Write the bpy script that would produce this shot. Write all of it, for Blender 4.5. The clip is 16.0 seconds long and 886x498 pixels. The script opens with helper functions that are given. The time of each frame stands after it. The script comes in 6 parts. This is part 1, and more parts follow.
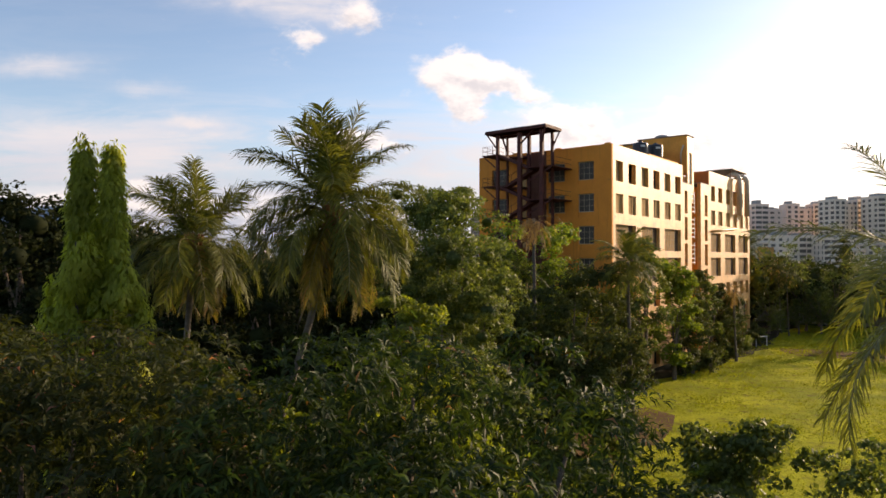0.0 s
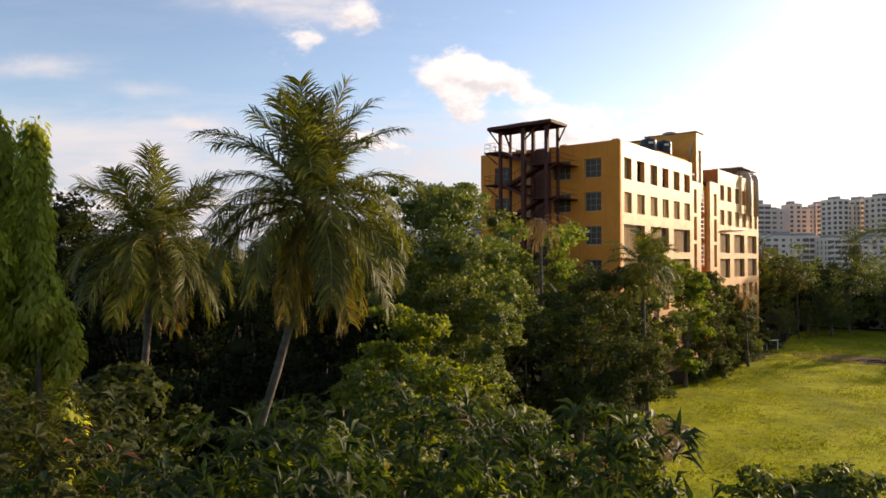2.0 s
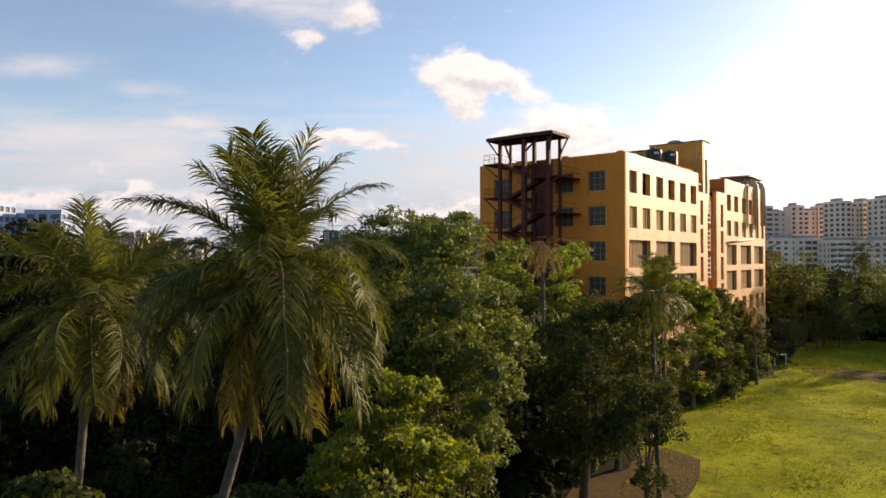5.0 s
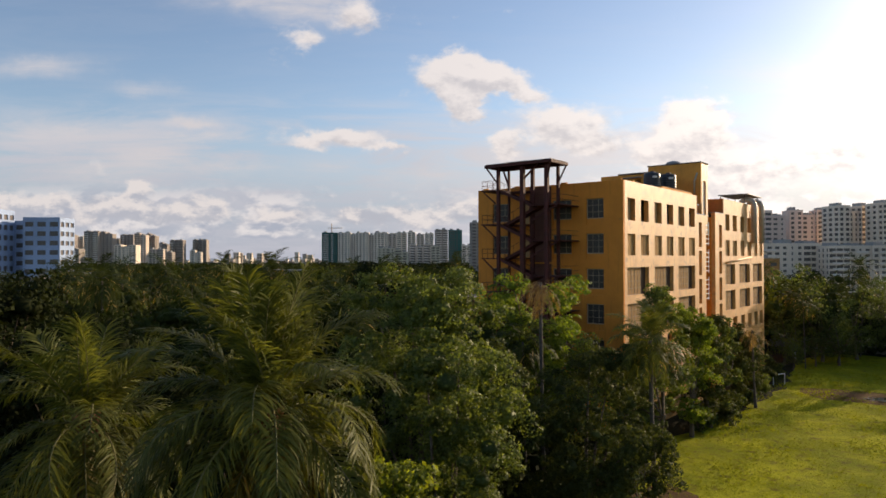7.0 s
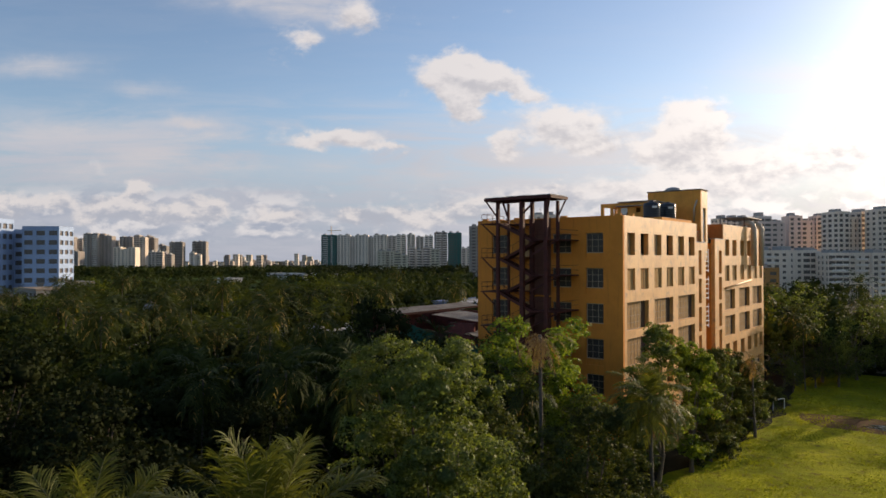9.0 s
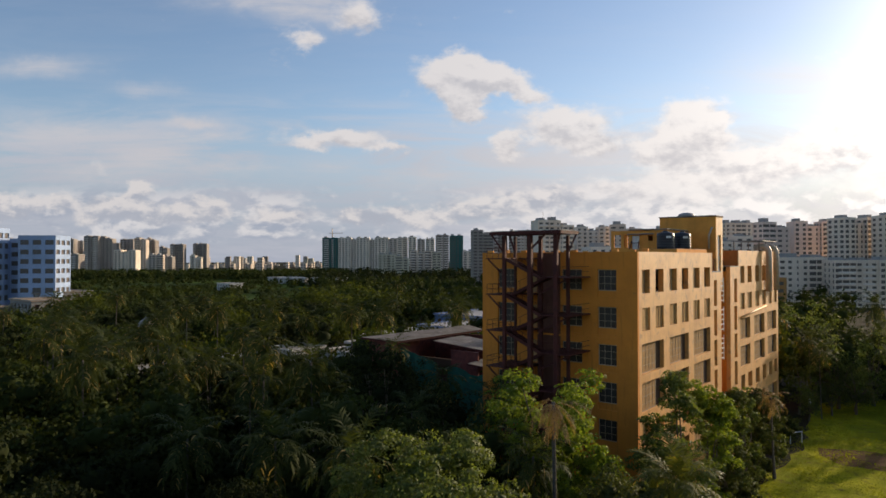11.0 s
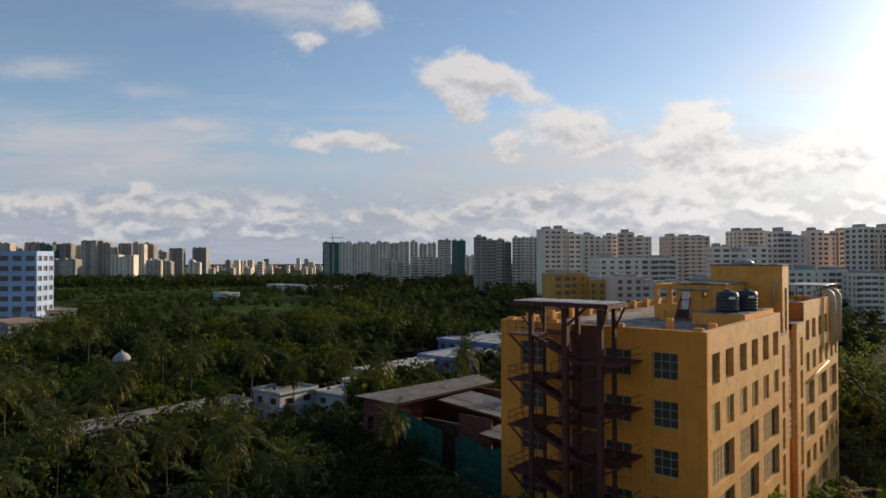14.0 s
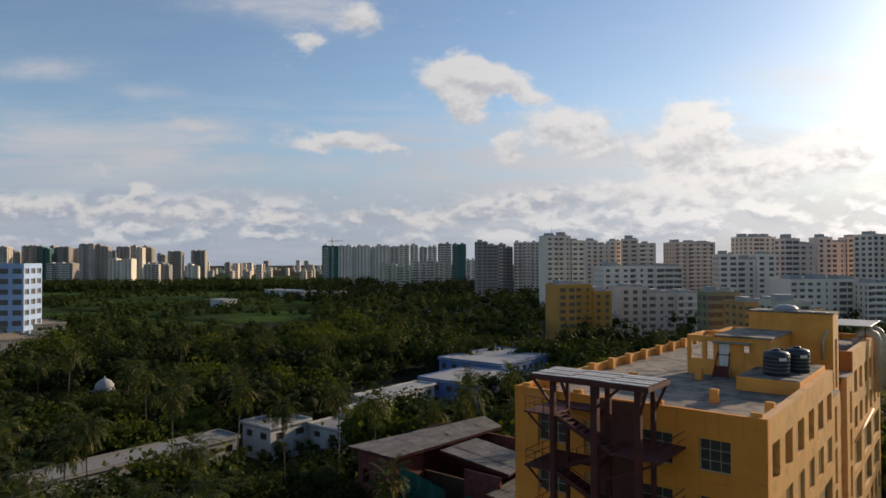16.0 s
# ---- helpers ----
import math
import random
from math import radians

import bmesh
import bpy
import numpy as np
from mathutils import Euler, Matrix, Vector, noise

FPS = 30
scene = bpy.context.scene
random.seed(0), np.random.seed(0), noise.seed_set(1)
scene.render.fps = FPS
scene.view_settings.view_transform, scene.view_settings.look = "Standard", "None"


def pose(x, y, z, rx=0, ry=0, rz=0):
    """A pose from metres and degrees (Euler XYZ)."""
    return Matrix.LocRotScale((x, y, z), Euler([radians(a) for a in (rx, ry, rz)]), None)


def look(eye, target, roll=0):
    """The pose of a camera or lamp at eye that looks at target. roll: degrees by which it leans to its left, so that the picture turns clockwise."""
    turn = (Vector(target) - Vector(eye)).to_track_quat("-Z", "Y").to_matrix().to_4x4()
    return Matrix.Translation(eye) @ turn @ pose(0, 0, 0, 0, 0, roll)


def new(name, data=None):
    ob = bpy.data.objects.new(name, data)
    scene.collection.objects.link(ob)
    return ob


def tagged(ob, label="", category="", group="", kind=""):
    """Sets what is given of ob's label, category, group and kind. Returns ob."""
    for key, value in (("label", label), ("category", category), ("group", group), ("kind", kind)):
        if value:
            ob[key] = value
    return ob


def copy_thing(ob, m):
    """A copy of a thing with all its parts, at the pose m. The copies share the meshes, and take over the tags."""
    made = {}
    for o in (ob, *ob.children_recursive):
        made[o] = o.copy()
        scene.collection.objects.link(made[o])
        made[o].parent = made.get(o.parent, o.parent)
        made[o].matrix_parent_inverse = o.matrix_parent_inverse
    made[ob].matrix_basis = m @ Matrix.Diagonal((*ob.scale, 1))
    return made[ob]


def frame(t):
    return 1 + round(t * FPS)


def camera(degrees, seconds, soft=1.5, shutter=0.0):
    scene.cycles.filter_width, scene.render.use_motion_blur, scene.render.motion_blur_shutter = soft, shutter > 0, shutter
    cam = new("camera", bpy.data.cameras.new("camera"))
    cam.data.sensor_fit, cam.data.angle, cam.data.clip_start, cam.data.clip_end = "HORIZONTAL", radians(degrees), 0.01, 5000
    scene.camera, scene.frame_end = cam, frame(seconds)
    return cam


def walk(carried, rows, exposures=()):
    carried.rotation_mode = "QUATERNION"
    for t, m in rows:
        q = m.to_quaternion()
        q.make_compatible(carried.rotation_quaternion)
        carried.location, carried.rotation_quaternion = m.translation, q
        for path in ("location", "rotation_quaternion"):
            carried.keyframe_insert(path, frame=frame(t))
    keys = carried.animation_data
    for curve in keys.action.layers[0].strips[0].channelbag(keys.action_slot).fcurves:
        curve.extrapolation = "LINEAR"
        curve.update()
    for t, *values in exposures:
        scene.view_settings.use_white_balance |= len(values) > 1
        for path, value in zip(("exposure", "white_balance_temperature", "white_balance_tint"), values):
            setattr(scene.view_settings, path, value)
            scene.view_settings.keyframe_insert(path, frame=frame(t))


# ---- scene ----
cam = camera(67.28, 16.0, soft=1.6)

# seconds, eye x y z, pitch, roll, yaw
PATH = [
    (0, 31.79, -69.68, 13.91, 0.75, 0.03, 38.76),
    (0.5, 31.25, -69.01, 13.94, 0.75, 0.05, 38.75),
    (1, 30.67, -68.37, 13.99, 0.76, 0.05, 38.75),
    (1.5, 30.12, -67.74, 14.01, 0.76, 0.05, 38.76),
    (2, 29.62, -67.09, 14.02, 0.79, 0.05, 38.73),
    (2.5, 29.15, -66.44, 14.06, 0.79, 0.04, 38.72),
    (3, 28.67, -65.76, 14.11, 0.79, 0.05, 38.72),
    (3.5, 28.30, -65.18, 14.16, 0.78, 0.06, 38.73),
    (4, 28.09, -64.82, 14.34, 0.75, 0.05, 38.74),
    (4.5, 28.00, -64.64, 15.09, 0.72, 0.04, 38.75),
    (7, 28.06, -64.50, 18.74, 0.75, 0.10, 38.67),
    (7.5, 28.08, -64.52, 19.65, 0.75, 0.12, 38.67),
    (8, 28.09, -64.54, 20.58, 0.76, 0.11, 38.66),
    (8.5, 28.10, -64.57, 21.47, 0.76, 0.09, 38.64),
    (9, 28.03, -64.44, 22.35, 0.76, 0.08, 38.63),
    (11.5, 24.17, -60.00, 27.10, 0.79, 0.09, 38.78),
    (12, 22.72, -58.29, 28.11, 0.79, 0.10, 38.81),
    (12.5, 21.15, -56.46, 29.08, 0.82, 0.10, 38.84),
    (13, 19.39, -54.46, 30.08, 0.83, 0.11, 38.86),
    (13.5, 17.56, -52.37, 31.08, 0.86, 0.11, 38.88),
    (14, 15.69, -50.32, 32.13, 0.87, 0.10, 38.89),
    (14.5, 14.06, -48.47, 33.25, 0.89, 0.10, 38.90),
    (15, 12.63, -47.12, 34.50, 0.89, 0.11, 38.89),
    (15.5, 11.30, -45.65, 35.57, 0.91, 0.11, 38.89),
    (16, 10.18, -44.02, 36.50, 0.92, 0.14, 38.90),
]
walk(cam, [(t, pose(x, y, z, 90 + pitch, roll, yaw)) for t, x, y, z, pitch, roll, yaw in PATH],
     exposures=[(0, 0.51, 7450, 19), (4.0, 0.54, 7500, 19), (4.7, 0.48, 7450, 18), (6.8, 0.13, 7150, 16), (9, 0.01, 6950, 15), (13, -0.11, 6750, 12), (16, -0.15, 6700, 11)])

# ---- light ----
SUN_TURN, SUN_HEIGHT = 14.5, 15.0
sun_way = Vector((math.sin(radians(SUN_TURN)) * math.cos(radians(SUN_HEIGHT)),
                  math.cos(radians(SUN_TURN)) * math.cos(radians(SUN_HEIGHT)), math.sin(radians(SUN_HEIGHT))))
sun_data = bpy.data.lights.new("sun", "SUN")
sun_data.energy, sun_data.angle, sun_data.color = 5.0, radians(0.6), (1.0, 0.82, 0.58)
sun = new("sun", sun_data)
sun.matrix_world = look((0, 0, 200), Vector((0, 0, 200)) - sun_way)


class Graph:
    """Short forms for building a node tree."""

    def __init__(self, tree):
        self.tree = tree
        tree.nodes.clear()

    def node(self, kind, operation=""):
        made = self.tree.nodes.new(kind)
        if operation:
            made.operation = operation
        return made

    def link(self, a, b):
        self.tree.links.new(a, b)

    def put(self, socket, value):
        if isinstance(value, bpy.types.NodeSocket):
            self.link(value, socket)
        else:
            socket.default_value = value

    def math(self, op, a, b=0.0, c=0.0):
        made = self.node("ShaderNodeMath", operation=op)
        for n, value in enumerate((a, b, c)):
            self.put(made.inputs[n], value)
        return made.outputs[0]

    def dot(self, a, b):
        made = self.node("ShaderNodeVectorMath", operation="DOT_PRODUCT")
        self.put(made.inputs[0], a)
        self.put(made.inputs[1], b)
        return made.outputs["Value"]

    def xyz(self, a, b, c):
        made = self.node("ShaderNodeCombineXYZ")
        for n, value in enumerate((a, b, c)):
            self.put(made.inputs[n], value)
        return made.outputs[0]

    def noise(self, where, scale, detail=4.0, rough=0.55, distortion=0.0):
        made = self.node("ShaderNodeTexNoise")
        self.put(made.inputs["Vector"], where)
        made.inputs["Scale"].default_value, made.inputs["Detail"].default_value = scale, detail
        made.inputs["Roughness"].default_value, made.inputs["Distortion"].default_value = rough, distortion
        return made.outputs["Fac"]

    def ramp(self, value, low, high, a=0.0, b=1.0):
        made = self.node("ShaderNodeMapRange")
        made.interpolation_type = "SMOOTHSTEP"
        for n, v in enumerate((value, low, high, a, b)):
            self.put(made.inputs[n], v)
        return made.outputs[0]

    def mix(self, fac, a, b, blend="MIX"):
        made = self.node("ShaderNodeMix")
        made.data_type, made.blend_type = "RGBA", blend
        self.put(made.inputs[0], fac)
        for socket, value in ((made.inputs[6], a), (made.inputs[7], b)):
            self.put(socket, (*value, 1.0) if isinstance(value, tuple) and len(value) == 3 else value)
        return made.outputs[2]


def build_sky():
    world = bpy.data.worlds.new("evening_sky")
    world.use_nodes = True
    scene.world = world
    g = Graph(world.node_tree)
    way = g.node("ShaderNodeTexCoord").outputs["Generated"]
    sky = g.node("ShaderNodeTexSky")
    sky.sky_type, sky.sun_disc = "NISHITA", False
    sky.sun_elevation, sky.sun_rotation = radians(SUN_HEIGHT), radians(SUN_TURN)
    sky.altitude, sky.air_density, sky.dust_density, sky.ozone_density = 20.0, 1.0, 0.6, 1.6
    turn = radians(38.8)
    ahead = g.math("MAXIMUM", g.dot(way, (-math.sin(turn), math.cos(turn), 0)), 0.08)
    u = g.math("DIVIDE", g.dot(way, (math.cos(turn), math.sin(turn), 0)), ahead)
    v = g.math("DIVIDE", g.dot(way, (0, 0, 1)), ahead)
    # heaped clouds and thin veils: (across, up, width, height, weight)
    heaps = [(0.015, 0.282, 0.060, 0.028, 0.95), (0.075, 0.266, 0.062, 0.022, 0.85), (0.127, 0.246, 0.034, 0.012, 0.60), (0.028, 0.228, 0.026, 0.030, 0.90),
             (0.188, 0.200, 0.062, 0.030, 0.95), (0.100, 0.172, 0.024, 0.020, 0.85), (0.235, 0.168, 0.045, 0.018, 0.70), (0.385, 0.197, 0.044, 0.036, 1.5),
             (0.330, 0.165, 0.036, 0.026, 1.0), (0.47, 0.145, 0.10, 0.026, 0.75), (0.60, 0.170, 0.07, 0.040, 0.95), (0.345, 0.100, 0.16, 0.028, 0.75),
             (-0.160, 0.180, 0.075, 0.017, 0.75), (-0.072, 0.164, 0.036, 0.009, 0.60), (-0.130, 0.365, 0.036, 0.030, 0.62), (-0.205, 0.328, 0.034, 0.022, 0.58)]
    low_heaps = [(-0.470, 0.094, 0.022, 0.028, 1.0), (-0.500, 0.070, 0.050, 0.018, 0.8), (-0.575, 0.088, 0.030, 0.014, 0.8), (-0.640, 0.080, 0.040, 0.016, 0.8),
                 (-0.345, 0.076, 0.024, 0.018, 0.9), (-0.400, 0.062, 0.060, 0.014, 0.75), (-0.250, 0.064, 0.050, 0.014, 0.65), (-0.125, 0.062, 0.034, 0.016, 0.75),
                 (-0.040, 0.060, 0.050, 0.014, 0.65), (0.060, 0.072, 0.060, 0.020, 0.75), (0.160, 0.090, 0.070, 0.020, 0.75)]
    veils = [(-0.300, 0.392, 0.075, 0.014, 0.75), (-0.195, 0.376, 0.070, 0.024, 0.80), (-0.602, 0.290, 0.075, 0.014, 0.62), (-0.450, 0.257, 0.050, 0.011, 0.42),
             (-0.560, 0.190, 0.120, 0.020, 0.60), (-0.372, 0.205, 0.036, 0.007, 0.85), (-0.360, 0.182, 0.050, 0.008, 0.70), (-0.430, 0.150, 0.065, 0.022, 0.70),
             (-0.300, 0.134, 0.070, 0.011, 0.60), (-0.520, 0.130, 0.060, 0.016, 0.50), (-0.170, 0.138, 0.055, 0.014, 0.60), (-0.030, 0.125, 0.050, 0.012, 0.55),
             (0.140, 0.150, 0.160, 0.020, 0.60), (0.560, 0.270, 0.120, 0.030, 0.60), (0.100, 0.115, 0.200, 0.020, 0.50)]

    def gather(banks, uu, vv):
        """Summed weight of the banks at a direction, and how far above their middles it lies."""
        total, above = None, None
        for cu, cv, wu, wv, weight in banks:
            du = g.math("MULTIPLY", g.math("SUBTRACT", uu, cu), 1 / wu)
            dv = g.math("MULTIPLY", g.math("SUBTRACT", vv, cv), 1 / wv)
            far = g.math("ADD", g.math("MULTIPLY", du, du), g.math("MULTIPLY", dv, dv))
            bump = g.math("MULTIPLY", g.math("POWER", 2.718, g.math("MULTIPLY", far, -1.0)), weight)
            total = bump if total is None else g.math("ADD", total, bump)
            above = g.math("MULTIPLY", bump, dv) if above is None else g.math("ADD", above, g.math("MULTIPLY", bump, dv))
        return total, above

    def billow(rise, turn, z=0.37):
        where = g.xyz(g.math("ADD", u, turn), g.math("MULTIPLY", g.math("ADD", v, rise), 1.6), z)
        return g.math("ADD", g.math("MULTIPLY", g.noise(where, 11.0, 10.0, 0.58, 0.2), 0.66), g.math("MULTIPLY", g.noise(where, 38.0, 6.0, 0.6, 0.1), 0.34))

    puff = billow(0.0, 0.0)
    lit = billow(0.012, 0.010)
    # the outlines are pulled about so that no bank keeps a smooth edge
    shift = g.noise(g.xyz(u, g.math("MULTIPLY", v, 1.5), 7.7), 16.0, 5.0, 0.6)
    lift = g.noise(g.xyz(u, g.math("MULTIPLY", v, 1.5), 2.3), 19.0, 5.0, 0.6)
    uu = g.math("ADD", u, g.math("MULTIPLY", g.math("SUBTRACT", shift, 0.5), 0.085))
    vv = g.math("ADD", v, g.math("MULTIPLY", g.math("SUBTRACT", lift, 0.5), 0.055))
    total, above = gather(heaps, uu, vv)
    low_total, low_above = gather(low_heaps, uu, vv)
    veil, _ = gather(veils, g.math("ADD", u, g.math("MULTIPLY", g.math("SUBTRACT", shift, 0.5), 0.10)), g.math("ADD", v, g.math("MULTIPLY", g.math("SUBTRACT", lift, 0.5), 0.030)))
    streak = g.xyz(g.math("ADD", u, g.math("MULTIPLY", v, 0.5)), g.math("MULTIPLY", v, 6.5), 3.1)
    wisp = g.noise(streak, 4.4, 9.0, 0.62, 0.5)
    cover = g.ramp(g.math("ADD", total, g.math("MULTIPLY", g.math("SUBTRACT", puff, 0.5), 0.95)), 0.14, 0.58)
    low_cover = g.ramp(g.math("ADD", low_total, g.math("MULTIPLY", g.math("SUBTRACT", puff, 0.5), 1.5)), 0.14, 0.56)
    thin = g.math("MULTIPLY", g.ramp(wisp, 0.36, 0.66), g.ramp(v, 0.27, 0.16, 0.05, 0.85))
    soft = g.math("MINIMUM", g.math("MULTIPLY", veil, g.ramp(wisp, 0.28, 0.62, 0.45, 1.15)), 0.92)
    # the tops of the heaps are bright, their undersides grey
    relief = g.ramp(g.math("ADD", g.math("MULTIPLY", g.math("SUBTRACT", puff, lit), 0.7), g.math("MULTIPLY", above, 0.16)), -0.14, 0.06)
    low_relief = g.ramp(g.math("ADD", g.math("SUBTRACT", puff, lit), g.math("MULTIPLY", low_above, 0.16)), -0.10, 0.08)
    near = g.math("MAXIMUM", g.dot(way, tuple(sun_way)), 0.0)
    glow = g.math("POWER", near, 46.0)
    wide = g.math("POWER", near, 7.0)
    white = g.mix(wide, (4.8, 4.8, 4.9), (10.0, 9.7, 9.2))
    grey = g.mix(wide, (3.4, 3.5, 3.8), (6.4, 6.3, 6.3))
    clear = g.mix(1.0, sky.outputs[0], (0.92, 0.98, 1.07), "MULTIPLY")
    base = g.mix(g.ramp(v, 0.25, 0.03, 0.0, 0.9), clear, g.mix(wide, (2.35, 2.8, 3.65), (5.2, 5.2, 5.2)))
    far_off = g.math("MULTIPLY", g.ramp(v, 0.27, 0.10), g.ramp(u, 0.25, -0.15))
    seen = g.mix(thin, base, g.mix(far_off, g.mix(wide, (3.9, 4.05, 4.5), (7.4, 7.2, 7.0)), (3.1, 3.35, 3.9)))
    seen = g.mix(soft, seen, g.mix(far_off, g.mix(wide, (3.9, 4.0, 4.3), (8.0, 7.8, 7.5)), (3.75, 3.85, 4.15)))
    seen = g.mix(g.math("MULTIPLY", cover, 0.94), seen, g.mix(relief, grey, white))
    low_white = g.mix(wide, (4.5, 4.5, 4.6), (11.0, 10.6, 10.0))
    low_grey = g.mix(wide, (2.7, 3.0, 3.55), (6.0, 5.9, 5.9))
    # a row of small heaps low over the horizon, bright on top
    def heap_row(rise):
        return g.noise(g.xyz(g.math("MULTIPLY", u, 0.8), g.math("ADD", g.math("MULTIPLY", v, 1.5), rise), 5.3), 15.0, 9.0, 0.55, 0.2)

    row = heap_row(0.0)
    band = g.math("MULTIPLY", g.ramp(v, 0.018, 0.035), g.ramp(v, 0.12, 0.075))
    crest = g.ramp(g.math("SUBTRACT", row, heap_row(0.022)), -0.07, 0.09)
    small = g.mix(crest, g.mix(wide, (2.3, 2.7, 3.4), (7.5, 7.3, 7.0)), g.mix(wide, (4.6, 4.7, 4.9), (11.0, 10.6, 10.0)))
    seen = g.mix(g.math("MULTIPLY", g.ramp(row, 0.40, 0.57), g.math("MULTIPLY", band, 0.85)), seen, small)
    seen = g.mix(g.math("MULTIPLY", low_cover, 0.92), seen, g.mix(low_relief, low_grey, low_white))
    halo = g.mix(glow, (0.0, 0.0, 0.0), (15.0, 14.3, 13.0))
    out = g.mix(1.0, seen, halo, "ADD")
    back = g.node("ShaderNodeBackground")
    g.link(out, back.inputs[0])
    back.inputs[1].default_value = 0.15
    g.link(back.outputs[0], g.node("ShaderNodeOutputWorld").inputs[0])


build_sky()

# ---- materials ----
def surface(name, colour, rough=0.8, other=None, scale=2.0, amount=0.6, fine=30.0, bump=0.15, metal=0.0, streak=0.0, random_tint=0.0,
            stain=None, stain_at=(0.56, 0.72), stretch=(1, 1, 1), gloss=0.5):
    """A painted or mineral surface: two colours mixed by coarse noise, fine grain, optional downward streaks and stains."""
    mat = bpy.data.materials.new(name)
    mat.use_nodes = True
    g = Graph(mat.node_tree)
    place = g.node("ShaderNodeNewGeometry").outputs["Position"]
    if stretch != (1, 1, 1):
        scaled = g.node("ShaderNodeVectorMath", operation="MULTIPLY")
        g.link(place, scaled.inputs[0])
        scaled.inputs[1].default_value = stretch
        place = scaled.outputs[0]
    coarse = g.noise(place, scale, 6.0, 0.6)
    grain = g.noise(place, fine, 3.0, 0.6)
    other = other or tuple(c * 0.72 for c in colour)
    tone = g.mix(g.math("MULTIPLY", g.ramp(coarse, 0.35, 0.68), amount), colour, other)
    tone = g.mix(g.ramp(grain, 0.3, 0.75, 0.0, 0.22), tone, tuple(c * 0.5 for c in colour))
    if streak:
        squeeze = g.node("ShaderNodeVectorMath", operation="MULTIPLY")
        g.link(place, squeeze.inputs[0])
        squeeze.inputs[1].default_value = (1.0, 1.0, 0.09)
        runs = g.noise(squeeze.outputs[0], 2.6, 5.0, 0.65)
        tone = g.mix(g.ramp(runs, 0.52, 0.74, 0.0, streak), tone, tuple(c * 0.42 for c in colour))
    if stain:
        blot = g.noise(place, scale * 2.3, 7.0, 0.65, 0.4)
        tone = g.mix(g.ramp(blot, stain_at[0], stain_at[1], 0.0, 0.85), tone, stain)
    if random_tint:
        pick = g.node("ShaderNodeObjectInfo").outputs["Random"]
        tone = g.mix(g.math("MULTIPLY", pick, random_tint), tone, tuple(c * 0.45 for c in colour))
    shader = g.node("ShaderNodeBsdfPrincipled")
    g.link(tone, shader.inputs["Base Color"])
    g.link(g.ramp(grain, 0.2, 0.8, rough - 0.08, min(rough + 0.08, 1.0)), shader.inputs["Roughness"])
    shader.inputs["Metallic"].default_value = metal
    shader.inputs["Specular IOR Level"].default_value = gloss
    if bump:
        rise = g.node("ShaderNodeBump")
        rise.inputs["Strength"].default_value, rise.inputs["Distance"].default_value = bump, 0.05
        g.link(grain, rise.inputs["Height"])
        g.link(rise.outputs[0], shader.inputs["Normal"])
    g.link(shader.outputs[0], g.node("ShaderNodeOutputMaterial").inputs[0])
    return mat


def leafy(name, dark, light, through_light=0.35, rough=0.42, dry=None, dry_part=0.0, patch=0.35, gloss=0.25):
    """Leaves: each one its own tone, some light passing through."""
    mat = bpy.data.materials.new(name)
    mat.use_nodes = True
    g = Graph(mat.node_tree)
    geo = g.node("ShaderNodeNewGeometry")
    pick = geo.outputs["Random Per Island"]
    tree_pick = g.node("ShaderNodeObjectInfo").outputs["Random"]
    tone = g.mix(pick, dark, light)
    cloud = g.noise(geo.outputs["Position"], patch, 3.0, 0.6)
    tone = g.mix(g.ramp(cloud, 0.35, 0.7, 0.0, 0.55), tone, tuple(0.55 * a for a in dark))
    tone = g.mix(g.math("MULTIPLY", tree_pick, 0.4), tone, tuple(0.6 * a + 0.25 * b for a, b in zip(dark, light)))
    if dry:
        turned = g.ramp(pick, 1.0 - dry_part, 1.0 - dry_part + 0.001)
        tone = g.mix(turned, tone, dry)
    shader = g.node("ShaderNodeBsdfPrincipled")
    g.link(tone, shader.inputs["Base Color"])
    shader.inputs["Roughness"].default_value = rough
    shader.inputs["Specular IOR Level"].default_value = gloss
    lit = g.node("ShaderNodeBsdfTranslucent")
    warm = g.mix(1.0, tone, (1.5, 1.45, 0.55), "MULTIPLY")
    g.link(warm, lit.inputs[0])
    both = g.node("ShaderNodeMixShader")
    both.inputs[0].default_value = through_light
    g.link(shader.outputs[0], both.inputs[1])
    g.link(lit.outputs[0], both.inputs[2])
    g.link(both.outputs[0], g.node("ShaderNodeOutputMaterial").inputs[0])
    return mat


def glassy(name, colour, rough=0.12, gloss=0.6):
    mat = bpy.data.materials.new(name)
    mat.use_nodes = True
    g = Graph(mat.node_tree)
    place = g.node("ShaderNodeNewGeometry").outputs["Position"]
    shader = g.node("ShaderNodeBsdfPrincipled")
    smear = g.noise(place, 1.3, 4.0, 0.6)
    g.link(g.mix(smear, tuple(c * 0.6 for c in colour), tuple(c * 1.5 for c in colour)), shader.inputs["Base Color"])
    g.link(g.ramp(smear, 0.3, 0.7, rough, rough + 0.2), shader.inputs["Roughness"])
    shader.inputs["Specular IOR Level"].default_value = gloss
    g.link(shader.outputs[0], g.node("ShaderNodeOutputMaterial").inputs[0])
    return mat


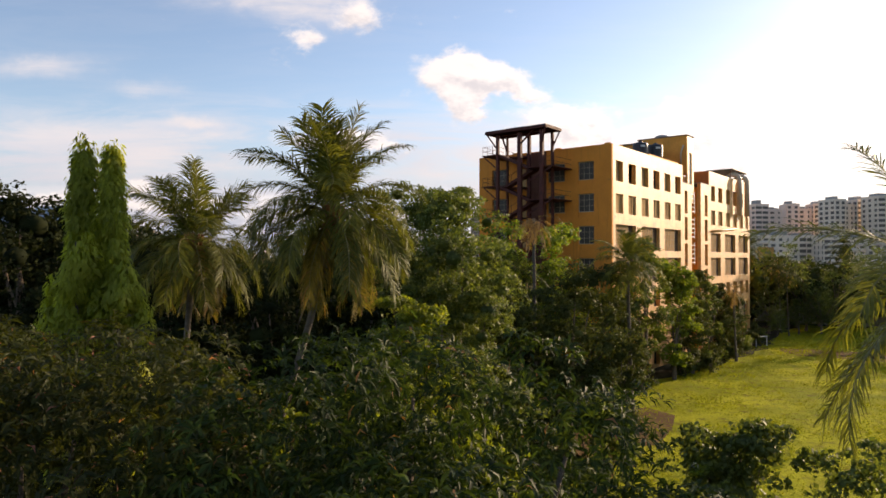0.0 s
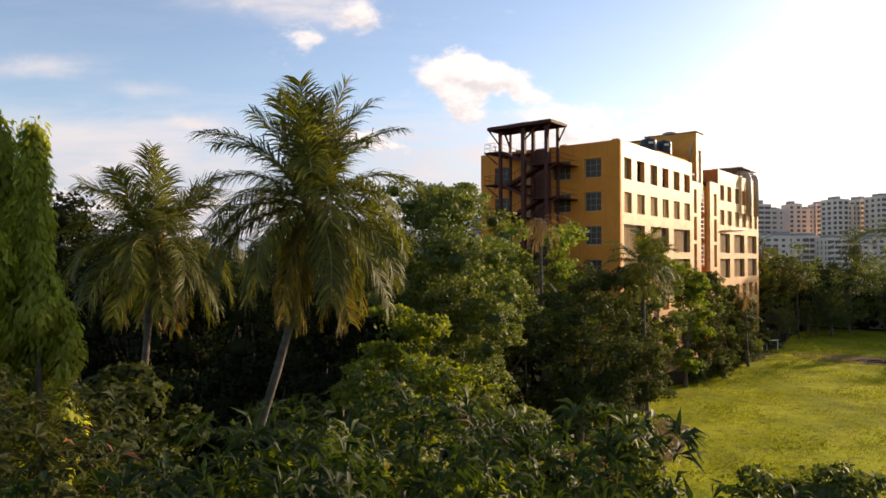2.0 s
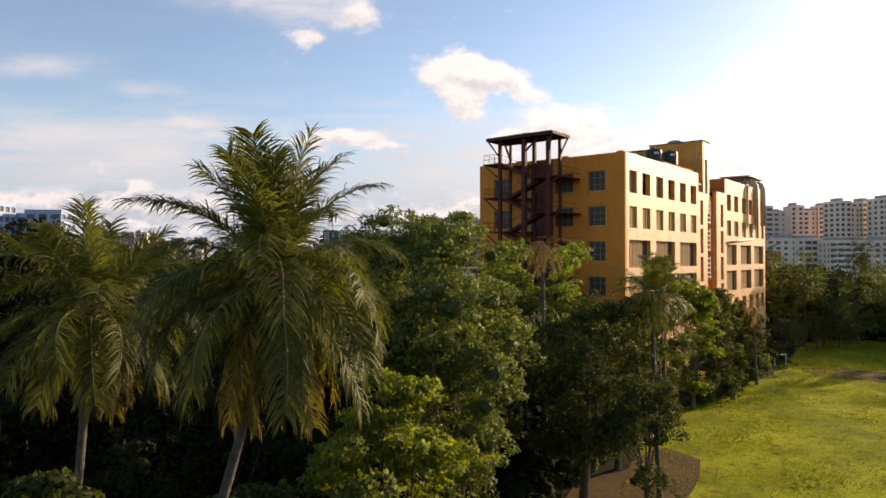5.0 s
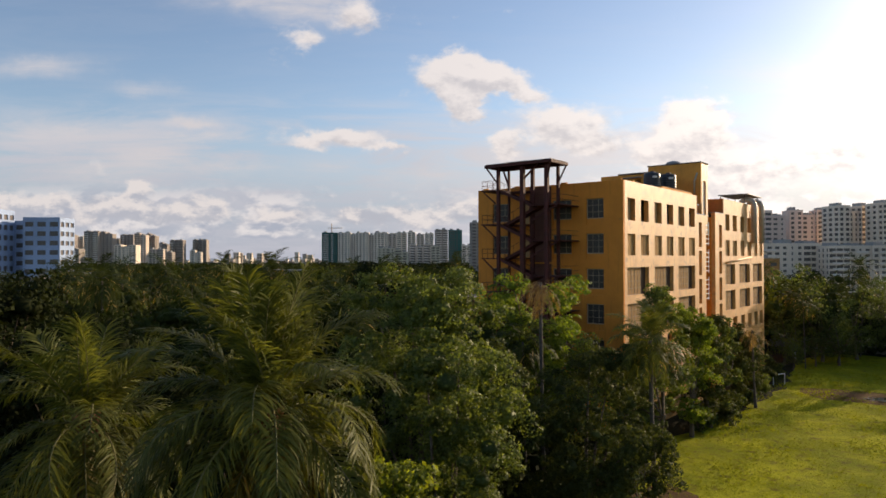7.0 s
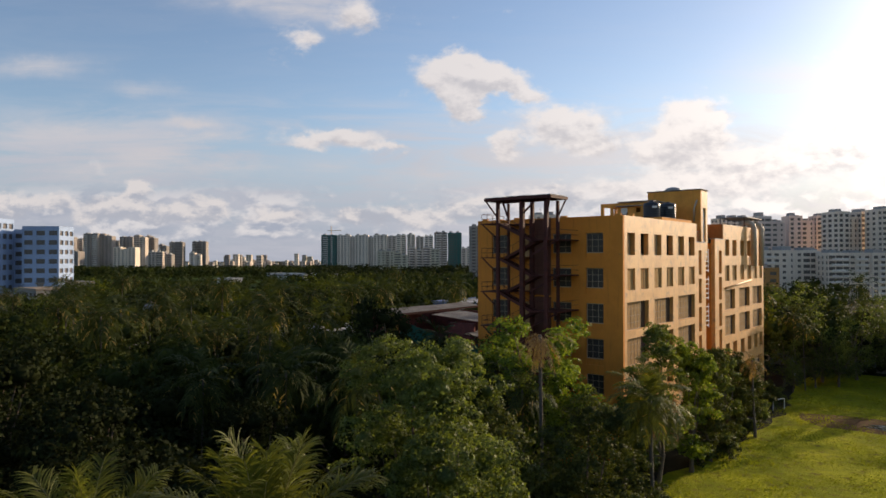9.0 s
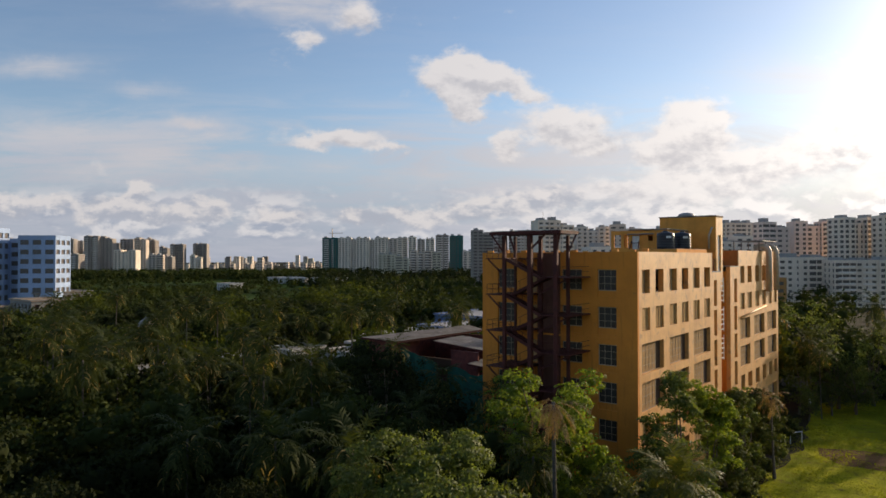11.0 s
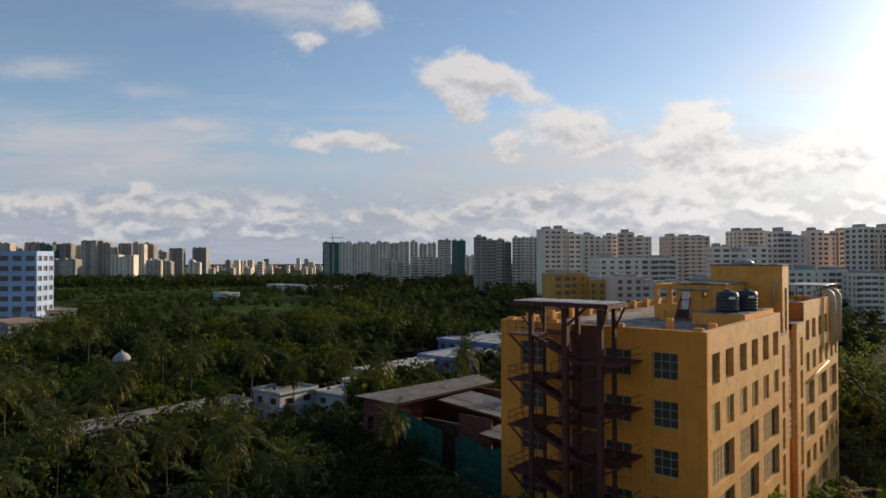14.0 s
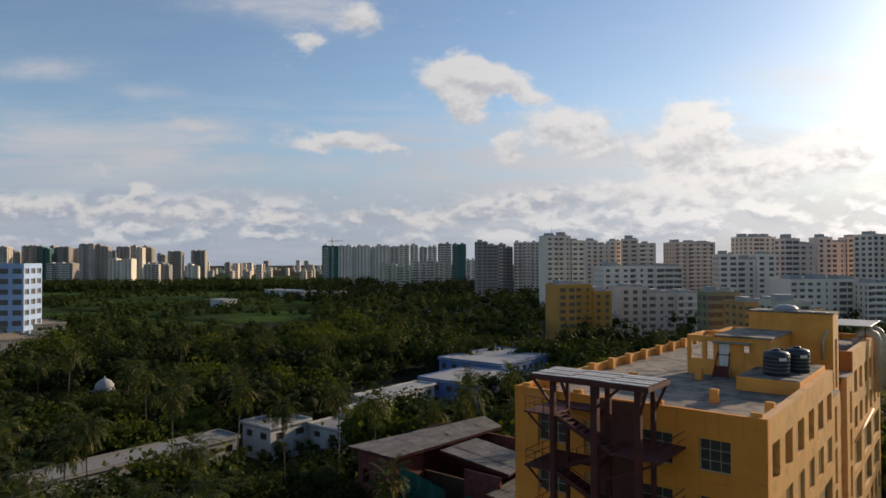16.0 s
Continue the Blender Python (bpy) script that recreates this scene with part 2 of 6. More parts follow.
def ground_mat(name, a, b, c, scale, bump=0.5, fine=9.0):
    """Soil and low growth: patches of three tones and a rough relief."""
    mat = bpy.data.materials.new(name)
    mat.use_nodes = True
    g = Graph(mat.node_tree)
    place = g.node("ShaderNodeNewGeometry").outputs["Position"]
    big = g.noise(place, scale, 6.0, 0.62, 0.3)
    small = g.noise(place, scale * 7.0, 5.0, 0.65)
    grain = g.noise(place, fine, 4.0, 0.7)
    tone = g.mix(g.ramp(big, 0.38, 0.62), a, b)
    tone = g.mix(g.ramp(small, 0.48, 0.74), tone, c)
    tone = g.mix(g.ramp(grain, 0.3, 0.8, 0.0, 0.5), tone, tuple(0.45 * v for v in a))
    shader = g.node("ShaderNodeBsdfPrincipled")
    g.link(tone, shader.inputs["Base Color"])
    shader.inputs["Roughness"].default_value = 0.95
    shader.inputs["Specular IOR Level"].default_value = 0.03
    rise = g.node("ShaderNodeBump")
    rise.inputs["Strength"].default_value, rise.inputs["Distance"].default_value = bump, 0.2
    g.link(grain, rise.inputs["Height"])
    g.link(rise.outputs[0], shader.inputs["Normal"])
    g.link(shader.outputs[0], g.node("ShaderNodeOutputMaterial").inputs[0])
    return mat


M = {
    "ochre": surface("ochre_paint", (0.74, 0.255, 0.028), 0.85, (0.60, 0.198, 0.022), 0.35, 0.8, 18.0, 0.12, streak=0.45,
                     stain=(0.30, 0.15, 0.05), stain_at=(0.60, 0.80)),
    "pale_ochre": surface("pale_ochre_paint", (0.74, 0.375, 0.105), 0.55, (0.60, 0.285, 0.070), 0.4, 0.9, 16.0, 0.10, streak=0.5, gloss=0.8,
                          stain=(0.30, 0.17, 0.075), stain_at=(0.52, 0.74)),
    "orange": surface("orange_paint", (0.32, 0.14, 0.04), 0.9, streak=0.5),
    "roof_floor": surface("weathered_roof_screed", (0.31, 0.24, 0.18), 0.92, (0.19, 0.15, 0.12), 0.25, 1.0, 8.0, 0.3,
                          stain=(0.070, 0.060, 0.052), stain_at=(0.44, 0.60)),
    # Lighter ochre with the sun on roof pieces put into its colour.
    "roof_ochre": surface("sunlit_ochre_paint", (0.76, 0.325, 0.060), 0.9, (0.61, 0.25, 0.045), 0.5, 0.9, 16.0, 0.15, streak=0.4),
    # Dark tone stands in for the gloom of unlit rooms.
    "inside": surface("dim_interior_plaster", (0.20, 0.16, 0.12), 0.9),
    "glass": glassy("dusty_window_glass", (0.045, 0.034, 0.026), 0.3, 0.3),
    # Glazing made paler to stand in for haze over the town.
    "hazed_glass": glassy("haze_toned_window_glass", (0.115, 0.098, 0.086), 0.3, 0.4),
    "pale_glass": glassy("dusty_pale_glass", (0.40, 0.25, 0.125), 0.8, 0.05),
    "maroon": surface("maroon_paint", (0.13, 0.045, 0.026), 0.85, streak=0.4),
    # Dark brown that stands in for shade in reveals and openings.
    "shade_brown": surface("painted_shade_brown", (0.09, 0.045, 0.025), 0.9),
    "bars": surface("cream_window_bars", (0.46, 0.36, 0.25), 0.8, fine=40, bump=0.0, gloss=0.2),
    "slat": surface("beige_louvre_slats", (0.55, 0.335, 0.15), 0.9, streak=0.5, random_tint=0.25, gloss=0.1),
    "rust": surface("red_oxide_steel", (0.105, 0.026, 0.020), 0.7, (0.060, 0.018, 0.014), 1.5, 0.9, 25.0, 0.2, gloss=0.25),
    "sheet": surface("worn_metal_roof_sheet", (0.36, 0.34, 0.32), 0.5, (0.26, 0.23, 0.21), 0.7, 0.9, 14.0, 0.2, metal=0.35,
                     stain=(0.16, 0.09, 0.06), stain_at=(0.57, 0.7)),
    "old_sheet": surface("old_asbestos_roof_sheet", (0.23, 0.205, 0.185), 0.85, (0.13, 0.115, 0.10), 0.5, 1.0, 9.0, 0.4,
                         stain=(0.07, 0.06, 0.05), stain_at=(0.5, 0.68), random_tint=0.75),
    "pale_sheet": surface("pale_painted_sheet", (0.56, 0.53, 0.50), 0.6, (0.40, 0.36, 0.33), 0.8, 0.9, 14.0, 0.2, stain=(0.16, 0.10, 0.07), stain_at=(0.58, 0.7)),
    "tank": surface("black_tank_plastic", (0.018, 0.020, 0.026), 0.45, fine=30, bump=0.0),
    "white": surface("white_enamel", (0.74, 0.73, 0.70), 0.55, streak=0.35),
    "duct": surface("grey_duct_metal", (0.50, 0.42, 0.33), 0.5, metal=0.2, streak=0.4),
    "brick_red": surface("red_brickwork", (0.20, 0.048, 0.034), 0.9, (0.10, 0.028, 0.024), 1.2, 0.9, 12.0, 0.4, streak=0.4),
    "green_net": surface("green_cover_sheet", (0.010, 0.11, 0.070), 0.85, (0.006, 0.06, 0.042), 0.9, 0.9, 6.0, 0.4, streak=0.3),
    "concrete": surface("grey_concrete", (0.26, 0.25, 0.235), 0.9, streak=0.5, stain=(0.09, 0.085, 0.08)),
    "tan_roof": surface("tan_dusty_roof", (0.36, 0.25, 0.155), 0.92, (0.26, 0.17, 0.10), 0.2, 0.9, 6.0, 0.3, stain=(0.14, 0.09, 0.06)),
    "pale_roof": surface("pale_roof_screed", (0.36, 0.35, 0.35), 0.9, streak=0.3, stain=(0.18, 0.17, 0.17)),
    "whitewash": surface("whitewashed_wall", (0.54, 0.53, 0.51), 0.9, streak=0.5, stain=(0.3, 0.29, 0.28)),
    "blue_paint": surface("blue_painted_wall", (0.11, 0.18, 0.36), 0.85, streak=0.4),
    "bark": surface("rough_bark", (0.14, 0.105, 0.075), 0.95, (0.07, 0.055, 0.04), 3.0, 0.9, 22.0, 0.7),
    "palm_bark": surface("ringed_palm_bark", (0.12, 0.10, 0.08), 0.95, (0.065, 0.052, 0.04), 1.0, 0.9, 12.0, 0.6, stretch=(1, 1, 5)),
    "rachis": surface("palm_frond_rib", (0.17, 0.15, 0.045), 0.6, fine=30, bump=0.0),
    "dry_frond": leafy("dry_palm_frond", (0.20, 0.12, 0.055), (0.42, 0.28, 0.14), 0.3, 0.7),
    "husk": surface("coconut_husk", (0.25, 0.10, 0.035), 0.7),
    "mango": leafy("mango_leaves", (0.016, 0.032, 0.008), (0.056, 0.086, 0.018), 0.40, 0.55, (0.26, 0.13, 0.06), 0.008, 0.5, 0.14),
    "mango_olive": leafy("olive_mango_leaves", (0.024, 0.032, 0.009), (0.082, 0.090, 0.022), 0.42, 0.55, (0.28, 0.12, 0.08), 0.012, 0.5, 0.14),
    "broad": leafy("broad_tree_leaves", (0.072, 0.100, 0.026), (0.185, 0.222, 0.058), 0.44, 0.6),
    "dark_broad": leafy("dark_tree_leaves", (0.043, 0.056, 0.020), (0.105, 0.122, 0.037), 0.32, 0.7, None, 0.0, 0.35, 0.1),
    "bright_broad": leafy("bright_tree_leaves", (0.100, 0.140, 0.018), (0.260, 0.290, 0.036), 0.5, 0.6),
    "fresh": leafy("fresh_tree_leaves", (0.095, 0.145, 0.022), (0.230, 0.290, 0.042), 0.52, 0.6),
    "ashoka": leafy("drooping_bright_leaves", (0.240, 0.290, 0.040), (0.500, 0.520, 0.090), 0.6, 0.5, None, 0.0, 0.9),
    "palm": leafy("palm_leaflets", (0.066, 0.080, 0.018), (0.190, 0.192, 0.045), 0.38, 0.52, (0.34, 0.22, 0.06), 0.03, 0.35, 0.14),
    # Palm tone lightened: sunlight on the fronds put into the colour.
    "sunny_palm": leafy("sunlit_palm_leaflets", (0.095, 0.110, 0.022), (0.270, 0.265, 0.060), 0.48, 0.42, (0.34, 0.22, 0.06), 0.03, 0.35, 0.3),
    # Grove tones: cloud shade is put into the lowered greens, sun into grove_bright.
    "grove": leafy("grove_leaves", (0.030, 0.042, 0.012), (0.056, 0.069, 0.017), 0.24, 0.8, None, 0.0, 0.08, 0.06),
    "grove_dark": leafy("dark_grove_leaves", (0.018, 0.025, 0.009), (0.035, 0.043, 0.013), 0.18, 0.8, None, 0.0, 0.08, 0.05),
    # Shade among the trees behind the palms is put into this darker colour.
    "deep_shade": leafy("deep_shade_leaves", (0.013, 0.018, 0.007), (0.032, 0.040, 0.012), 0.18, 0.8, None, 0.0, 0.15, 0.06),
    "grove_bright": leafy("sunlit_grove_leaves", (0.060, 0.078, 0.014), (0.115, 0.132, 0.024), 0.30, 0.8, None, 0.0, 0.08, 0.06),
    "far_palm": leafy("grove_palm_leaflets", (0.028, 0.041, 0.013), (0.098, 0.110, 0.036), 0.32, 0.6, (0.36, 0.25, 0.09), 0.05, 0.35, 0.06),
    "old_palm": leafy("yellowing_palm_leaflets", (0.115, 0.105, 0.028), (0.28, 0.215, 0.055), 0.45, 0.5, (0.30, 0.15, 0.06), 0.12),
    "blade": leafy("grass_blades", (0.18, 0.205, 0.013), (0.31, 0.32, 0.020), 0.4, 0.8, None, 0.0, 0.12),
    "grass_field": ground_mat("field_grass", (0.22, 0.245, 0.014), (0.42, 0.42, 0.022), (0.15, 0.115, 0.028), 0.11, 0.9, 5.0),
    "bare_soil": ground_mat("bare_brown_soil", (0.13, 0.075, 0.04), (0.17, 0.10, 0.05), (0.16, 0.17, 0.02), 0.25),
    "soil": ground_mat("damp_soil", (0.045, 0.038, 0.026), (0.03, 0.036, 0.016), (0.06, 0.05, 0.03), 0.08),
    "marsh": ground_mat("marsh_grass", (0.026, 0.042, 0.011), (0.075, 0.120, 0.020), (0.02, 0.030, 0.011), 0.013),
    "water": glassy("still_puddle", (0.02, 0.02, 0.018), 0.02),
    "stone": surface("dark_boulder", (0.06, 0.06, 0.062), 0.9, bump=0.5),
}


# ---- mesh tools ----
class Shape:
    """Collects corners and faces of one mesh."""

    def __init__(self):
        self.points, self.faces = [], []

    def quad(self, *corners):
        n = len(self.points)
        self.points.extend(tuple(c) for c in corners)
        self.faces.append(tuple(range(n, n + len(corners))))

    def box(self, x0, x1, y0, y1, z0, z1, edge=0.0):
        if edge <= 0:
            n = len(self.points)
            self.points += [(x, y, z) for z in (z0, z1) for y in (y0, y1) for x in (x0, x1)]
            self.faces += [tuple(n + k for k in f) for f in
                           ((0, 2, 3, 1), (4, 5, 7, 6), (0, 1, 5, 4), (2, 6, 7, 3), (0, 4, 6, 2), (1, 3, 7, 5))]
            return self
        n = len(self.points)
        rings = ((z0, edge), (z0 + edge, 0.0), (z1 - edge, 0.0), (z1, edge))
        for z, c in rings:
            k = edge
            self.points += [(x0 + c + k, y0 + c, z), (x1 - c - k, y0 + c, z), (x1 - c, y0 + c + k, z), (x1 - c, y1 - c - k, z),
                            (x1 - c - k, y1 - c, z), (x0 + c + k, y1 - c, z), (x0 + c, y1 - c - k, z), (x0 + c, y0 + c + k, z)]
        for r in range(3):
            for k in range(8):
                a, b = n + 8 * r + k, n + 8 * r + (k + 1) % 8
                self.faces.append((a, b, b + 8, a + 8))
        self.faces.append(tuple(n + 7 - k for k in range(8)))
        self.faces.append(tuple(n + 24 + k for k in range(8)))
        return self

    def tube(self, path, radii, sides=8, cap=True):
        n, count = len(self.points), len(path)
        for k, (p, r) in enumerate(zip(path, radii)):
            p = Vector(p)
            along = (Vector(path[min(k + 1, count - 1)]) - Vector(path[max(k - 1, 0)])).normalized()
            side = along.cross(Vector((0, 0, 1)) if abs(along.z) < 0.9 else Vector((1, 0, 0))).normalized()
            up = side.cross(along)
            for s in range(sides):
                a = 2 * math.pi * s / sides
                self.points.append(tuple(p + r * (math.cos(a) * side + math.sin(a) * up)))
        for k in range(count - 1):
            for s in range(sides):
                a, b = n + k * sides + s, n + k * sides + (s + 1) % sides
                self.faces.append((a, a + sides, b + sides, b))
        if cap:
            self.faces.append(tuple(n + s for s in range(sides)))
            self.faces.append(tuple(n + (count - 1) * sides + sides - 1 - s for s in range(sides)))
        return self

    def beam(self, a, b, wide, high):
        """A straight bar of rectangular section between two points."""
        a, b = Vector(a), Vector(b)
        along = (b - a).normalized()
        side = along.cross(Vector((0, 0, 1)) if abs(along.z) < 0.95 else Vector((0, 1, 0))).normalized() * wide / 2
        up = side.cross(along).normalized() * high / 2
        n = len(self.points)
        for p in (a, b):
            self.points += [tuple(p + s * side + u * up) for s, u in ((-1, -1), (1, -1), (1, 1), (-1, 1))]
        self.faces += [tuple(n + k for k in f) for f in ((3, 2, 1, 0), (4, 5, 6, 7), (0, 1, 5, 4), (1, 2, 6, 5), (2, 3, 7, 6), (3, 0, 4, 7))]
        return self

    def lathe(self, profile, centre=(0, 0, 0), sides=20):
        n = len(self.points)
        for r, z in profile:
            for s in range(sides):
                a = 2 * math.pi * s / sides
                self.points.append((centre[0] + r * math.cos(a), centre[1] + r * math.sin(a), centre[2] + z))
        for k in range(len(profile) - 1):
            for s in range(sides):
                a, b = n + k * sides + s, n + k * sides + (s + 1) % sides
                self.faces.append((a, b, b + sides, a + sides))
        return self

    def wall(self, place, u0, u1, z0, z1, holes, thick, back=True):
        """A wall in the plane u, z, pierced by holes (u0, u1, z0, z1). place(u, depth, z) gives the point in the world."""
        us = sorted({u0, u1, *(h[0] for h in holes), *(h[1] for h in holes)})
        zs = sorted({z0, z1, *(h[2] for h in holes), *(h[3] for h in holes)})
        us, zs = [u for u in us if u0 <= u <= u1], [z for z in zs if z0 <= z <= z1]
        solid = [[not any(h[0] < (us[i] + us[i + 1]) / 2 < h[1] and h[2] < (zs[j] + zs[j + 1]) / 2 < h[3] for h in holes)
                  for j in range(len(zs) - 1)] for i in range(len(us) - 1)]

        def full(i, j):
            return 0 <= i < len(us) - 1 and 0 <= j < len(zs) - 1 and solid[i][j]

        for i in range(len(us) - 1):
            a, b = us[i], us[i + 1]
            for j in range(len(zs) - 1):
                if not solid[i][j]:
                    continue
                c, d = zs[j], zs[j + 1]
                self.quad(place(a, 0, c), place(b, 0, c), place(b, 0, d), place(a, 0, d))
                if back:
                    self.quad(place(b, thick, c), place(a, thick, c), place(a, thick, d), place(b, thick, d))
                for beside, e, f in (((i - 1, j), (a, c), (a, d)), ((i + 1, j), (b, d), (b, c)), ((i, j - 1), (b, c), (a, c)), ((i, j + 1), (a, d), (b, d))):
                    if not full(*beside):
                        self.quad(place(e[0], 0, e[1]), place(f[0], 0, f[1]), place(f[0], thick, f[1]), place(e[0], thick, e[1]))
        return self

    def mesh(self, name, mat, smooth=False):
        data = bpy.data.meshes.new(name)
        data.from_pydata(self.points, [], self.faces)
        if smooth:
            data.polygons.foreach_set("use_smooth", [True] * len(data.polygons))
        data.materials.append(mat)
        return data


def put_mesh(name, data, parent=None, label="", m=None):
    ob = new(name, data)
    if parent is not None:
        ob.parent = parent
    if m is not None:
        ob.matrix_basis = m
    if label:
        tagged(ob, label)
    return ob


def part(name, shape, mat, parent, label="", smooth=False):
    return put_mesh(name, shape.mesh(name, mat, smooth), parent, label)


def thing(name, label, category, m=None, group="", kind=""):
    ob = new(name)
    ob.empty_display_size = 0.3
    if m is not None:
        ob.matrix_basis = m
    return tagged(ob, label, category, group, kind)


def leaf_mesh(name, base, axis, side, mat, fold=0.0, facing=None, hearts=None):
    """One mesh of many leaves from arrays of base points, long axes and half-width vectors; each leaf is a folded rhombus."""
    count = len(base)
    if facing is not None:
        side = side * np.where((np.cross(side, axis) * facing).sum(1, keepdims=True) < 0, -1.0, 1.0)
    lift = np.cross(side, axis)
    size = np.linalg.norm(lift, axis=1, keepdims=True) + 1e-9
    lift = lift / size * np.linalg.norm(side, axis=1, keepdims=True) * fold
    points = np.empty((count, 4, 3))
    points[:, 0], points[:, 2] = base, base + axis
    points[:, 1], points[:, 3] = base + 0.45 * axis + side + lift, base + 0.45 * axis - side + lift
    points = points.reshape(-1, 3)
    tris = (np.arange(count)[:, None, None] * 4 + np.array([[0, 1, 2], [0, 2, 3]])).reshape(-1, 3)
    ways = None if facing is None else np.repeat(facing, 4, axis=0)
    if hearts is not None:
        tris = np.concatenate([tris, hearts[1] + len(points)])
        points, ways = np.concatenate([points, hearts[0]]), np.concatenate([ways, hearts[2]])
    data = raw_mesh(name, points, tris, mat)
    if facing is not None:
        # leaves of one clump share its rounded shading
        data.normals_split_custom_set_from_vertices(ways.tolist())
    return data


def raw_mesh(name, points, triangles, mat):
    data = bpy.data.meshes.new(name)
    data.vertices.add(len(points))
    data.vertices.foreach_set("co", np.ascontiguousarray(points, dtype=np.float32).ravel())
    data.loops.add(3 * len(triangles))
    data.loops.foreach_set("vertex_index", np.ascontiguousarray(triangles, dtype=np.int32).ravel())
    data.polygons.add(len(triangles))
    data.polygons.foreach_set("loop_start", np.arange(0, 3 * len(triangles), 3, dtype=np.int32))
    data.update(calc_edges=True)
    data.materials.append(mat)
    return data


def unit(v):
    return v / (np.linalg.norm(v, axis=-1, keepdims=True) + 1e-9)


def spot(ahead, aside, z=0.0):
    """A place by a survey grid whose origin stands at the south-east and whose first axis runs north-west."""
    return (31.8 - 0.6266 * ahead + 0.7793 * aside, -69.7 + 0.7793 * ahead + 0.6266 * aside, z)


# ---- ground ----
def build_ground():
    reach, step = 4500.0, 60
    rings = [0, 40, 90, 160, 260, 420, 700, 1200, 2200, reach]
    shape = Shape()
    shape.points.append((-60.0, 30.0, 0.0))
    for r in rings[1:]:
        for k in range(step):
            a = 2 * math.pi * k / step
            shape.points.append((-60 + r * math.cos(a), 30 + r * math.sin(a), 0.0))
    for k in range(step):
        shape.faces.append((0, 1 + k, 1 + (k + 1) % step))
        for r in range(len(rings) - 2):
            a, b = 1 + r * step + k, 1 + r * step + (k + 1) % step
            shape.faces.append((a, a + step, b + step, b))
    tagged(put_mesh("ground", shape.mesh("ground", M["soil"])), "dark damp soil under the trees", "ground", kind="structure")

    def sheet(name, edge, z, mat, label, rough_edge=0.8, seed=1):
        rng = random.Random(seed)
        ring = []
        for (x0, y0), (x1, y1) in zip(edge, edge[1:] + edge[:1]):
            n = max(int(math.hypot(x1 - x0, y1 - y0) / 2.5), 1)
            for k in range(n):
                f = k / n
                ring.append((x0 + f * (x1 - x0) + rng.uniform(-1, 1) * rough_edge, y0 + f * (y1 - y0) + rng.uniform(-1, 1) * rough_edge, z))
        made = Shape()
        made.points, made.faces = ring, [tuple(range(len(ring)))]
        return tagged(put_mesh(name, made.mesh(name, mat)), label, "ground", kind="structure")

    sheet("field", [(11, -34), (8.5, -22), (6, -10), (3.2, 2), (5, 13), (5.5, 28), (6.5, 42), (4, 60), (3, 84), (150, 84), (150, -46), (30, -48)], 0.02,
          M["grass_field"], "sunlit yellow-green sports field of short grass")
    sheet("marsh", [(-330, 95), (-300, 300), (-420, 560), (-800, 900), (-1500, 900), (-1700, 300), (-900, 60), (-420, 60)], 0.03,
          M["marsh"], "flat green marsh meadow with shrubs", 6.0)
    sheet("bare_patch", [(7.0, -30), (5.6, -24), (6.6, -16), (7.0, -11), (8.8, -9), (11.4, -12), (12.2, -18), (13.4, -23), (13.0, -28), (10.0, -31)], 0.04, M["bare_soil"], "bare brown soil at the field's edge", 1.1, 5)
    sheet("muddy_patch", [(8.5, 38), (12, 35.6), (20, 35.2), (28, 37.5), (29, 43), (21, 45.2), (13, 44.6), (8.5, 42)], 0.028, M["bare_soil"], "wet mud round the puddle", 0.7, 6)
    pool = Shape()
    for k in range(28):
        a = 2 * math.pi * k / 28
        r = 1 + 0.22 * math.sin(3 * a + 1) + 0.12 * math.sin(7 * a)
        pool.points.append((20.5 + 4.2 * r * math.cos(a) + 1.2 * math.sin(a), 40.0 + 1.5 * r * math.sin(a), 0.035))
    pool.faces.append(tuple(range(28)))
    tagged(put_mesh("puddle", pool.mesh("puddle", M["water"])), "shallow puddle of rain water on the grass", "puddle", kind="structure")


build_ground()


# ---- the ochre building ----
WIDE, LONG, TOP, FLOOR = 18.15, 57.5, 26.7, 26.0
STOREYS = [24.95 - 3.7 * k for k in range(7)]


def front(u, depth, z):
    return (u, depth, z)


def flank(u, depth, z):
    return (-depth, u, z)


def rear(u, depth, z):
    return (-u, LONG - depth, z)


def west(u, depth, z):
    return (-WIDE + depth, LONG - u, z)


def window(name, place, u0, u1, z0, z1, depth, parent, cols, rows, pane="glass", bar=0.05):
    """A frame of bars with one pane behind it, set back in an opening."""
    holes = []
    for i in range(cols):
        for j in range(rows):
            a0, a1 = u0 + (u1 - u0) * i / cols, u0 + (u1 - u0) * (i + 1) / cols
            b0, b1 = z0 + (z1 - z0) * j / rows, z0 + (z1 - z0) * (j + 1) / rows
            holes.append((a0 + (0.08 if i == 0 else bar / 2), a1 - (0.08 if i == cols - 1 else bar / 2), b0 + (0.08 if j == 0 else bar / 2), b1 - (0.08 if j == rows - 1 else bar / 2)))

    def set_back(u, q, z):
        return place(u, q + depth - 0.012, z)

    frame_shape = Shape().wall(set_back, u0 + 0.01, u1 - 0.01, z0 + 0.004, z1 - 0.004, holes, 0.03)
    made = part(name, frame_shape, M["bars"], parent)
    sheet_shape = Shape()
    corners = [place(u, q, z) for z in (z0, z1) for q in (depth + 0.025, depth + 0.04) for u in (u0, u1)]
    xs, ys, zs = zip(*corners)
    sheet_shape.box(min(xs), max(xs), min(ys), max(ys), min(zs), max(zs))
    part("pane", sheet_shape, M[pane], made)
    return made


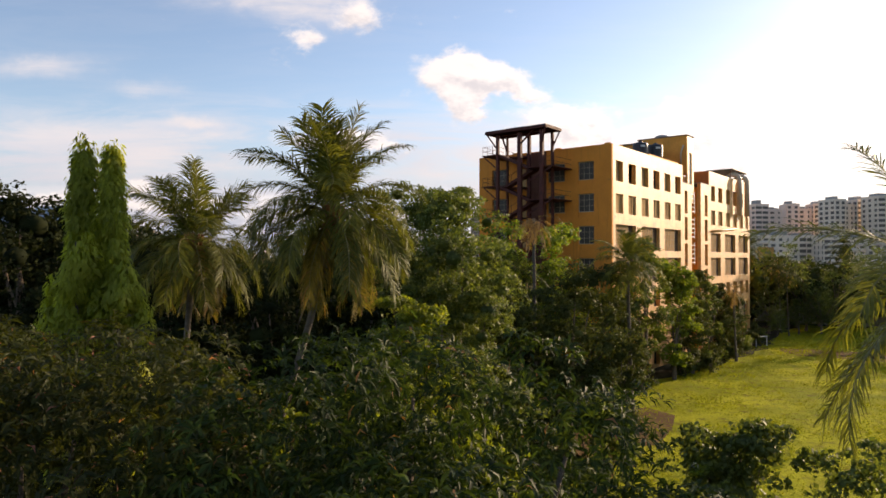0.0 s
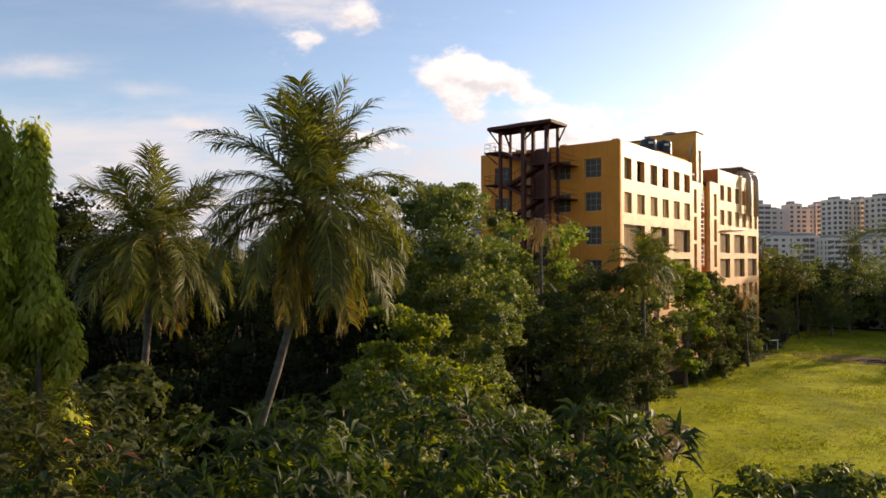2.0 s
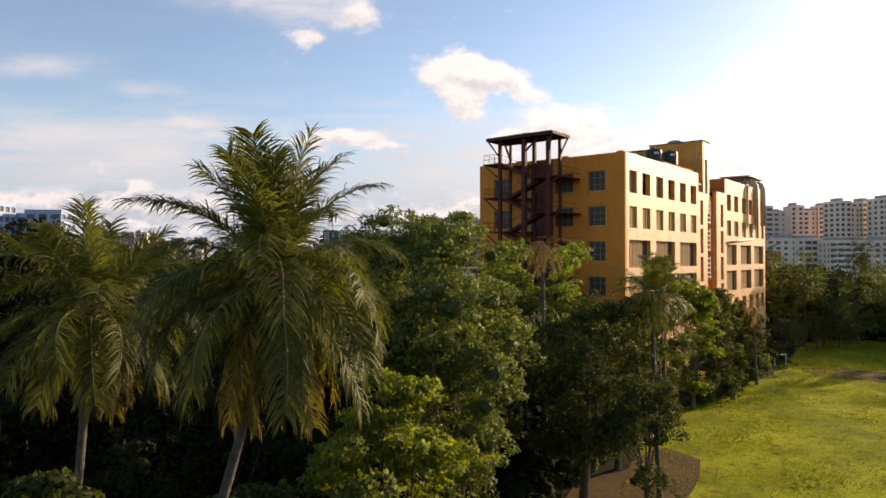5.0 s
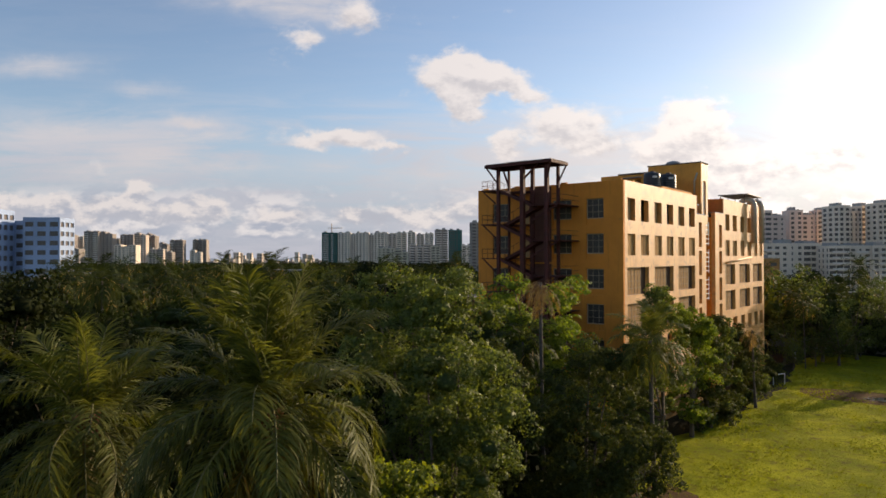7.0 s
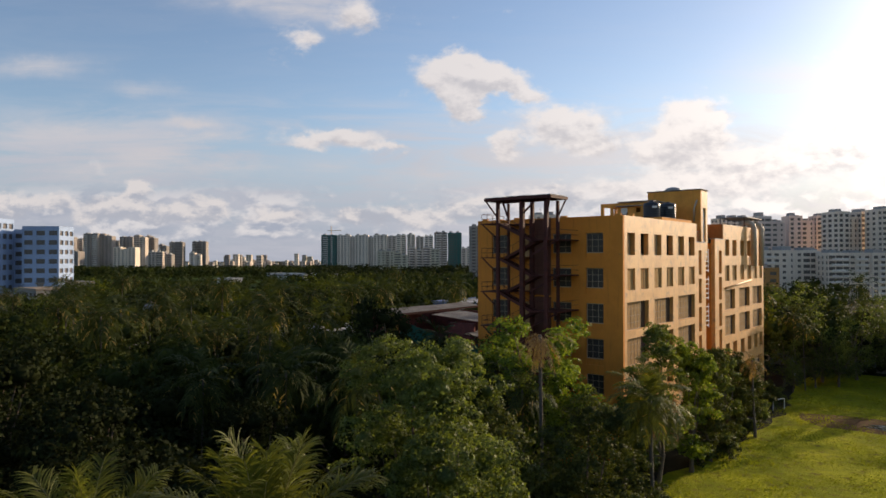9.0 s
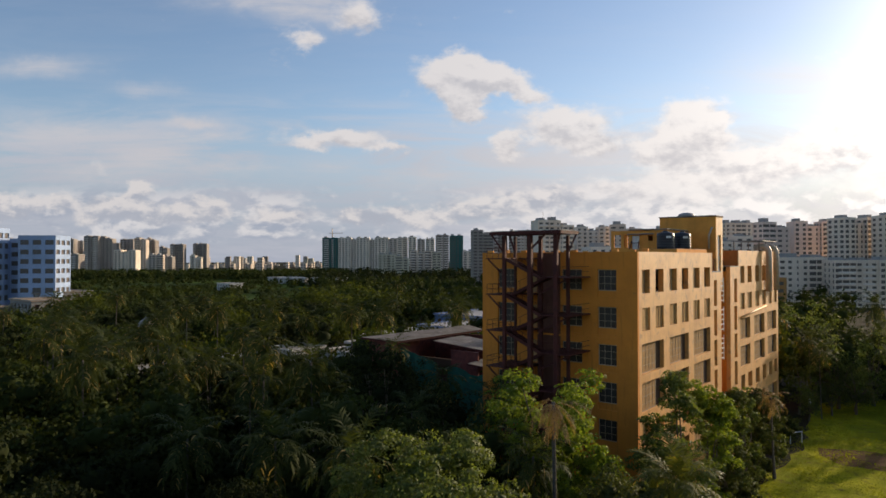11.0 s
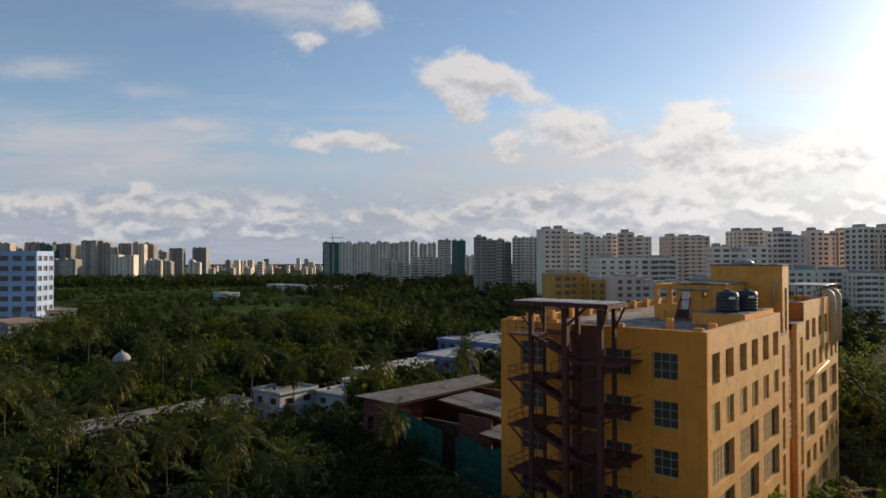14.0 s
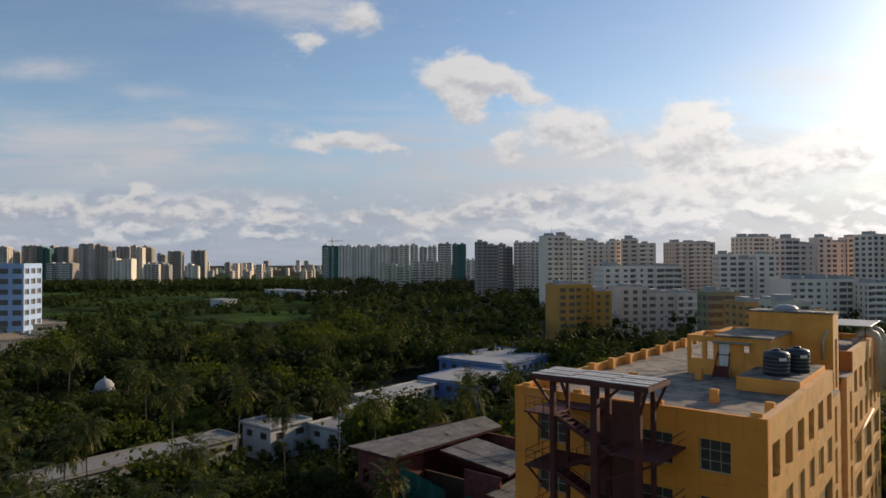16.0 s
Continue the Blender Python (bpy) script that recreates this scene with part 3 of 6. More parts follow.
def louvre(place, u0, u1, z0, z1, depth, parent):
    """A window boarded with upright slats."""
    rng = random.Random(int(u0 * 10) + int(z0 * 7))
    shape, n = Shape(), 7
    for k in range(n):
        a = u0 + (u1 - u0) * k / n + 0.02
        b = u0 + (u1 - u0) * (k + 1) / n - 0.03
        d = depth + rng.uniform(-0.03, 0.05)
        corners = [place(u, q, z) for z in (z0 + rng.uniform(0, 0.05), z1) for q in (d, d + 0.04) for u in (a, b)]
        xs, ys, zs = zip(*corners)
        shape.box(min(xs), max(xs), min(ys), max(ys), min(zs), max(zs))
    back = [place(u, q, z) for z in (z0, z1) for q in (depth + 0.10, depth + 0.13) for u in (u0, u1)]
    xs, ys, zs = zip(*back)
    made = part("louvre_screen", shape, M["slat"], parent)
    dark = Shape().box(min(xs), max(xs), min(ys), max(ys), min(zs), max(zs))
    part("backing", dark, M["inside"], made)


def build_block():
    home = thing("school_building", "long ochre five-storey concrete building with a paler flank", "building")
    # front
    holes, panes = [], []
    for k, z in enumerate(STOREYS[:6]):
        for u0, u1 in ((-4.15, -2.15), (-8.15, -5.85), (-16.1, -13.7)):
            holes.append((u0, u1, z - 2.75, z))
            panes.append((u0, u1, z - 2.1, z))
        holes.append((-12.3, -11.1, z - 2.5, z - 0.1))
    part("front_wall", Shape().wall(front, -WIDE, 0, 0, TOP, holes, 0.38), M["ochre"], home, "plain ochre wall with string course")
    for u0, u1, z0, z1 in panes:
        cols = 3
        window("front_window", front, u0, u1, z0, z1, 0.24, home, cols, 3, "glass", 0.035)
        part("apron", Shape().box(u0 + 0.004, u1 - 0.004, 0.12, 0.3, z0 - 0.647, z0 - 0.004), M["ochre"], home)
    for z in STOREYS[:6]:
        leaf = Shape().box(-12.28, -11.12, 0.2, 0.25, z - 2.49, z - 0.12, 0.01)
        part("landing_door", leaf, M["slat"], home)
    # Maroon strip, drawn wider so its dark paint also stands for stair shade.
    part("maroon_panel", Shape().box(-11.05, -8.3, -0.03, 0.0, 0, TOP - 0.1), M["maroon"], home, "maroon painted strip behind the stair")
    course = Shape().box(-WIDE - 0.05, 0.05, -0.06, 0.0, 18.05, 18.22)
    part("string_course", course, M["ochre"], home)
    # flank
    small = [(1.1, 3.1), (4.6, 6.8), (8.5, 10.7), (12.3, 14.4), (16.1, 18.3), (20.0, 22.2)]
    large = [(1.0, 6.8), (8.5, 14.4), (16.1, 22.2)]
    small_b = [(35.5, 37.6), (39.2, 41.4), (43.3, 45.5), (47.3, 49.5), (51.2, 53.3), (54.7, 56.6)]
    large_b = [(35.4, 40.4), (42.6, 48.6), (50.4, 56.2)]
    rows = [(22.6, 24.95, 0), (18.95, 21.2, 0), (14.75, 17.7, 1), (11.0, 13.9, 1), (7.7, 9.9, 0), (3.6, 6.3, 1), (0.3, 2.6, 0)]
    for (lo, hi, many, many_large, name) in ((0.38, 22.9, small, large, "flank_wall"), (34.7, LONG, small_b, large_b, "rear_flank_wall")):
        holes = []
        for z0, z1, big in rows:
            holes += [(u0, u1, z0, z1) for u0, u1 in (many_large if big else many)]
        top = TOP if lo < 30 else 27.1
        part(name, Shape().wall(flank, lo, hi, 0, top, holes, 0.55), M["pale_ochre"], home, "paler ochre wall with grime")
        for r, (z0, z1, big) in enumerate(rows):
            for n, (u0, u1) in enumerate(many_large if big else many):
                if r == 1:
                    louvre(flank, u0, u1, z0, z1, 0.17, home)
                elif big:
                    window("wide_window", flank, u0, u0 + 0.73 * (u1 - u0), z0, z1, 0.30, home, 5, 4, "pale_glass", 0.03)
                    # Dark panel painted as the far reveal's shade.
                    part("shade_panel", Shape().box(-0.5, -0.44, u0 + 0.73 * (u1 - u0) + 0.01, u1 - 0.01, z0 + 0.01, z1 - 0.01), M["shade_brown"], home)
                elif n % 2 == 0:
                    window("flank_window", flank, u0, u0 + 0.66 * (u1 - u0), z0, z1, 0.30, home, 2, 1, "pale_glass")
    # stair strips between the two bays
    for u0, u1, slim, top in ((22.9, 26.7, (23.75, 24.95), 24.3), (30.7, 34.7, (32.5, 33.85), 24.9)):
        holes = [(slim[0], slim[1], 20.1 - 3.7 * k, 23.3 - 3.7 * k) for k in range(5)]
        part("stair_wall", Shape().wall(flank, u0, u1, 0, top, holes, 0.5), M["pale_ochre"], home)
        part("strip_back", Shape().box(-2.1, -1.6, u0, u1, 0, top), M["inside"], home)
        part("strip_cap", Shape().box(-2.1, 0.0, u0, u1, top, top + 0.12), M["concrete"], home)
    part("recess_wall", Shape().box(-2.5, -2.1, 22.9, 34.7, 0, 26.0), M["orange"], home, "orange painted wall in the stair recess")
    for u in (26.7, 30.45):
        part("recess_side", Shape().box(-2.1, -0.5, u, u + 0.25, 0, 24.3), M["ochre"], home)
    for y0, y1 in ((22.9, 23.2), (34.4, 34.7)):
        part("bay_end", Shape().box(-2.5, -0.004, y0, y1, 24.3 if y0 < 30 else 24.9, TOP if y0 < 30 else 27.1), M["orange"], home)
    for base in (20.3, 16.6, 12.9):
        rails = Shape().beam((-0.35, 27.3, base), (-0.35, 27.3, base + 3.2), 0.1, 0.1)
        ladder = part("wall_ladder", rails, M["white"], home, "white painted steel ladder")
        part("side_rail", Shape().beam((-0.35, 28.9, base), (-0.35, 28.9, base + 3.2), 0.1, 0.1), M["white"], ladder)
        for k in range(5):
            part("rung", Shape().beam((-0.35, 27.36, base + 0.3 + 0.62 * k), (-0.35, 28.84, base + 0.3 + 0.62 * k), 0.12, 0.12), M["white"], ladder)
    # other walls, slabs, roof
    part("west_wall", Shape().wall(west, 0, LONG - 0.38, 0, TOP, [], 0.38), M["roof_ochre"], home)
    part("rear_wall", Shape().wall(rear, 0.55, WIDE - 0.38, 0, TOP, [], 0.38), M["ochre"], home)
    # Slabs and inner wall added to block light and keep the openings dark.
    for z in [3.7 * k + 0.1 for k in range(1, 7)]:
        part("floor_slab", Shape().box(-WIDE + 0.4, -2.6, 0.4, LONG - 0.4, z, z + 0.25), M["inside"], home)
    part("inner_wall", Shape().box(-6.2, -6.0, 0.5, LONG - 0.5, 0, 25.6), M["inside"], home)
    part("roof_slab", Shape().box(-WIDE + 0.38, -0.55, 0.38, 22.9, FLOOR - 0.3, FLOOR), M["roof_floor"], home, "stained grey roof terrace")
    part("roof_slab", Shape().box(-WIDE + 0.38, -2.5, 22.9, LONG - 0.38, FLOOR - 0.3, FLOOR), M["roof_floor"], home)
    part("roof_slab", Shape().box(-2.5, -0.55, 34.7, LONG - 0.38, FLOOR - 0.3, FLOOR), M["roof_floor"], home)
    # parapet posts
    for x, y in ((-5.0, 6.2), (-0.75, 3.9), (-12.6, 9.5), (-9.0, 15.2)):
        part("roof_post", Shape().box(x - 0.3, x + 0.3, y - 0.22, y + 0.22, FLOOR, FLOOR + 1.05, 0.04), M["roof_ochre"], home)
    for x, y in ((-0.75, 0.6), (-7.0, 0.55), (-13.0, 0.55), (-17.4, 0.55)):
        part("roof_post", Shape().box(x - 0.35, x + 0.35, y - 0.17, y + 0.2, FLOOR, TOP + 0.22, 0.03), M["roof_ochre"], home)
    for k in range(12):
        y = 4.0 + 4.0 * k
        part("parapet_pier", Shape().box(-WIDE + 0.36, -WIDE + 0.95, y - 0.3, y + 0.3, FLOOR, TOP + 0.35, 0.04), M["roof_ochre"], home)
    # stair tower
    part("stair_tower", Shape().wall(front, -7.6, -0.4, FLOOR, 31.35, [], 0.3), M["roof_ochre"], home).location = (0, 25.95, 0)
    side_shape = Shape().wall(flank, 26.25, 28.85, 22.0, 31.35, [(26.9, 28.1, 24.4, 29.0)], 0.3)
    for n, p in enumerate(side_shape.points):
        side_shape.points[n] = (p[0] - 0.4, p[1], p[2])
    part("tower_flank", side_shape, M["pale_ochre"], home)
    glass_shape = Shape().box(-0.66, -0.6, 26.9, 28.1, 24.4, 29.0)
    for k in range(8):
        glass_shape.box(-0.6, -0.54, 26.92, 28.08, 24.5 + 0.56 * k, 24.56 + 0.56 * k)
    part("stair_glazing", glass_shape, M["white"], home, "tall white-framed stair window")
    part("tower_body", Shape().box(-7.6, -0.7, 28.55, 28.85, FLOOR, 31.35).box(-7.6, -7.3, 26.25, 28.55, FLOOR, 31.35), M["roof_ochre"], home)
    part("tower_roof", Shape().box(-7.7, -0.3, 25.85, 28.95, 31.35, 31.5, 0.03), M["roof_floor"], home)
    # low roof house with open frame
    holes = [(-10.7, -9.75, 27.4, 29.0), (-9.35, -8.75, 27.4, 29.0), (-8.3, -7.35, FLOOR + 0.02, 28.9), (-6.2, -5.6, 28.2, 28.8)]
    low_wall = Shape().wall(front, -11.1, -4.0, FLOOR, 29.5, holes, 0.28)
    part("roof_house_wall", low_wall, M["roof_ochre"], home).location = (0, 18.4, 0)
    part("roof_house_body", Shape().box(-4.3, -4.0, 18.68, 25.9, FLOOR, 29.5), M["roof_ochre"], home)
    part("roof_house_body", Shape().box(-8.6, -8.32, 18.68, 25.9, FLOOR, 29.5), M["roof_ochre"], home)
    part("roof_house_top", Shape().box(-8.65, -3.8, 18.2, 25.9, 29.5, 29.68, 0.03), M["roof_floor"], home)
    part("frame_beam", Shape().box(-11.1, -10.8, 18.68, 23.0, 29.1, 29.5).box(-11.1, -10.8, 22.7, 23.0, FLOOR, 29.1).box(-11.1, -8.6, 23.0, 23.3, 29.1, 29.5), M["roof_ochre"], home)
    part("sunshade", Shape().box(-8.7, -5.4, 17.75, 18.4, 29.0, 29.1, 0.02), M["concrete"], home)
    part("roof_house_door", Shape().box(-8.28, -7.37, 18.5, 18.55, FLOOR + 0.05, 28.85, 0.01), M["white"], home, "white roof door")
    # platform for the tanks
    part("tank_platform", Shape().box(-5.2, -0.57, 12.4, 22.88, FLOOR, 27.1, 0.04), M["roof_ochre"], home)
    part("platform_top", Shape().box(-5.1, -0.6, 12.5, 22.8, 27.1, 27.13), M["roof_floor"], home)
    return home


school = build_block()


def build_tank(x, y, z, r, h, label):
    tank = thing("water_tank", label, "water tank", pose(x, y, z), "tanks on the roof")
    ribs = [(0.0, 0.0), (r * 0.98, 0.0), (r, 0.05)]
    for k in range(5):
        zz = h * (0.1 + 0.15 * k)
        ribs += [(r, zz), (r * 1.025, zz + 0.04), (r * 1.025, zz + 0.1), (r, zz + 0.14)]
    ribs += [(r, h * 0.86), (r * 0.9, h * 0.93), (r * 0.3, h), (0.0, h)]
    part("body", Shape().lathe(ribs, sides=28), M["tank"], tank, smooth=True)
    part("lid", Shape().lathe([(0, h + 0.12), (r * 0.26, h + 0.12), (r * 0.3, h + 0.08), (r * 0.3, h - 0.05)], sides=20), M["tank"], tank)
    mark = Shape()
    for k in range(6):
        a0, a1 = -1.15 + 0.1 * k, -1.15 + 0.1 * k + 0.1
        mark.quad(*((r * 1.04 * math.cos(a), r * 1.04 * math.sin(a), zz) for a, zz in ((a0, h * 0.62), (a1, h * 0.62), (a1, h * 0.74), (a0, h * 0.74))))
    part("label_strip", mark, M["white"], tank, "white printed strip")


build_tank(-2.75, 14.9, 27.13, 0.98, 2.0, "black ribbed plastic water tank with white strip")
build_tank(-1.75, 17.6, 27.13, 0.95, 2.0, "black ribbed plastic water tank with white strip")
build_tank(-3.4, 19.4, 27.13, 0.7, 1.5, "smaller black ribbed plastic water tank")


def build_pipe(name, label, path, r, mat, category="pipe"):
    ob = part(name, Shape().tube(path, [r] * len(path), 12), M[mat], None, label, True)
    return tagged(ob, label, category)


for y in (48.4, 53.0):
    bend = [(-1.4, y, 26.05), (-1.4, y, 27.0), (-1.2, y, 27.5), (-0.7, y, 27.85), (0.0, y, 27.85), (0.5, y, 27.6), (0.75, y, 27.1), (0.75, y, 21.0)]
    build_pipe("vent_duct", "pale metal ventilation duct bent over the parapet", bend, 0.42, "duct", "duct")
build_pipe("drain_pipe", "pale sloping drain pipe on the paler wall", [(0.16, 35.2, 17.95), (0.16, 42, 18.35), (0.16, 49.0, 18.75)], 0.13, "pale_ochre")
build_pipe("tower_pipe", "grey down pipes on the stair tower", [(-1.2, 25.8, 27.2), (-1.2, 25.8, 28.9), (-0.8, 25.8, 30.0)], 0.12, "duct")


def build_roof_shade():
    shade = thing("terrace_canopy", "flat grey sheet canopy on thin posts over the terrace", "canopy")
    part("sheet", Shape().box(-4.2, 0.3, 46.5, 55.6, 28.6, 28.72, 0.02), M["sheet"], shade)
    for x in (-3.9, -0.3):
        for y in (46.9, 51, 55.2):
            part("post", Shape().beam((x, y, FLOOR), (x, y, 28.6), 0.09, 0.09), M["rust"], shade)


build_roof_shade()


def build_skylight():
    dome = thing("dome_skylight", "shallow grey dome skylight on the stair tower roof", "skylight", pose(-4.6, 27.5, 31.5))
    part("curb", Shape().lathe([(1.15, 0.0), (1.15, 0.16), (1.02, 0.18)], sides=28), M["concrete"], dome)
    part("cap", Shape().lathe([(1.06, 0.16), (1.0, 0.30), (0.8, 0.44), (0.5, 0.54), (0.2, 0.58), (0.0, 0.59)], sides=28), M["sheet"], dome, smooth=True)


build_skylight()


def build_roof_clutter():
    rng = random.Random(5)
    for n in range(7):
        x, y = rng.uniform(-4.5, -1.4), rng.uniform(36.5, 45.0)
        w, d, h = rng.uniform(0.4, 0.9), rng.uniform(0.3, 0.6), rng.uniform(0.3, 0.8)
        unit_ob = thing("condenser_unit", "small grey outdoor cooling unit on the roof", "cooling unit", pose(x, y, FLOOR, 0, 0, rng.uniform(-20, 20)), "cooling units")
        part("casing", Shape().box(-w, w, -d, d, 0.08, 0.08 + h, 0.03), M["sheet"], unit_ob)
        part("feet", Shape().box(-w, -w + 0.1, -d, d, 0, 0.08).box(w - 0.1, w, -d, d, 0, 0.08), M["rust"], unit_ob)
        part("grille", Shape().lathe([(0.0, 0), (min(w, h) * 0.42, 0), (min(w, h) * 0.45, 0.03)], (0, 0, 0.1 + h), 16), M["tank"], unit_ob)


build_roof_clutter()


def build_roof_props():
    """A dark board frame leaning beside the roof door, and loose sheets on the flat tops."""
    frame_ob = thing("leaning_frame", "dark wooden frame leaning by the white roof door", "frame", pose(-7.5, 17.6, FLOOR))
    for x in (-0.95, 0.35):
        part("leg", Shape().beam((x, -0.5, 0), (x * 0.75, 0.5, 2.2), 0.12, 0.08), M["rust"], frame_ob)
    part("board", Shape().beam((-0.3, -0.35, 0.15), (-0.3, 0.05, 1.0), 1.1, 0.05), M["rust"], frame_ob)
    part("rail", Shape().beam((-0.75, 0.4, 1.95), (0.28, 0.4, 1.95), 0.08, 0.08), M["rust"], frame_ob)
    rng = random.Random(12)
    for n in range(6):
        y = 13.0 + 1.55 * n
        part_ob = thing("loose_sheet", "old bent roofing sheet laid on the tank platform", "sheet", pose(-1.3 + rng.uniform(-0.3, 0.3), y, 27.14, 0, 0, rng.uniform(-12, 12)), "loose sheets")
        part("panel", Shape().box(-0.55, 0.55, -0.45, 0.45, 0.0, 0.03, 0.008), M["old_sheet"], part_ob)
    for n in range(5):
        x = -6.2 + 1.2 * n
        part_ob = thing("loose_sheet", "pale roofing sheet laid on the stair tower", "sheet", pose(x, 26.6 + rng.uniform(-0.1, 0.1), 31.51, 0, 0, rng.uniform(-8, 8)), "loose sheets")
        part("panel", Shape().box(-0.5, 0.5, -0.35, 0.35, 0.0, 0.04, 0.01), M["sheet"], part_ob)


build_roof_props()


def build_fire_stair():
    """Steel escape stair: six posts, half-height landings, flights with treads and rails, a sheet canopy."""
    stair = thing("escape_stair", "dark red-oxide steel escape stair with sheet canopy", "fire escape")
    x0, x1, y0, y1 = -12.25, -6.3, -4.5, -2.1
    for x, y, w in ((x0, y0, 0.34), (-9.2, y0, 0.46), (x1, y0, 0.40), (x0 - 0.2, y1, 0.24), (-9.4, y1, 0.36), (x1, y1, 0.30)):
        part("post", Shape().box(x - w / 2, x + w / 2, y - w / 2, y + w / 2, 0, 28.35, 0.02), M["rust"], stair)
    cx0, cx1, cy0, cy1 = -13.6, -5.5, -5.1, -1.5
    roof = Shape()
    strips = 5
    for k in range(strips):
        a, b = cy0 + (cy1 - cy0) * k / strips, cy0 + (cy1 - cy0) * (k + 1) / strips
        for n in range(3):
            c, d = cx0 + (cx1 - cx0) * n / 3, cx0 + (cx1 - cx0) * (n + 1) / 3
            roof.box(c + 0.03 + 0.1 * (k % 2), d - 0.04, a + 0.05, b - 0.20, 28.80 + 0.025 * ((k + n) % 2), 28.84 + 0.025 * ((k + n) % 2))
    part("canopy_sheet", roof, M["pale_sheet"], stair, "worn pale sheet strips")
    edge = Shape()
    for a, b in (((cx0, cy0), (cx1, cy0)), ((cx0, cy1), (cx1, cy1)), ((cx0, cy0), (cx0, cy1)), ((cx1, cy0), (cx1, cy1)), ((cx0, -3.3), (cx1, -3.3))):
        edge.beam((*a, 28.6), (*b, 28.6), 0.16, 0.3)
    part("canopy_frame", edge, M["rust"], stair)
    under = Shape().box(cx0, cx1, cy0, cy1, 28.74, 28.77)
    part("canopy_soffit", under, M["rust"], stair)
    for a, b in (((x0, y0, 26.6), (cx0 + 0.1, cy0 + 0.1, 28.5)), ((x1, y0, 26.6), (cx1 - 0.1, cy0 + 0.1, 28.5)), ((x1, y1, 26.6), (cx1 - 0.1, cy1 - 0.1, 28.5)),
                 ((-9.2, y0, 26.9), (-7.4, y0, 28.5)), ((x0 - 0.2, y1, 26.6), (cx0 + 0.1, cy1 - 0.1, 28.5))):
        part("strut", Shape().beam(a, b, 0.16, 0.16), M["rust"], stair)
    for k in range(7):
        z = 26.1 - 3.7 * k
        left = Shape().box(-14.5, -12.2, -4.6, 0.0, z - 0.12, z, 0.02)
        left.box(-12.2, -10.4, -1.9, 0.0, z - 0.12, z)
        part("landing", left, M["rust"], stair)
        rail = Shape()
        for h in (0.5, 1.0):
            rail.beam((-14.4, -4.5, z + h), (-12.3, -4.5, z + h), 0.036, 0.036).beam((-14.4, -4.5, z + h), (-14.4, -0.1, z + h), 0.036, 0.036)
        for x, y in ((-14.4, -4.5), (-13.7, -4.5), (-13.0, -4.5), (-12.3, -4.5), (-14.4, -2.3), (-14.4, -0.1)):
            rail.beam((x, y, z), (x, y, z + 1.0), 0.036, 0.036)
        part("railing", rail, M["rust"], stair)
        part("bracket", Shape().beam((-14.3, -4.4, z - 0.15), (-12.7, -4.4, z - 1.5), 0.12, 0.12), M["rust"], stair)
        half = z - 1.85
        right = Shape().box(-8.1, -4.9, -4.6, -0.05, half - 0.12, half, 0.02)
        part("landing", right, M["rust"], stair)
        part("bracket", Shape().beam((-5.1, -4.4, half - 0.15), (-8.3, -4.4, half - 1.7), 0.14, 0.14), M["rust"], stair)
        rail = Shape()
        for h in (0.5, 1.0):
            rail.beam((-8.0, -4.5, half + h), (-5.0, -4.5, half + h), 0.036, 0.036).beam((-5.0, -4.5, half + h), (-5.0, -0.1, half + h), 0.036, 0.036)
        part("railing", rail, M["rust"], stair)
        for y, top, low in ((-3.9, z, half), (-2.7, half, z - 3.7)):
            xa, xb = (-12.2, -8.1) if top == z else (-8.1, -12.2)
            if low < 0:
                continue
            flight = Shape()
            for dy in (-0.55, 0.55):
                flight.beam((xa, y + dy, top - 0.1), (xb, y + dy, low - 0.1), 0.07, 0.3)
            for a, b in (((xa, top), (xb, low)),):
                flight.quad((a[0], y - 0.52, a[1] - 0.16), (b[0], y - 0.52, b[1] - 0.16), (b[0], y + 0.52, b[1] - 0.16), (a[0], y + 0.52, a[1] - 0.16))
                flight.quad((a[0], y + 0.52, a[1] - 0.2), (b[0], y + 0.52, b[1] - 0.2), (b[0], y - 0.52, b[1] - 0.2), (a[0], y - 0.52, a[1] - 0.2))
            part("flight", flight, M["rust"], stair)
            for s in range(10):
                f = (s + 0.5) / 10
                x, zz = xa + (xb - xa) * f, top + (low - top) * f
                part("tread", Shape().box(x - 0.2, x + 0.2, y - 0.52, y + 0.52, zz - 0.04, zz), M["rust"], stair)
            guard = Shape().beam((xa, y - 0.55, top + 0.9), (xb, y - 0.55, low + 0.9), 0.036, 0.036)
            for s in range(5):
                f = s / 4
                x, zz = xa + (xb - xa) * f, top + (low - top) * f
                guard.beam((x, y - 0.55, zz - 0.1), (x, y - 0.55, zz + 0.9), 0.032, 0.032)
            part("stair_rail", guard, M["rust"], stair)


build_fire_stair()


# ---- plants ----
def limb_shape(rng, height, clumps, r0, bend=0.6, floor=0.0, sides=6):
    """Trunk and limbs that reach towards the clumps of the crown."""
    shape = Shape()
    fork = height * 0.45
    drift = Vector((rng.uniform(-bend, bend), rng.uniform(-bend, bend), 0))
    trunk = [Vector((0, 0, floor - 0.1)) + drift * (k / 5) ** 1.5 + Vector((0, 0, fork * k / 5)) for k in range(6)]
    shape.tube(trunk, [r0 * (1.25 - 0.5 * k / 5) for k in range(6)], 9)
    top = trunk[-1]
    for c in clumps:
        c = Vector(c)
        mid = top.lerp(c, 0.5) + Vector((rng.uniform(-0.3, 0.3), rng.uniform(-0.3, 0.3), 0.35))
        start = trunk[-2].lerp(top, rng.random())
        shape.tube([start, start.lerp(mid, 0.6), mid, mid.lerp(c, 0.6), c], [r0 * 0.5, r0 * 0.36, r0 * 0.26, r0 * 0.17, r0 * 0.07], sides, False)
    return shape


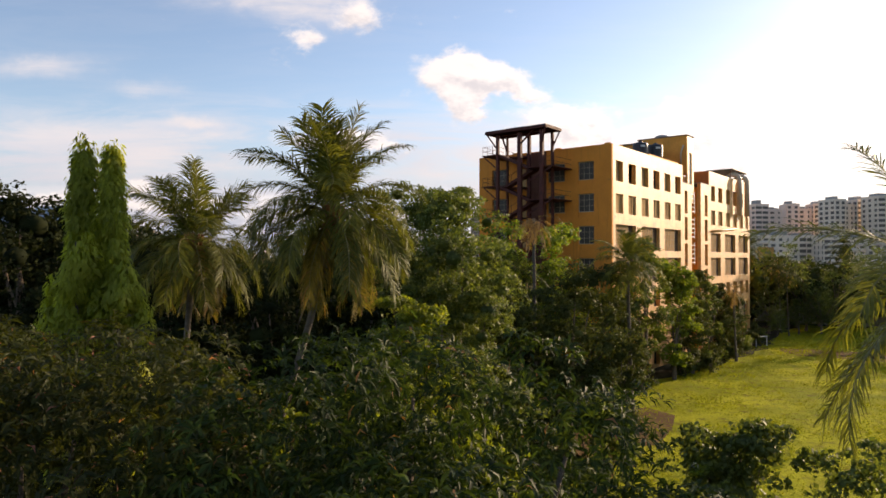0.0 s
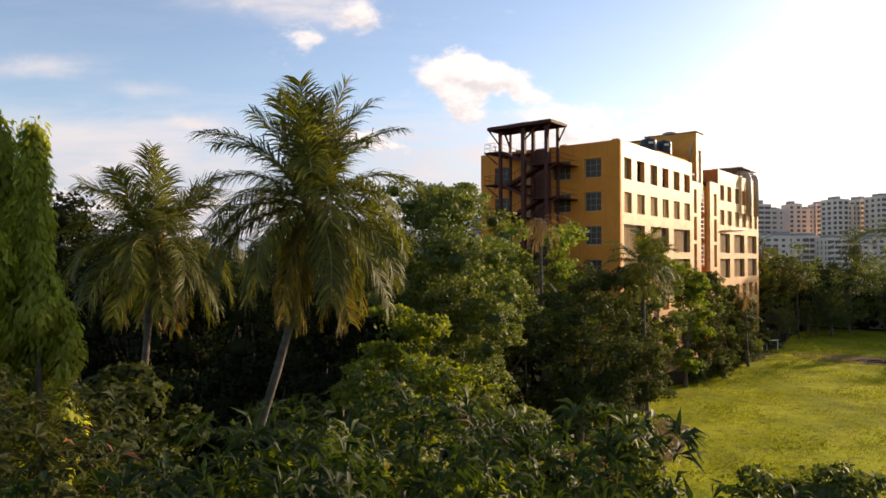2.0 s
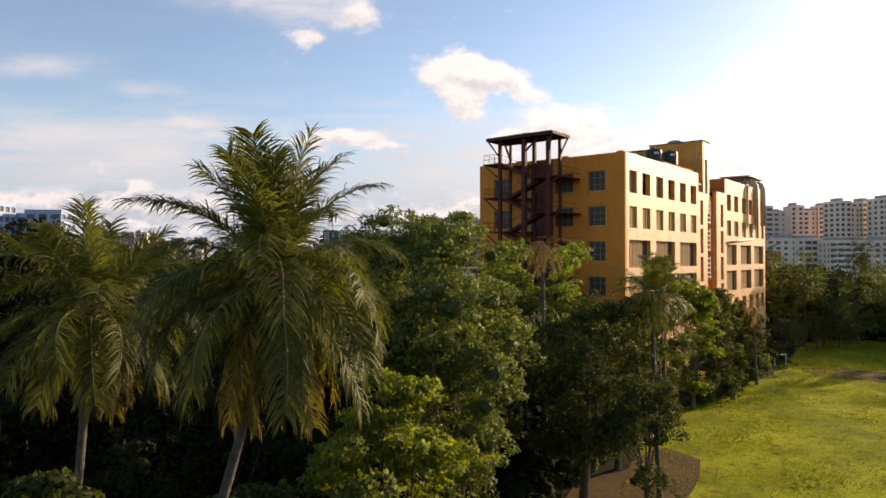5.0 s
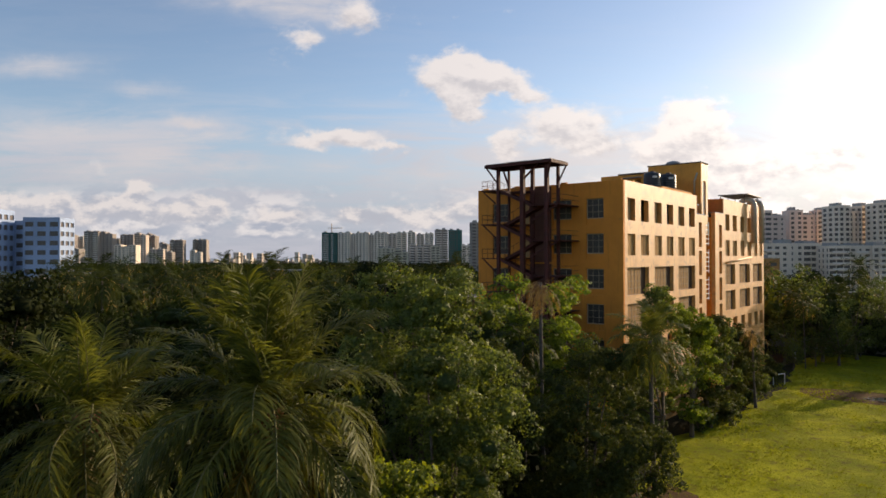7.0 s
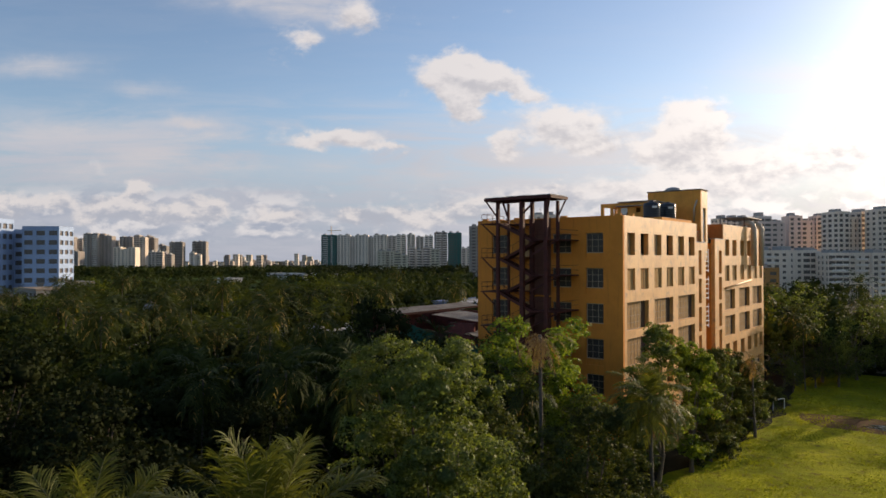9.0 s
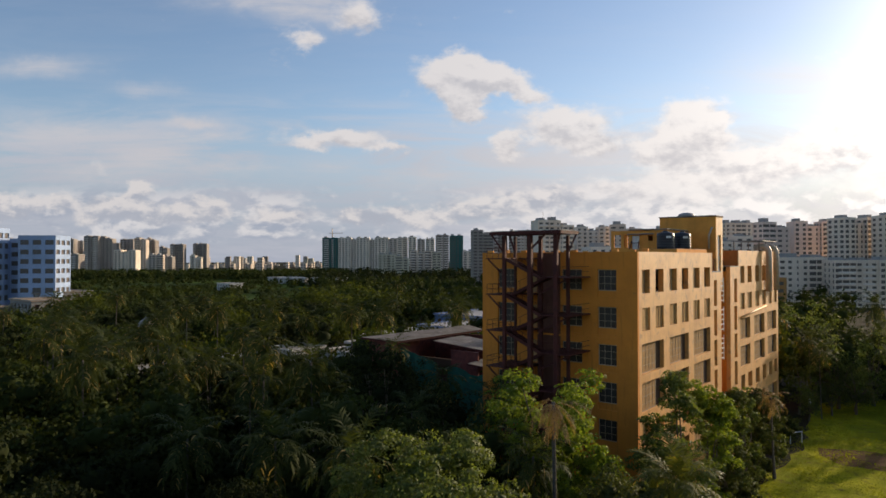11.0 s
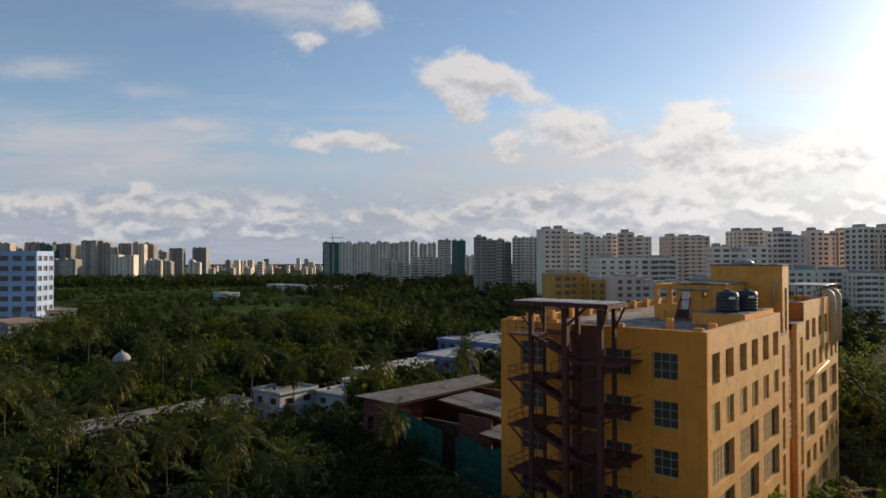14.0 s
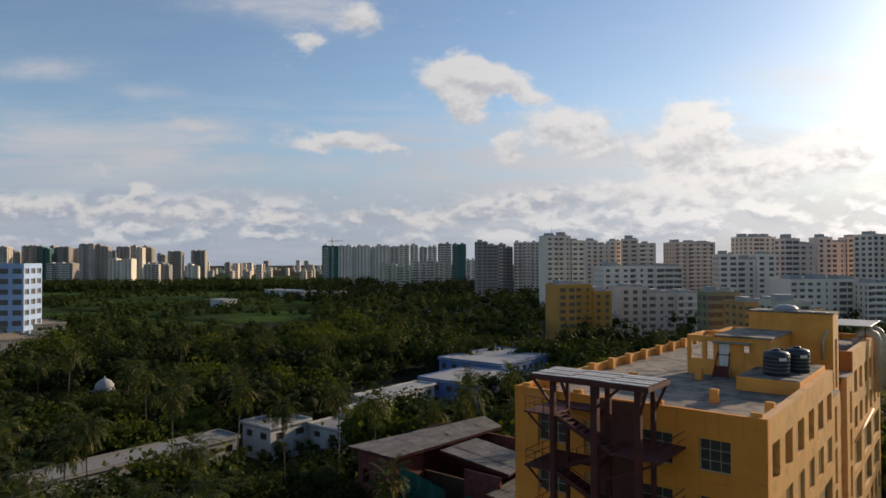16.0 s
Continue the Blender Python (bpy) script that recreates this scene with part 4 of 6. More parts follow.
def crown_leaves(rng, clumps, per_clump, size, droop=0.25, slim=0.36, inner=0.55, ruffle=0.55, soft=0.35, pad=0.6):
    """Leaves in flattened sprays on the shells of uneven clumps (x, y, z, radius), with a thin filling inside."""
    base, axis, side, facing = [], [], [], []
    for x, y, z, r in clumps:
        n = int(per_clump * r * r)
        sprays = max(7, int(11 * r))
        stem = unit(rng.normal(size=(sprays, 3)) + np.array([0, 0, 0.3]))
        wave = 1 + 0.22 * np.sin(5 * stem[:, :1] + x) * np.sin(4 * stem[:, 1:2] + y) + 0.16 * np.sin(7 * stem[:, 2:] + z)
        heart = np.array([x, y, z]) + stem * r * wave * rng.uniform(0.55, 0.92, (sprays, 1)) * np.array([1, 1, 0.85])
        fat = r * rng.uniform(0.24, 0.44, (sprays, 1))
        pick = rng.integers(0, sprays, n)
        way = unit(rng.normal(size=(n, 3)) + np.array([0, 0, 0.45]) + stem[pick] * 0.7)
        place = heart[pick] + way * fat[pick] * (inner + (1 - inner) * rng.random((n, 1)) ** 0.5) * np.array([1.25, 1.25, pad])
        fill = rng.random(n) < 0.16
        place[fill] = np.array([x, y, z]) + way[fill] * r * 0.62 * rng.random((int(fill.sum()), 1)) ** 0.5
        face = unit(way + rng.normal(size=(n, 3)) * ruffle)
        out = unit(np.cross(face, rng.normal(size=(n, 3))) + face * 0.25 + np.array([0, 0, -droop]))
        across = unit(np.cross(face, out))
        length = size * (0.6 + 0.8 * rng.random((n, 1)))
        facing.append(unit(soft * way + (1 - soft) * face))
        base.append(place)
        axis.append(out * length)
        side.append(across * length * slim)
    return np.concatenate(base), np.concatenate(axis), np.concatenate(side), np.concatenate(facing)


def core_shape(rng, lumps, fill=0.8, fine=False):
    """Uneven solid hearts of foliage clumps: corners, triangles and outward directions."""
    gold = (1 + 5 ** 0.5) / 2
    corner = unit(np.array([(-1, gold, 0), (1, gold, 0), (-1, -gold, 0), (1, -gold, 0), (0, -1, gold), (0, 1, gold), (0, -1, -gold), (0, 1, -gold),
                            (gold, 0, -1), (gold, 0, 1), (-gold, 0, -1), (-gold, 0, 1)], dtype=float))
    tris = [(0, 11, 5), (0, 5, 1), (0, 1, 7), (0, 7, 10), (0, 10, 11), (1, 5, 9), (5, 11, 4), (11, 10, 2), (10, 7, 6), (7, 1, 8),
            (3, 9, 4), (3, 4, 2), (3, 2, 6), (3, 6, 8), (3, 8, 9), (4, 9, 5), (2, 4, 11), (6, 2, 10), (8, 6, 7), (9, 8, 1)]
    if fine:
        corner, made, cut = list(corner), {}, []

        def middle(a, b):
            key = (min(a, b), max(a, b))
            if key not in made:
                made[key] = len(corner)
                corner.append(unit(corner[a] + corner[b]))
            return made[key]

        for a, b, c in tris:
            d, e, f = middle(a, b), middle(b, c), middle(c, a)
            cut += [(a, d, f), (b, e, d), (c, f, e), (d, e, f)]
        corner, tris = np.array(corner), cut
    tris, lumps = np.array(tris), np.asarray(lumps)
    n, m = len(lumps), len(corner)
    reach = lumps[:, 3][:, None, None] * fill * (0.82 + 0.30 * rng.random((n, m, 1)))
    points = lumps[:, None, :3] + corner[None] * reach * np.array([1, 1, 0.82])
    return points.reshape(-1, 3), (tris[None] + (np.arange(n) * m)[:, None, None]).reshape(-1, 3), np.tile(corner, (n, 1))


def clump_set(rng, count, wide, low, high, r_lo, r_hi, flat=1.0, crest=0.92):
    """Clumps inside an egg-shaped crown, larger towards the middle."""
    made = []
    for _ in range(count):
        a = rng.random() * 2 * math.pi
        f = rng.random() ** 0.5
        z = rng.random()
        reach = wide * math.sin(math.pi * (0.18 + (crest - 0.18) * z)) ** 0.7
        made.append((math.cos(a) * f * reach, math.sin(a) * f * reach * flat, low + (high - low) * z, r_lo + (r_hi - r_lo) * rng.random()))
    return made


def make_tree(name, label, seed, height, wide, low, leaves, size, mat, clumps=14, r=(0.9, 1.7), trunk=0.22, slim=0.36, droop=0.25, category="tree", group="", limbs=9, ruffle=0.5, soft=0.35, pad=0.6, heart=0.0, crest=0.92):
    """A broad-leaved tree at the origin: trunk with limbs, crown of leaves on many uneven clumps."""
    rng = np.random.default_rng(seed)
    pyr = random.Random(seed)
    lumps = clump_set(rng, clumps, wide - r[1] * 0.6, low + r[0], height - r[1] * 0.8, *r, crest=crest)
    ob = thing(name, label, category, None, group)
    part("trunk", limb_shape(pyr, low + (height - low) * 0.5, [c[:3] for c in lumps[:limbs]], trunk, sides=6 if limbs > 5 else 4), M["bark"], ob)
    area = sum(c[3] ** 2 for c in lumps)
    leaves, size = leaves * 0.74, size * 1.13
    base, axis, side, facing = crown_leaves(rng, lumps, leaves / area, size, droop, slim, 0.55, ruffle, soft, pad)
    data = leaf_mesh("crown", base, axis, side, M[mat], 0.35, facing, core_shape(rng, lumps, heart, True) if heart else None)
    put_mesh("crown", data, ob)
    return ob


def frond_arrays(rng, length, lift, droop, leaf_wide, leaflets, leaf_len, hang):
    """A feather-shaped palm frond along +x: the rib's points and the leaflets' triangles."""
    n = 12
    angle, p, rib = lift, np.zeros(3), [np.zeros(3)]
    for k in range(n):
        angle -= droop * (0.4 + 1.3 * (k / n)) / n
        p = p + np.array([math.cos(angle), 0, math.sin(angle)]) * length / n
        rib.append(p)
    rib = np.array(rib)
    points, tris = [], []
    for k in range(leaflets):
        f = 0.14 + 0.86 * (k + 0.5) / leaflets
        q = f * n
        i = min(int(q), n - 1)
        here = rib[i] + (rib[i + 1] - rib[i]) * (q - i)
        along = unit(rib[i + 1] - rib[i])
        size = leaf_len * (0.45 + 0.55 * math.sin(math.pi * min(f * 0.85 + 0.1, 1.0))) * rng.uniform(0.85, 1.1)
        for s in (-1, 1):
            if rng.random() < 0.07:
                continue
            side = np.array([0, s, 0.0])
            up = np.cross(along, side) * s
            out = unit(side * 0.8 + along * (0.60 + 0.35 * f) + up * 0.14 + rng.normal(size=3) * 0.16)
            bent = unit(out + np.array([0, 0, -hang * rng.uniform(0.7, 1.4)]))
            fall = unit(bent + np.array([0, 0, -hang * 1.3 * rng.uniform(0.6, 1.3)]))
            w = unit(np.cross(out, up + rng.normal(size=3) * 0.2)) * leaf_len * leaf_wide
            b = len(points)
            mid = here + out * size * 0.4
            low = mid + bent * size * 0.35
            tip = low + fall * size * 0.3
            points += [here - w * 0.6, here + w * 0.6, mid - w, mid + w, low - w * 0.7, low + w * 0.7, tip]
            tris += [(b, b + 1, b + 3), (b, b + 3, b + 2), (b + 2, b + 3, b + 5), (b + 2, b + 5, b + 4), (b + 4, b + 5, b + 6)]
    return rib, np.array(points), np.array(tris)


def frond_mesh(name, rng, length, lift, droop, leaflets, leaf_len, hang, mat, rib_mat="rachis"):
    rib, points, tris = frond_arrays(rng, length, lift, droop, 0.021, leaflets, leaf_len, hang)
    stem = Shape().tube([tuple(p) for p in rib], [0.034 * (1 - 0.85 * k / 12) * length / 4 + 0.004 for k in range(13)], 5, False)
    extra = len(points)
    points = np.concatenate([points, np.array(stem.points)])
    more = []
    for f in stem.faces:
        more += [(f[0], f[1], f[2]), (f[0], f[2], f[3])]
    tris = np.concatenate([tris, np.array(more) + extra])
    data = raw_mesh(name, points, tris, M[mat])
    data.materials.append(M[rib_mat])
    index = np.zeros(len(tris), dtype=np.int32)
    index[-len(more):] = 1
    data.polygons.foreach_set("material_index", index)
    return data


def palm_trunk(base_lean, height, r, bow=1.5):
    """A ringed trunk whose foot stands off to one side of the crown."""
    shape = Shape()
    path, radii = [], []
    for k in range(19):
        f = k / 18
        path.append((base_lean[0] * (1 - f) ** bow, base_lean[1] * (1 - f) ** bow, height * f - 0.1 * (1 - f)))
        radii.append(r * (1.7 - 0.7 * min(f * 3, 1)) * (1.0 + 0.06 * (k % 2)))
    return shape.tube(path, radii, 10)


def make_near_palm(name, label, seed, place, height, fronds, length, leaflets, leaf_len, lean=(0, 0), old=5, mat="palm", lifts=(1.45, -1.1), nuts=10, turn=0.0, curve=1.75):
    """A coconut palm whose fronds are parts of their own: upright young ones, arching ones, hanging old ones."""
    rng = np.random.default_rng(seed)
    ob = thing(name, label, "palm", pose(*place))
    part("trunk", palm_trunk(lean, height, 0.105, 1.25), M["palm_bark"], ob, "grey ringed trunk", True)
    for k in range(fronds):
        f = k / (fronds - 1)
        lift = lifts[0] + (lifts[1] - lifts[0]) * f ** curve + rng.normal() * 0.1
        droop = 0.30 + 1.75 * math.sin(math.pi * min(f * 1.1, 1.0) ** 1.4) + rng.normal() * 0.12
        is_old = k >= fronds - old
        droop = max(min(droop, lift + 1.42), 0.25)
        size = length * (0.9 + 0.12 * math.sin(math.pi * f)) * rng.uniform(0.9, 1.06)
        data = frond_mesh("frond", rng, size, lift, 0.7 if is_old else droop, leaflets, leaf_len * (0.8 if is_old else 1.0), 0.30 + 0.9 * f * f, "old_palm" if is_old else mat)
        fr = put_mesh("frond", data, ob, "yellowing hanging frond" if is_old else "")
        fr.matrix_basis = pose(0, 0, height, rng.normal() * 16, 0, turn + 137.5 * k + rng.normal() * 10)
    for k in range(nuts):
        a = k * 2.4
        nut = Shape().lathe([(0, -0.14), (0.09, -0.1), (0.125, 0.0), (0.08, 0.11), (0, 0.14)], (0.27 * math.cos(a), 0.27 * math.sin(a), height - 0.3 - 0.14 * (k % 3)), 8)
        part("coconut", nut, M["husk"], ob, "", True)
    boot = Shape()
    for k in range(9):
        a = k * 0.7
        boot.beam((0.1 * math.cos(a), 0.1 * math.sin(a), height - 0.7), (0.3 * math.cos(a), 0.3 * math.sin(a), height + 0.25), 0.14, 0.05)
    part("fibre", boot, M["husk"], ob, "brown fibre at the crown")
    return ob


def make_far_palm(name, label, seed, height, fronds, length, leaflets, leaf_len, lean=(0, 0), mat="far_palm", lifts=(1.2, -0.9), group="palms of the grove", leaf_wide=0.03, thick=0.12):
    """A palm for the grove: trunk, and one mesh of fronds as its crown."""
    rng = np.random.default_rng(seed)
    ob = thing(name, label, "palm", None, group)
    part("trunk", palm_trunk(lean, height, thick), M["palm_bark"], ob, "", True)
    allp, allt, n = [], [], 0
    for k in range(fronds):
        f = k / (fronds - 1)
        lift = lifts[0] + (lifts[1] - lifts[0]) * f + rng.normal() * 0.1
        rib, points, tris = frond_arrays(rng, length * rng.uniform(0.8, 1.1), lift, max(min(0.9 + 0.9 * f, lift + 1.42), 0.15), leaf_wide, leaflets, leaf_len, 0.3 + 0.8 * f)
        a = 137.5 * k * math.pi / 180 + rng.normal() * 0.2
        turn = np.array([[math.cos(a), -math.sin(a), 0], [math.sin(a), math.cos(a), 0], [0, 0, 1]])
        allp.append(points @ turn.T + np.array([0, 0, height]))
        allt.append(tris + n)
        n += len(points)
    put_mesh("crown", raw_mesh("crown", np.concatenate(allp), np.concatenate(allt), M[mat]), ob)
    return ob


def whorls(rng, centres, outs, count, length, slim):
    """Tufts of long hanging leaves, as a mango has: count leaves round each twig's end. Each leaf bends in the middle."""
    n = len(centres)
    points = np.empty((n, count, 6, 3))
    for k in range(count):
        a = 2 * math.pi * k / count + rng.random(n) * 0.8
        helper = unit(np.cross(outs, rng.normal(size=(n, 3))))
        other = np.cross(outs, helper)
        ring = helper * np.cos(a)[:, None] + other * np.sin(a)[:, None]
        way = unit(ring + outs * (0.15 + 0.7 * rng.random((n, 1))))
        fall = unit(way + np.array([0, 0, -0.9]) * (0.5 + 0.7 * rng.random((n, 1))))
        size = length * (0.7 + 0.55 * rng.random((n, 1)))
        side = unit(np.cross(way, outs + rng.normal(size=(n, 3)) * 0.3)) * size * slim
        mid = centres + way * size * 0.5
        lift = unit(np.cross(side, way)) * size * 0.035
        lift *= np.sign(lift[:, 2:])
        points[:, k, 0] = centres + way * size * 0.06
        points[:, k, 1], points[:, k, 2] = mid + side + lift, mid - side + lift
        points[:, k, 3] = mid
        points[:, k, 4] = mid + fall * size * 0.5
        points[:, k, 5] = mid + fall * size * 0.5
    tri = np.array([[0, 1, 3], [0, 3, 2], [1, 4, 3], [3, 4, 2]])
    total = n * count
    tris = (np.arange(total)[:, None, None] * 6 + tri).reshape(-1, 3)
    return points.reshape(-1, 3), tris


def make_mango(label, seed, place, top, wide, lumps, tufts, mat, leaf=0.21):
    """A dense mango crown: domed clumps covered with tufts of long leaves."""
    rng = np.random.default_rng(seed)
    ob = thing("mango_tree", label, "tree", pose(*place), "mango trees")
    made = []
    for _ in range(lumps):
        a, f = rng.random() * 2 * math.pi, rng.random() ** 0.5
        r = rng.uniform(0.6, 1.25)
        z = top - r - 2.8 * (f ** 4) - rng.random() ** 1.5 * 1.6
        made.append((math.cos(a) * f * wide[0], math.sin(a) * f * wide[1], z, r))
    part("trunk", limb_shape(random.Random(seed), top * 0.8, [(c[0], c[1], c[2]) for c in made[:12]], 0.34), M["bark"], ob)
    centres, outs = [], []
    area = sum(c[3] ** 2 for c in made)
    for x, y, z, r in made:
        n = int(tufts * r * r / area)
        way = unit(rng.normal(size=(n, 3)) + np.array([0, 0, 0.45]))
        wave = 1 + 0.14 * np.sin(6 * way[:, :1] + x * 3) + 0.12 * np.sin(7 * way[:, 1:2] + y * 3)
        centres.append(np.array([x, y, z]) + way * r * wave * (0.66 + 0.34 * rng.random((n, 1)) ** 0.5))
        outs.append(unit(way + np.array([0, 0, 0.25]) + rng.normal(size=(n, 3)) * 0.25))
    centres, outs = np.concatenate(centres), np.concatenate(outs)
    put_mesh("crown", raw_mesh("crown", *whorls(rng, centres, outs, 9, leaf, 0.095), M[mat]), ob)
    return ob


def make_column_tree(label, seed, place, height, r):
    """A slim mast tree with hanging leaves in tiers."""
    rng = np.random.default_rng(seed)
    ob = thing("mast_tree", label, "tree", pose(*place), "mast trees")
    part("trunk", Shape().tube([(0, 0, -0.1), (0.05, 0.02, height * 0.5), (0, 0, height - 0.3)], [0.16, 0.11, 0.03], 8), M["bark"], ob)
    # hanging lobes round the stem, each a drooping tassel of leaves
    count, per = int(height * 9), 130
    lobe_z = height * (0.25 + 0.73 * rng.random(count) ** 0.8)
    turn = 2.4 * np.arange(count) + rng.random(count)
    reach = r * np.clip((height - lobe_z) / height * 8.0, 0.15, 1.0) ** 0.6 * rng.uniform(0.3, 0.9, count)
    fat = rng.uniform(0.16, 0.32, count)
    around = unit(rng.normal(size=(count, per, 3)))
    heart = np.stack([reach * np.cos(turn), reach * np.sin(turn), lobe_z], -1)[:, None]
    base = (heart + around * fat[:, None, None] * np.array([0.85, 0.85, 2.1]) * (0.5 + 0.5 * rng.random((count, per, 1)))).reshape(-1, 3)
    n = count * per
    out = unit(np.stack([np.cos(turn), np.sin(turn), 0.2 + 0 * turn], -1))
    face = unit(around * 0.8 + out[:, None] * 0.6).reshape(-1, 3)
    way = unit(face * 0.35 + np.array([0, 0, -0.9]) + rng.normal(size=(n, 3)) * 0.24)
    size = 0.17 * (0.7 + 0.6 * rng.random((n, 1)))
    side = unit(np.cross(way, face + rng.normal(size=(n, 3)) * 0.3)) * size * 0.17
    put_mesh("crown", leaf_mesh("crown", base, way * size, side, M["ashoka"], 0.4, face), ob)
    return ob


# foreground: the two mangoes that the way leads over
make_mango("dense olive-green mango tree with hanging leaves", 11, spot(8.9, -6.2), 13.25, (4.9, 3.9), 60, 6400, "mango_olive", 0.185)
make_mango("dense dark green mango tree with hanging leaves", 12, spot(7.7, -0.4), 13.2, (3.7, 3.3), 46, 5400, "mango", 0.185)


def tree_at(ahead, aside, *values, **named):
    ob = make_tree(*values, **named)
    ob.location = spot(ahead, aside)
    return ob


tree_at(17.5, 7.6, "small_tree", "low olive tree at the edge of the field", 21, 10.2, 3.0, 4.5, 14000, 0.13, "broad", 20, (0.5, 1.0), 0.14)
tree_at(15.6, 10.4, "small_tree", "low open olive tree with thin branches", 22, 9.9, 2.6, 4.5, 7000, 0.13, "broad", 14, (0.4, 0.8), 0.12)
make_column_tree("slim mast tree with bright hanging leaves", 31, spot(17.2, -9.25), 17.0, 0.40)
make_column_tree("slim mast tree with bright hanging leaves", 32, spot(17.0, -8.42), 16.9, 0.32)
make_column_tree("shorter mast tree with bright hanging leaves", 33, spot(16.4, -9.0), 14.6, 0.95)
make_column_tree("shorter mast tree with bright hanging leaves", 34, spot(16.7, -8.1), 13.8, 0.9)
make_near_palm("coconut_palm", "tall leaning coconut palm with yellowing lower fronds", 41, spot(20.8, -3.4), 15.3, 54, 3.45, 72, 0.92, (-3.9, -3.0), 10, lifts=(1.50, -1.25), curve=1.3)
make_near_palm("coconut_palm", "coconut palm with drooping fronds in the shade", 42, spot(23.6, -8.8), 14.5, 42, 3.0, 62, 0.88, (-1.2, -0.9), 9, lifts=(1.42, -1.35), curve=1.15)
make_near_palm("coconut_palm", "coconut palm with long arching fronds beside the field", 43, spot(11.8, 9.35), 13.5, 22, 3.9, 74, 0.85, (0.5, 0.3), 1, "sunny_palm", lifts=(1.1, -1.1), curve=1.0)
tree_at(39.0, -0.4, "rain_tree", "tall full tree with lit green leaves", 51, 19.1, 4.7, 7.0, 66000, 0.12, "broad", 48, (0.9, 1.7), 0.38, crest=0.72, heart=0.34)
tree_at(34.2, 1.0, "rain_tree", "rounded tree with small lit green leaves", 57, 16.2, 3.2, 6.0, 38000, 0.115, "broad", 30, (0.8, 1.4), 0.26, crest=0.80, heart=0.34)
tree_at(27.6, -1.5, "young_tree", "young tree with bright yellow-green leaves in tiers", 52, 12.7, 3.3, 5.5, 26000, 0.13, "bright_broad", 30, (0.6, 1.15), 0.18, pad=0.35)
tree_at(20.8, -0.6, "young_tree", "young tree with bright yellow-green leaves", 53, 10.3, 2.6, 4.0, 15000, 0.15, "bright_broad", 18, (0.6, 1.1), 0.16)
tree_at(19.6, -2.7, "young_tree", "young leafy tree with bright green leaves", 71, 10.2, 2.2, 2.5, 13000, 0.16, "bright_broad", 20, (0.6, 1.1), 0.14)
tree_at(18.6, 1.0, "young_tree", "young leafy tree with bright green leaves", 72, 9.4, 2.0, 2.0, 11000, 0.16, "bright_broad", 18, (0.6, 1.0), 0.14)
tree_at(24.0, -2.0, "young_tree", "young leafy tree with green leaves", 73, 10.4, 2.4, 3.0, 12000, 0.16, "broad", 20, (0.6, 1.1), 0.14)
tree_at(22.5, 2.2, "young_tree", "young green tree with feathery leaves", 58, 10.0, 2.2, 4.0, 12000, 0.13, "broad", 16, (0.5, 1.0), 0.14)
tree_at(20.0, -4.6, "young_tree", "young green tree with bright tips", 63, 9.6, 2.2, 4.0, 11000, 0.14, "bright_broad", 16, (0.5, 1.0), 0.14)
tree_at(23.5, 5.4, "young_tree", "young green tree with feathery leaves", 64, 9.2, 2.2, 4.0, 11000, 0.14, "broad", 16, (0.5, 1.0), 0.14)
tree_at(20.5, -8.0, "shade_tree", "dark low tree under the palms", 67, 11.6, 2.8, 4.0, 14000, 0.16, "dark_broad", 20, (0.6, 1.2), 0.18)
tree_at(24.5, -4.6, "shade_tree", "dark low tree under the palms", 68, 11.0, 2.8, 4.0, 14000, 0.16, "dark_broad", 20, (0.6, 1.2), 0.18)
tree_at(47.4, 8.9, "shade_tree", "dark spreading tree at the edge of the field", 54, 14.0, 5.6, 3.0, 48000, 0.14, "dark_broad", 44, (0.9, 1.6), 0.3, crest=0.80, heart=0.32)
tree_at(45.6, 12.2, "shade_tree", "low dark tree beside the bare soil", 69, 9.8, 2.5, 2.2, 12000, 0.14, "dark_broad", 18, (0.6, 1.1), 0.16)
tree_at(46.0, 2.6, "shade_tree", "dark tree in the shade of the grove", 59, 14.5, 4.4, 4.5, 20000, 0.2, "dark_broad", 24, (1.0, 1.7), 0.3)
tree_at(62.3, 9.2, "leafy_tree", "bright green tree before the ochre wall", 55, 18.0, 6.0, 5.0, 46000, 0.17, "fresh", 40, (1.0, 1.8), 0.3, crest=0.74, heart=0.3)
tree_at(69.0, 20.6, "leafy_tree", "green tree beside the faded wall", 56, 16.4, 4.4, 2.0, 24000, 0.2, "broad", 26, (0.8, 1.5), 0.24)
tree_at(76.0, 26.4, "leafy_tree", "yellow-green tree beside the faded wall", 61, 14.0, 3.2, 1.5, 18000, 0.2, "fresh", 22, (0.7, 1.4), 0.22)
tree_at(56.5, 13.4, "leafy_tree", "dark green tree before the corner", 62, 13.2, 3.4, 1.2, 18000, 0.2, "dark_broad", 18, (0.8, 1.5), 0.22)
for n, (x, y, top, wide, mat) in enumerate(((5.2, 11, 13.0, 3.4, "dark_broad"), (5.0, 18, 12.0, 3.0, "broad"), (4.2, 25, 11.0, 2.8, "dark_broad"), (3.8, 33, 9.0, 2.4, "dark_broad"))):
    ob = make_tree("wall_tree", "dark tree close to the paler wall", 160 + n, top, wide, 2.5, 9000, 0.22, mat, 16, (0.7, 1.3), 0.2, group="trees along the wall")
    ob.location = (x, y, 0)


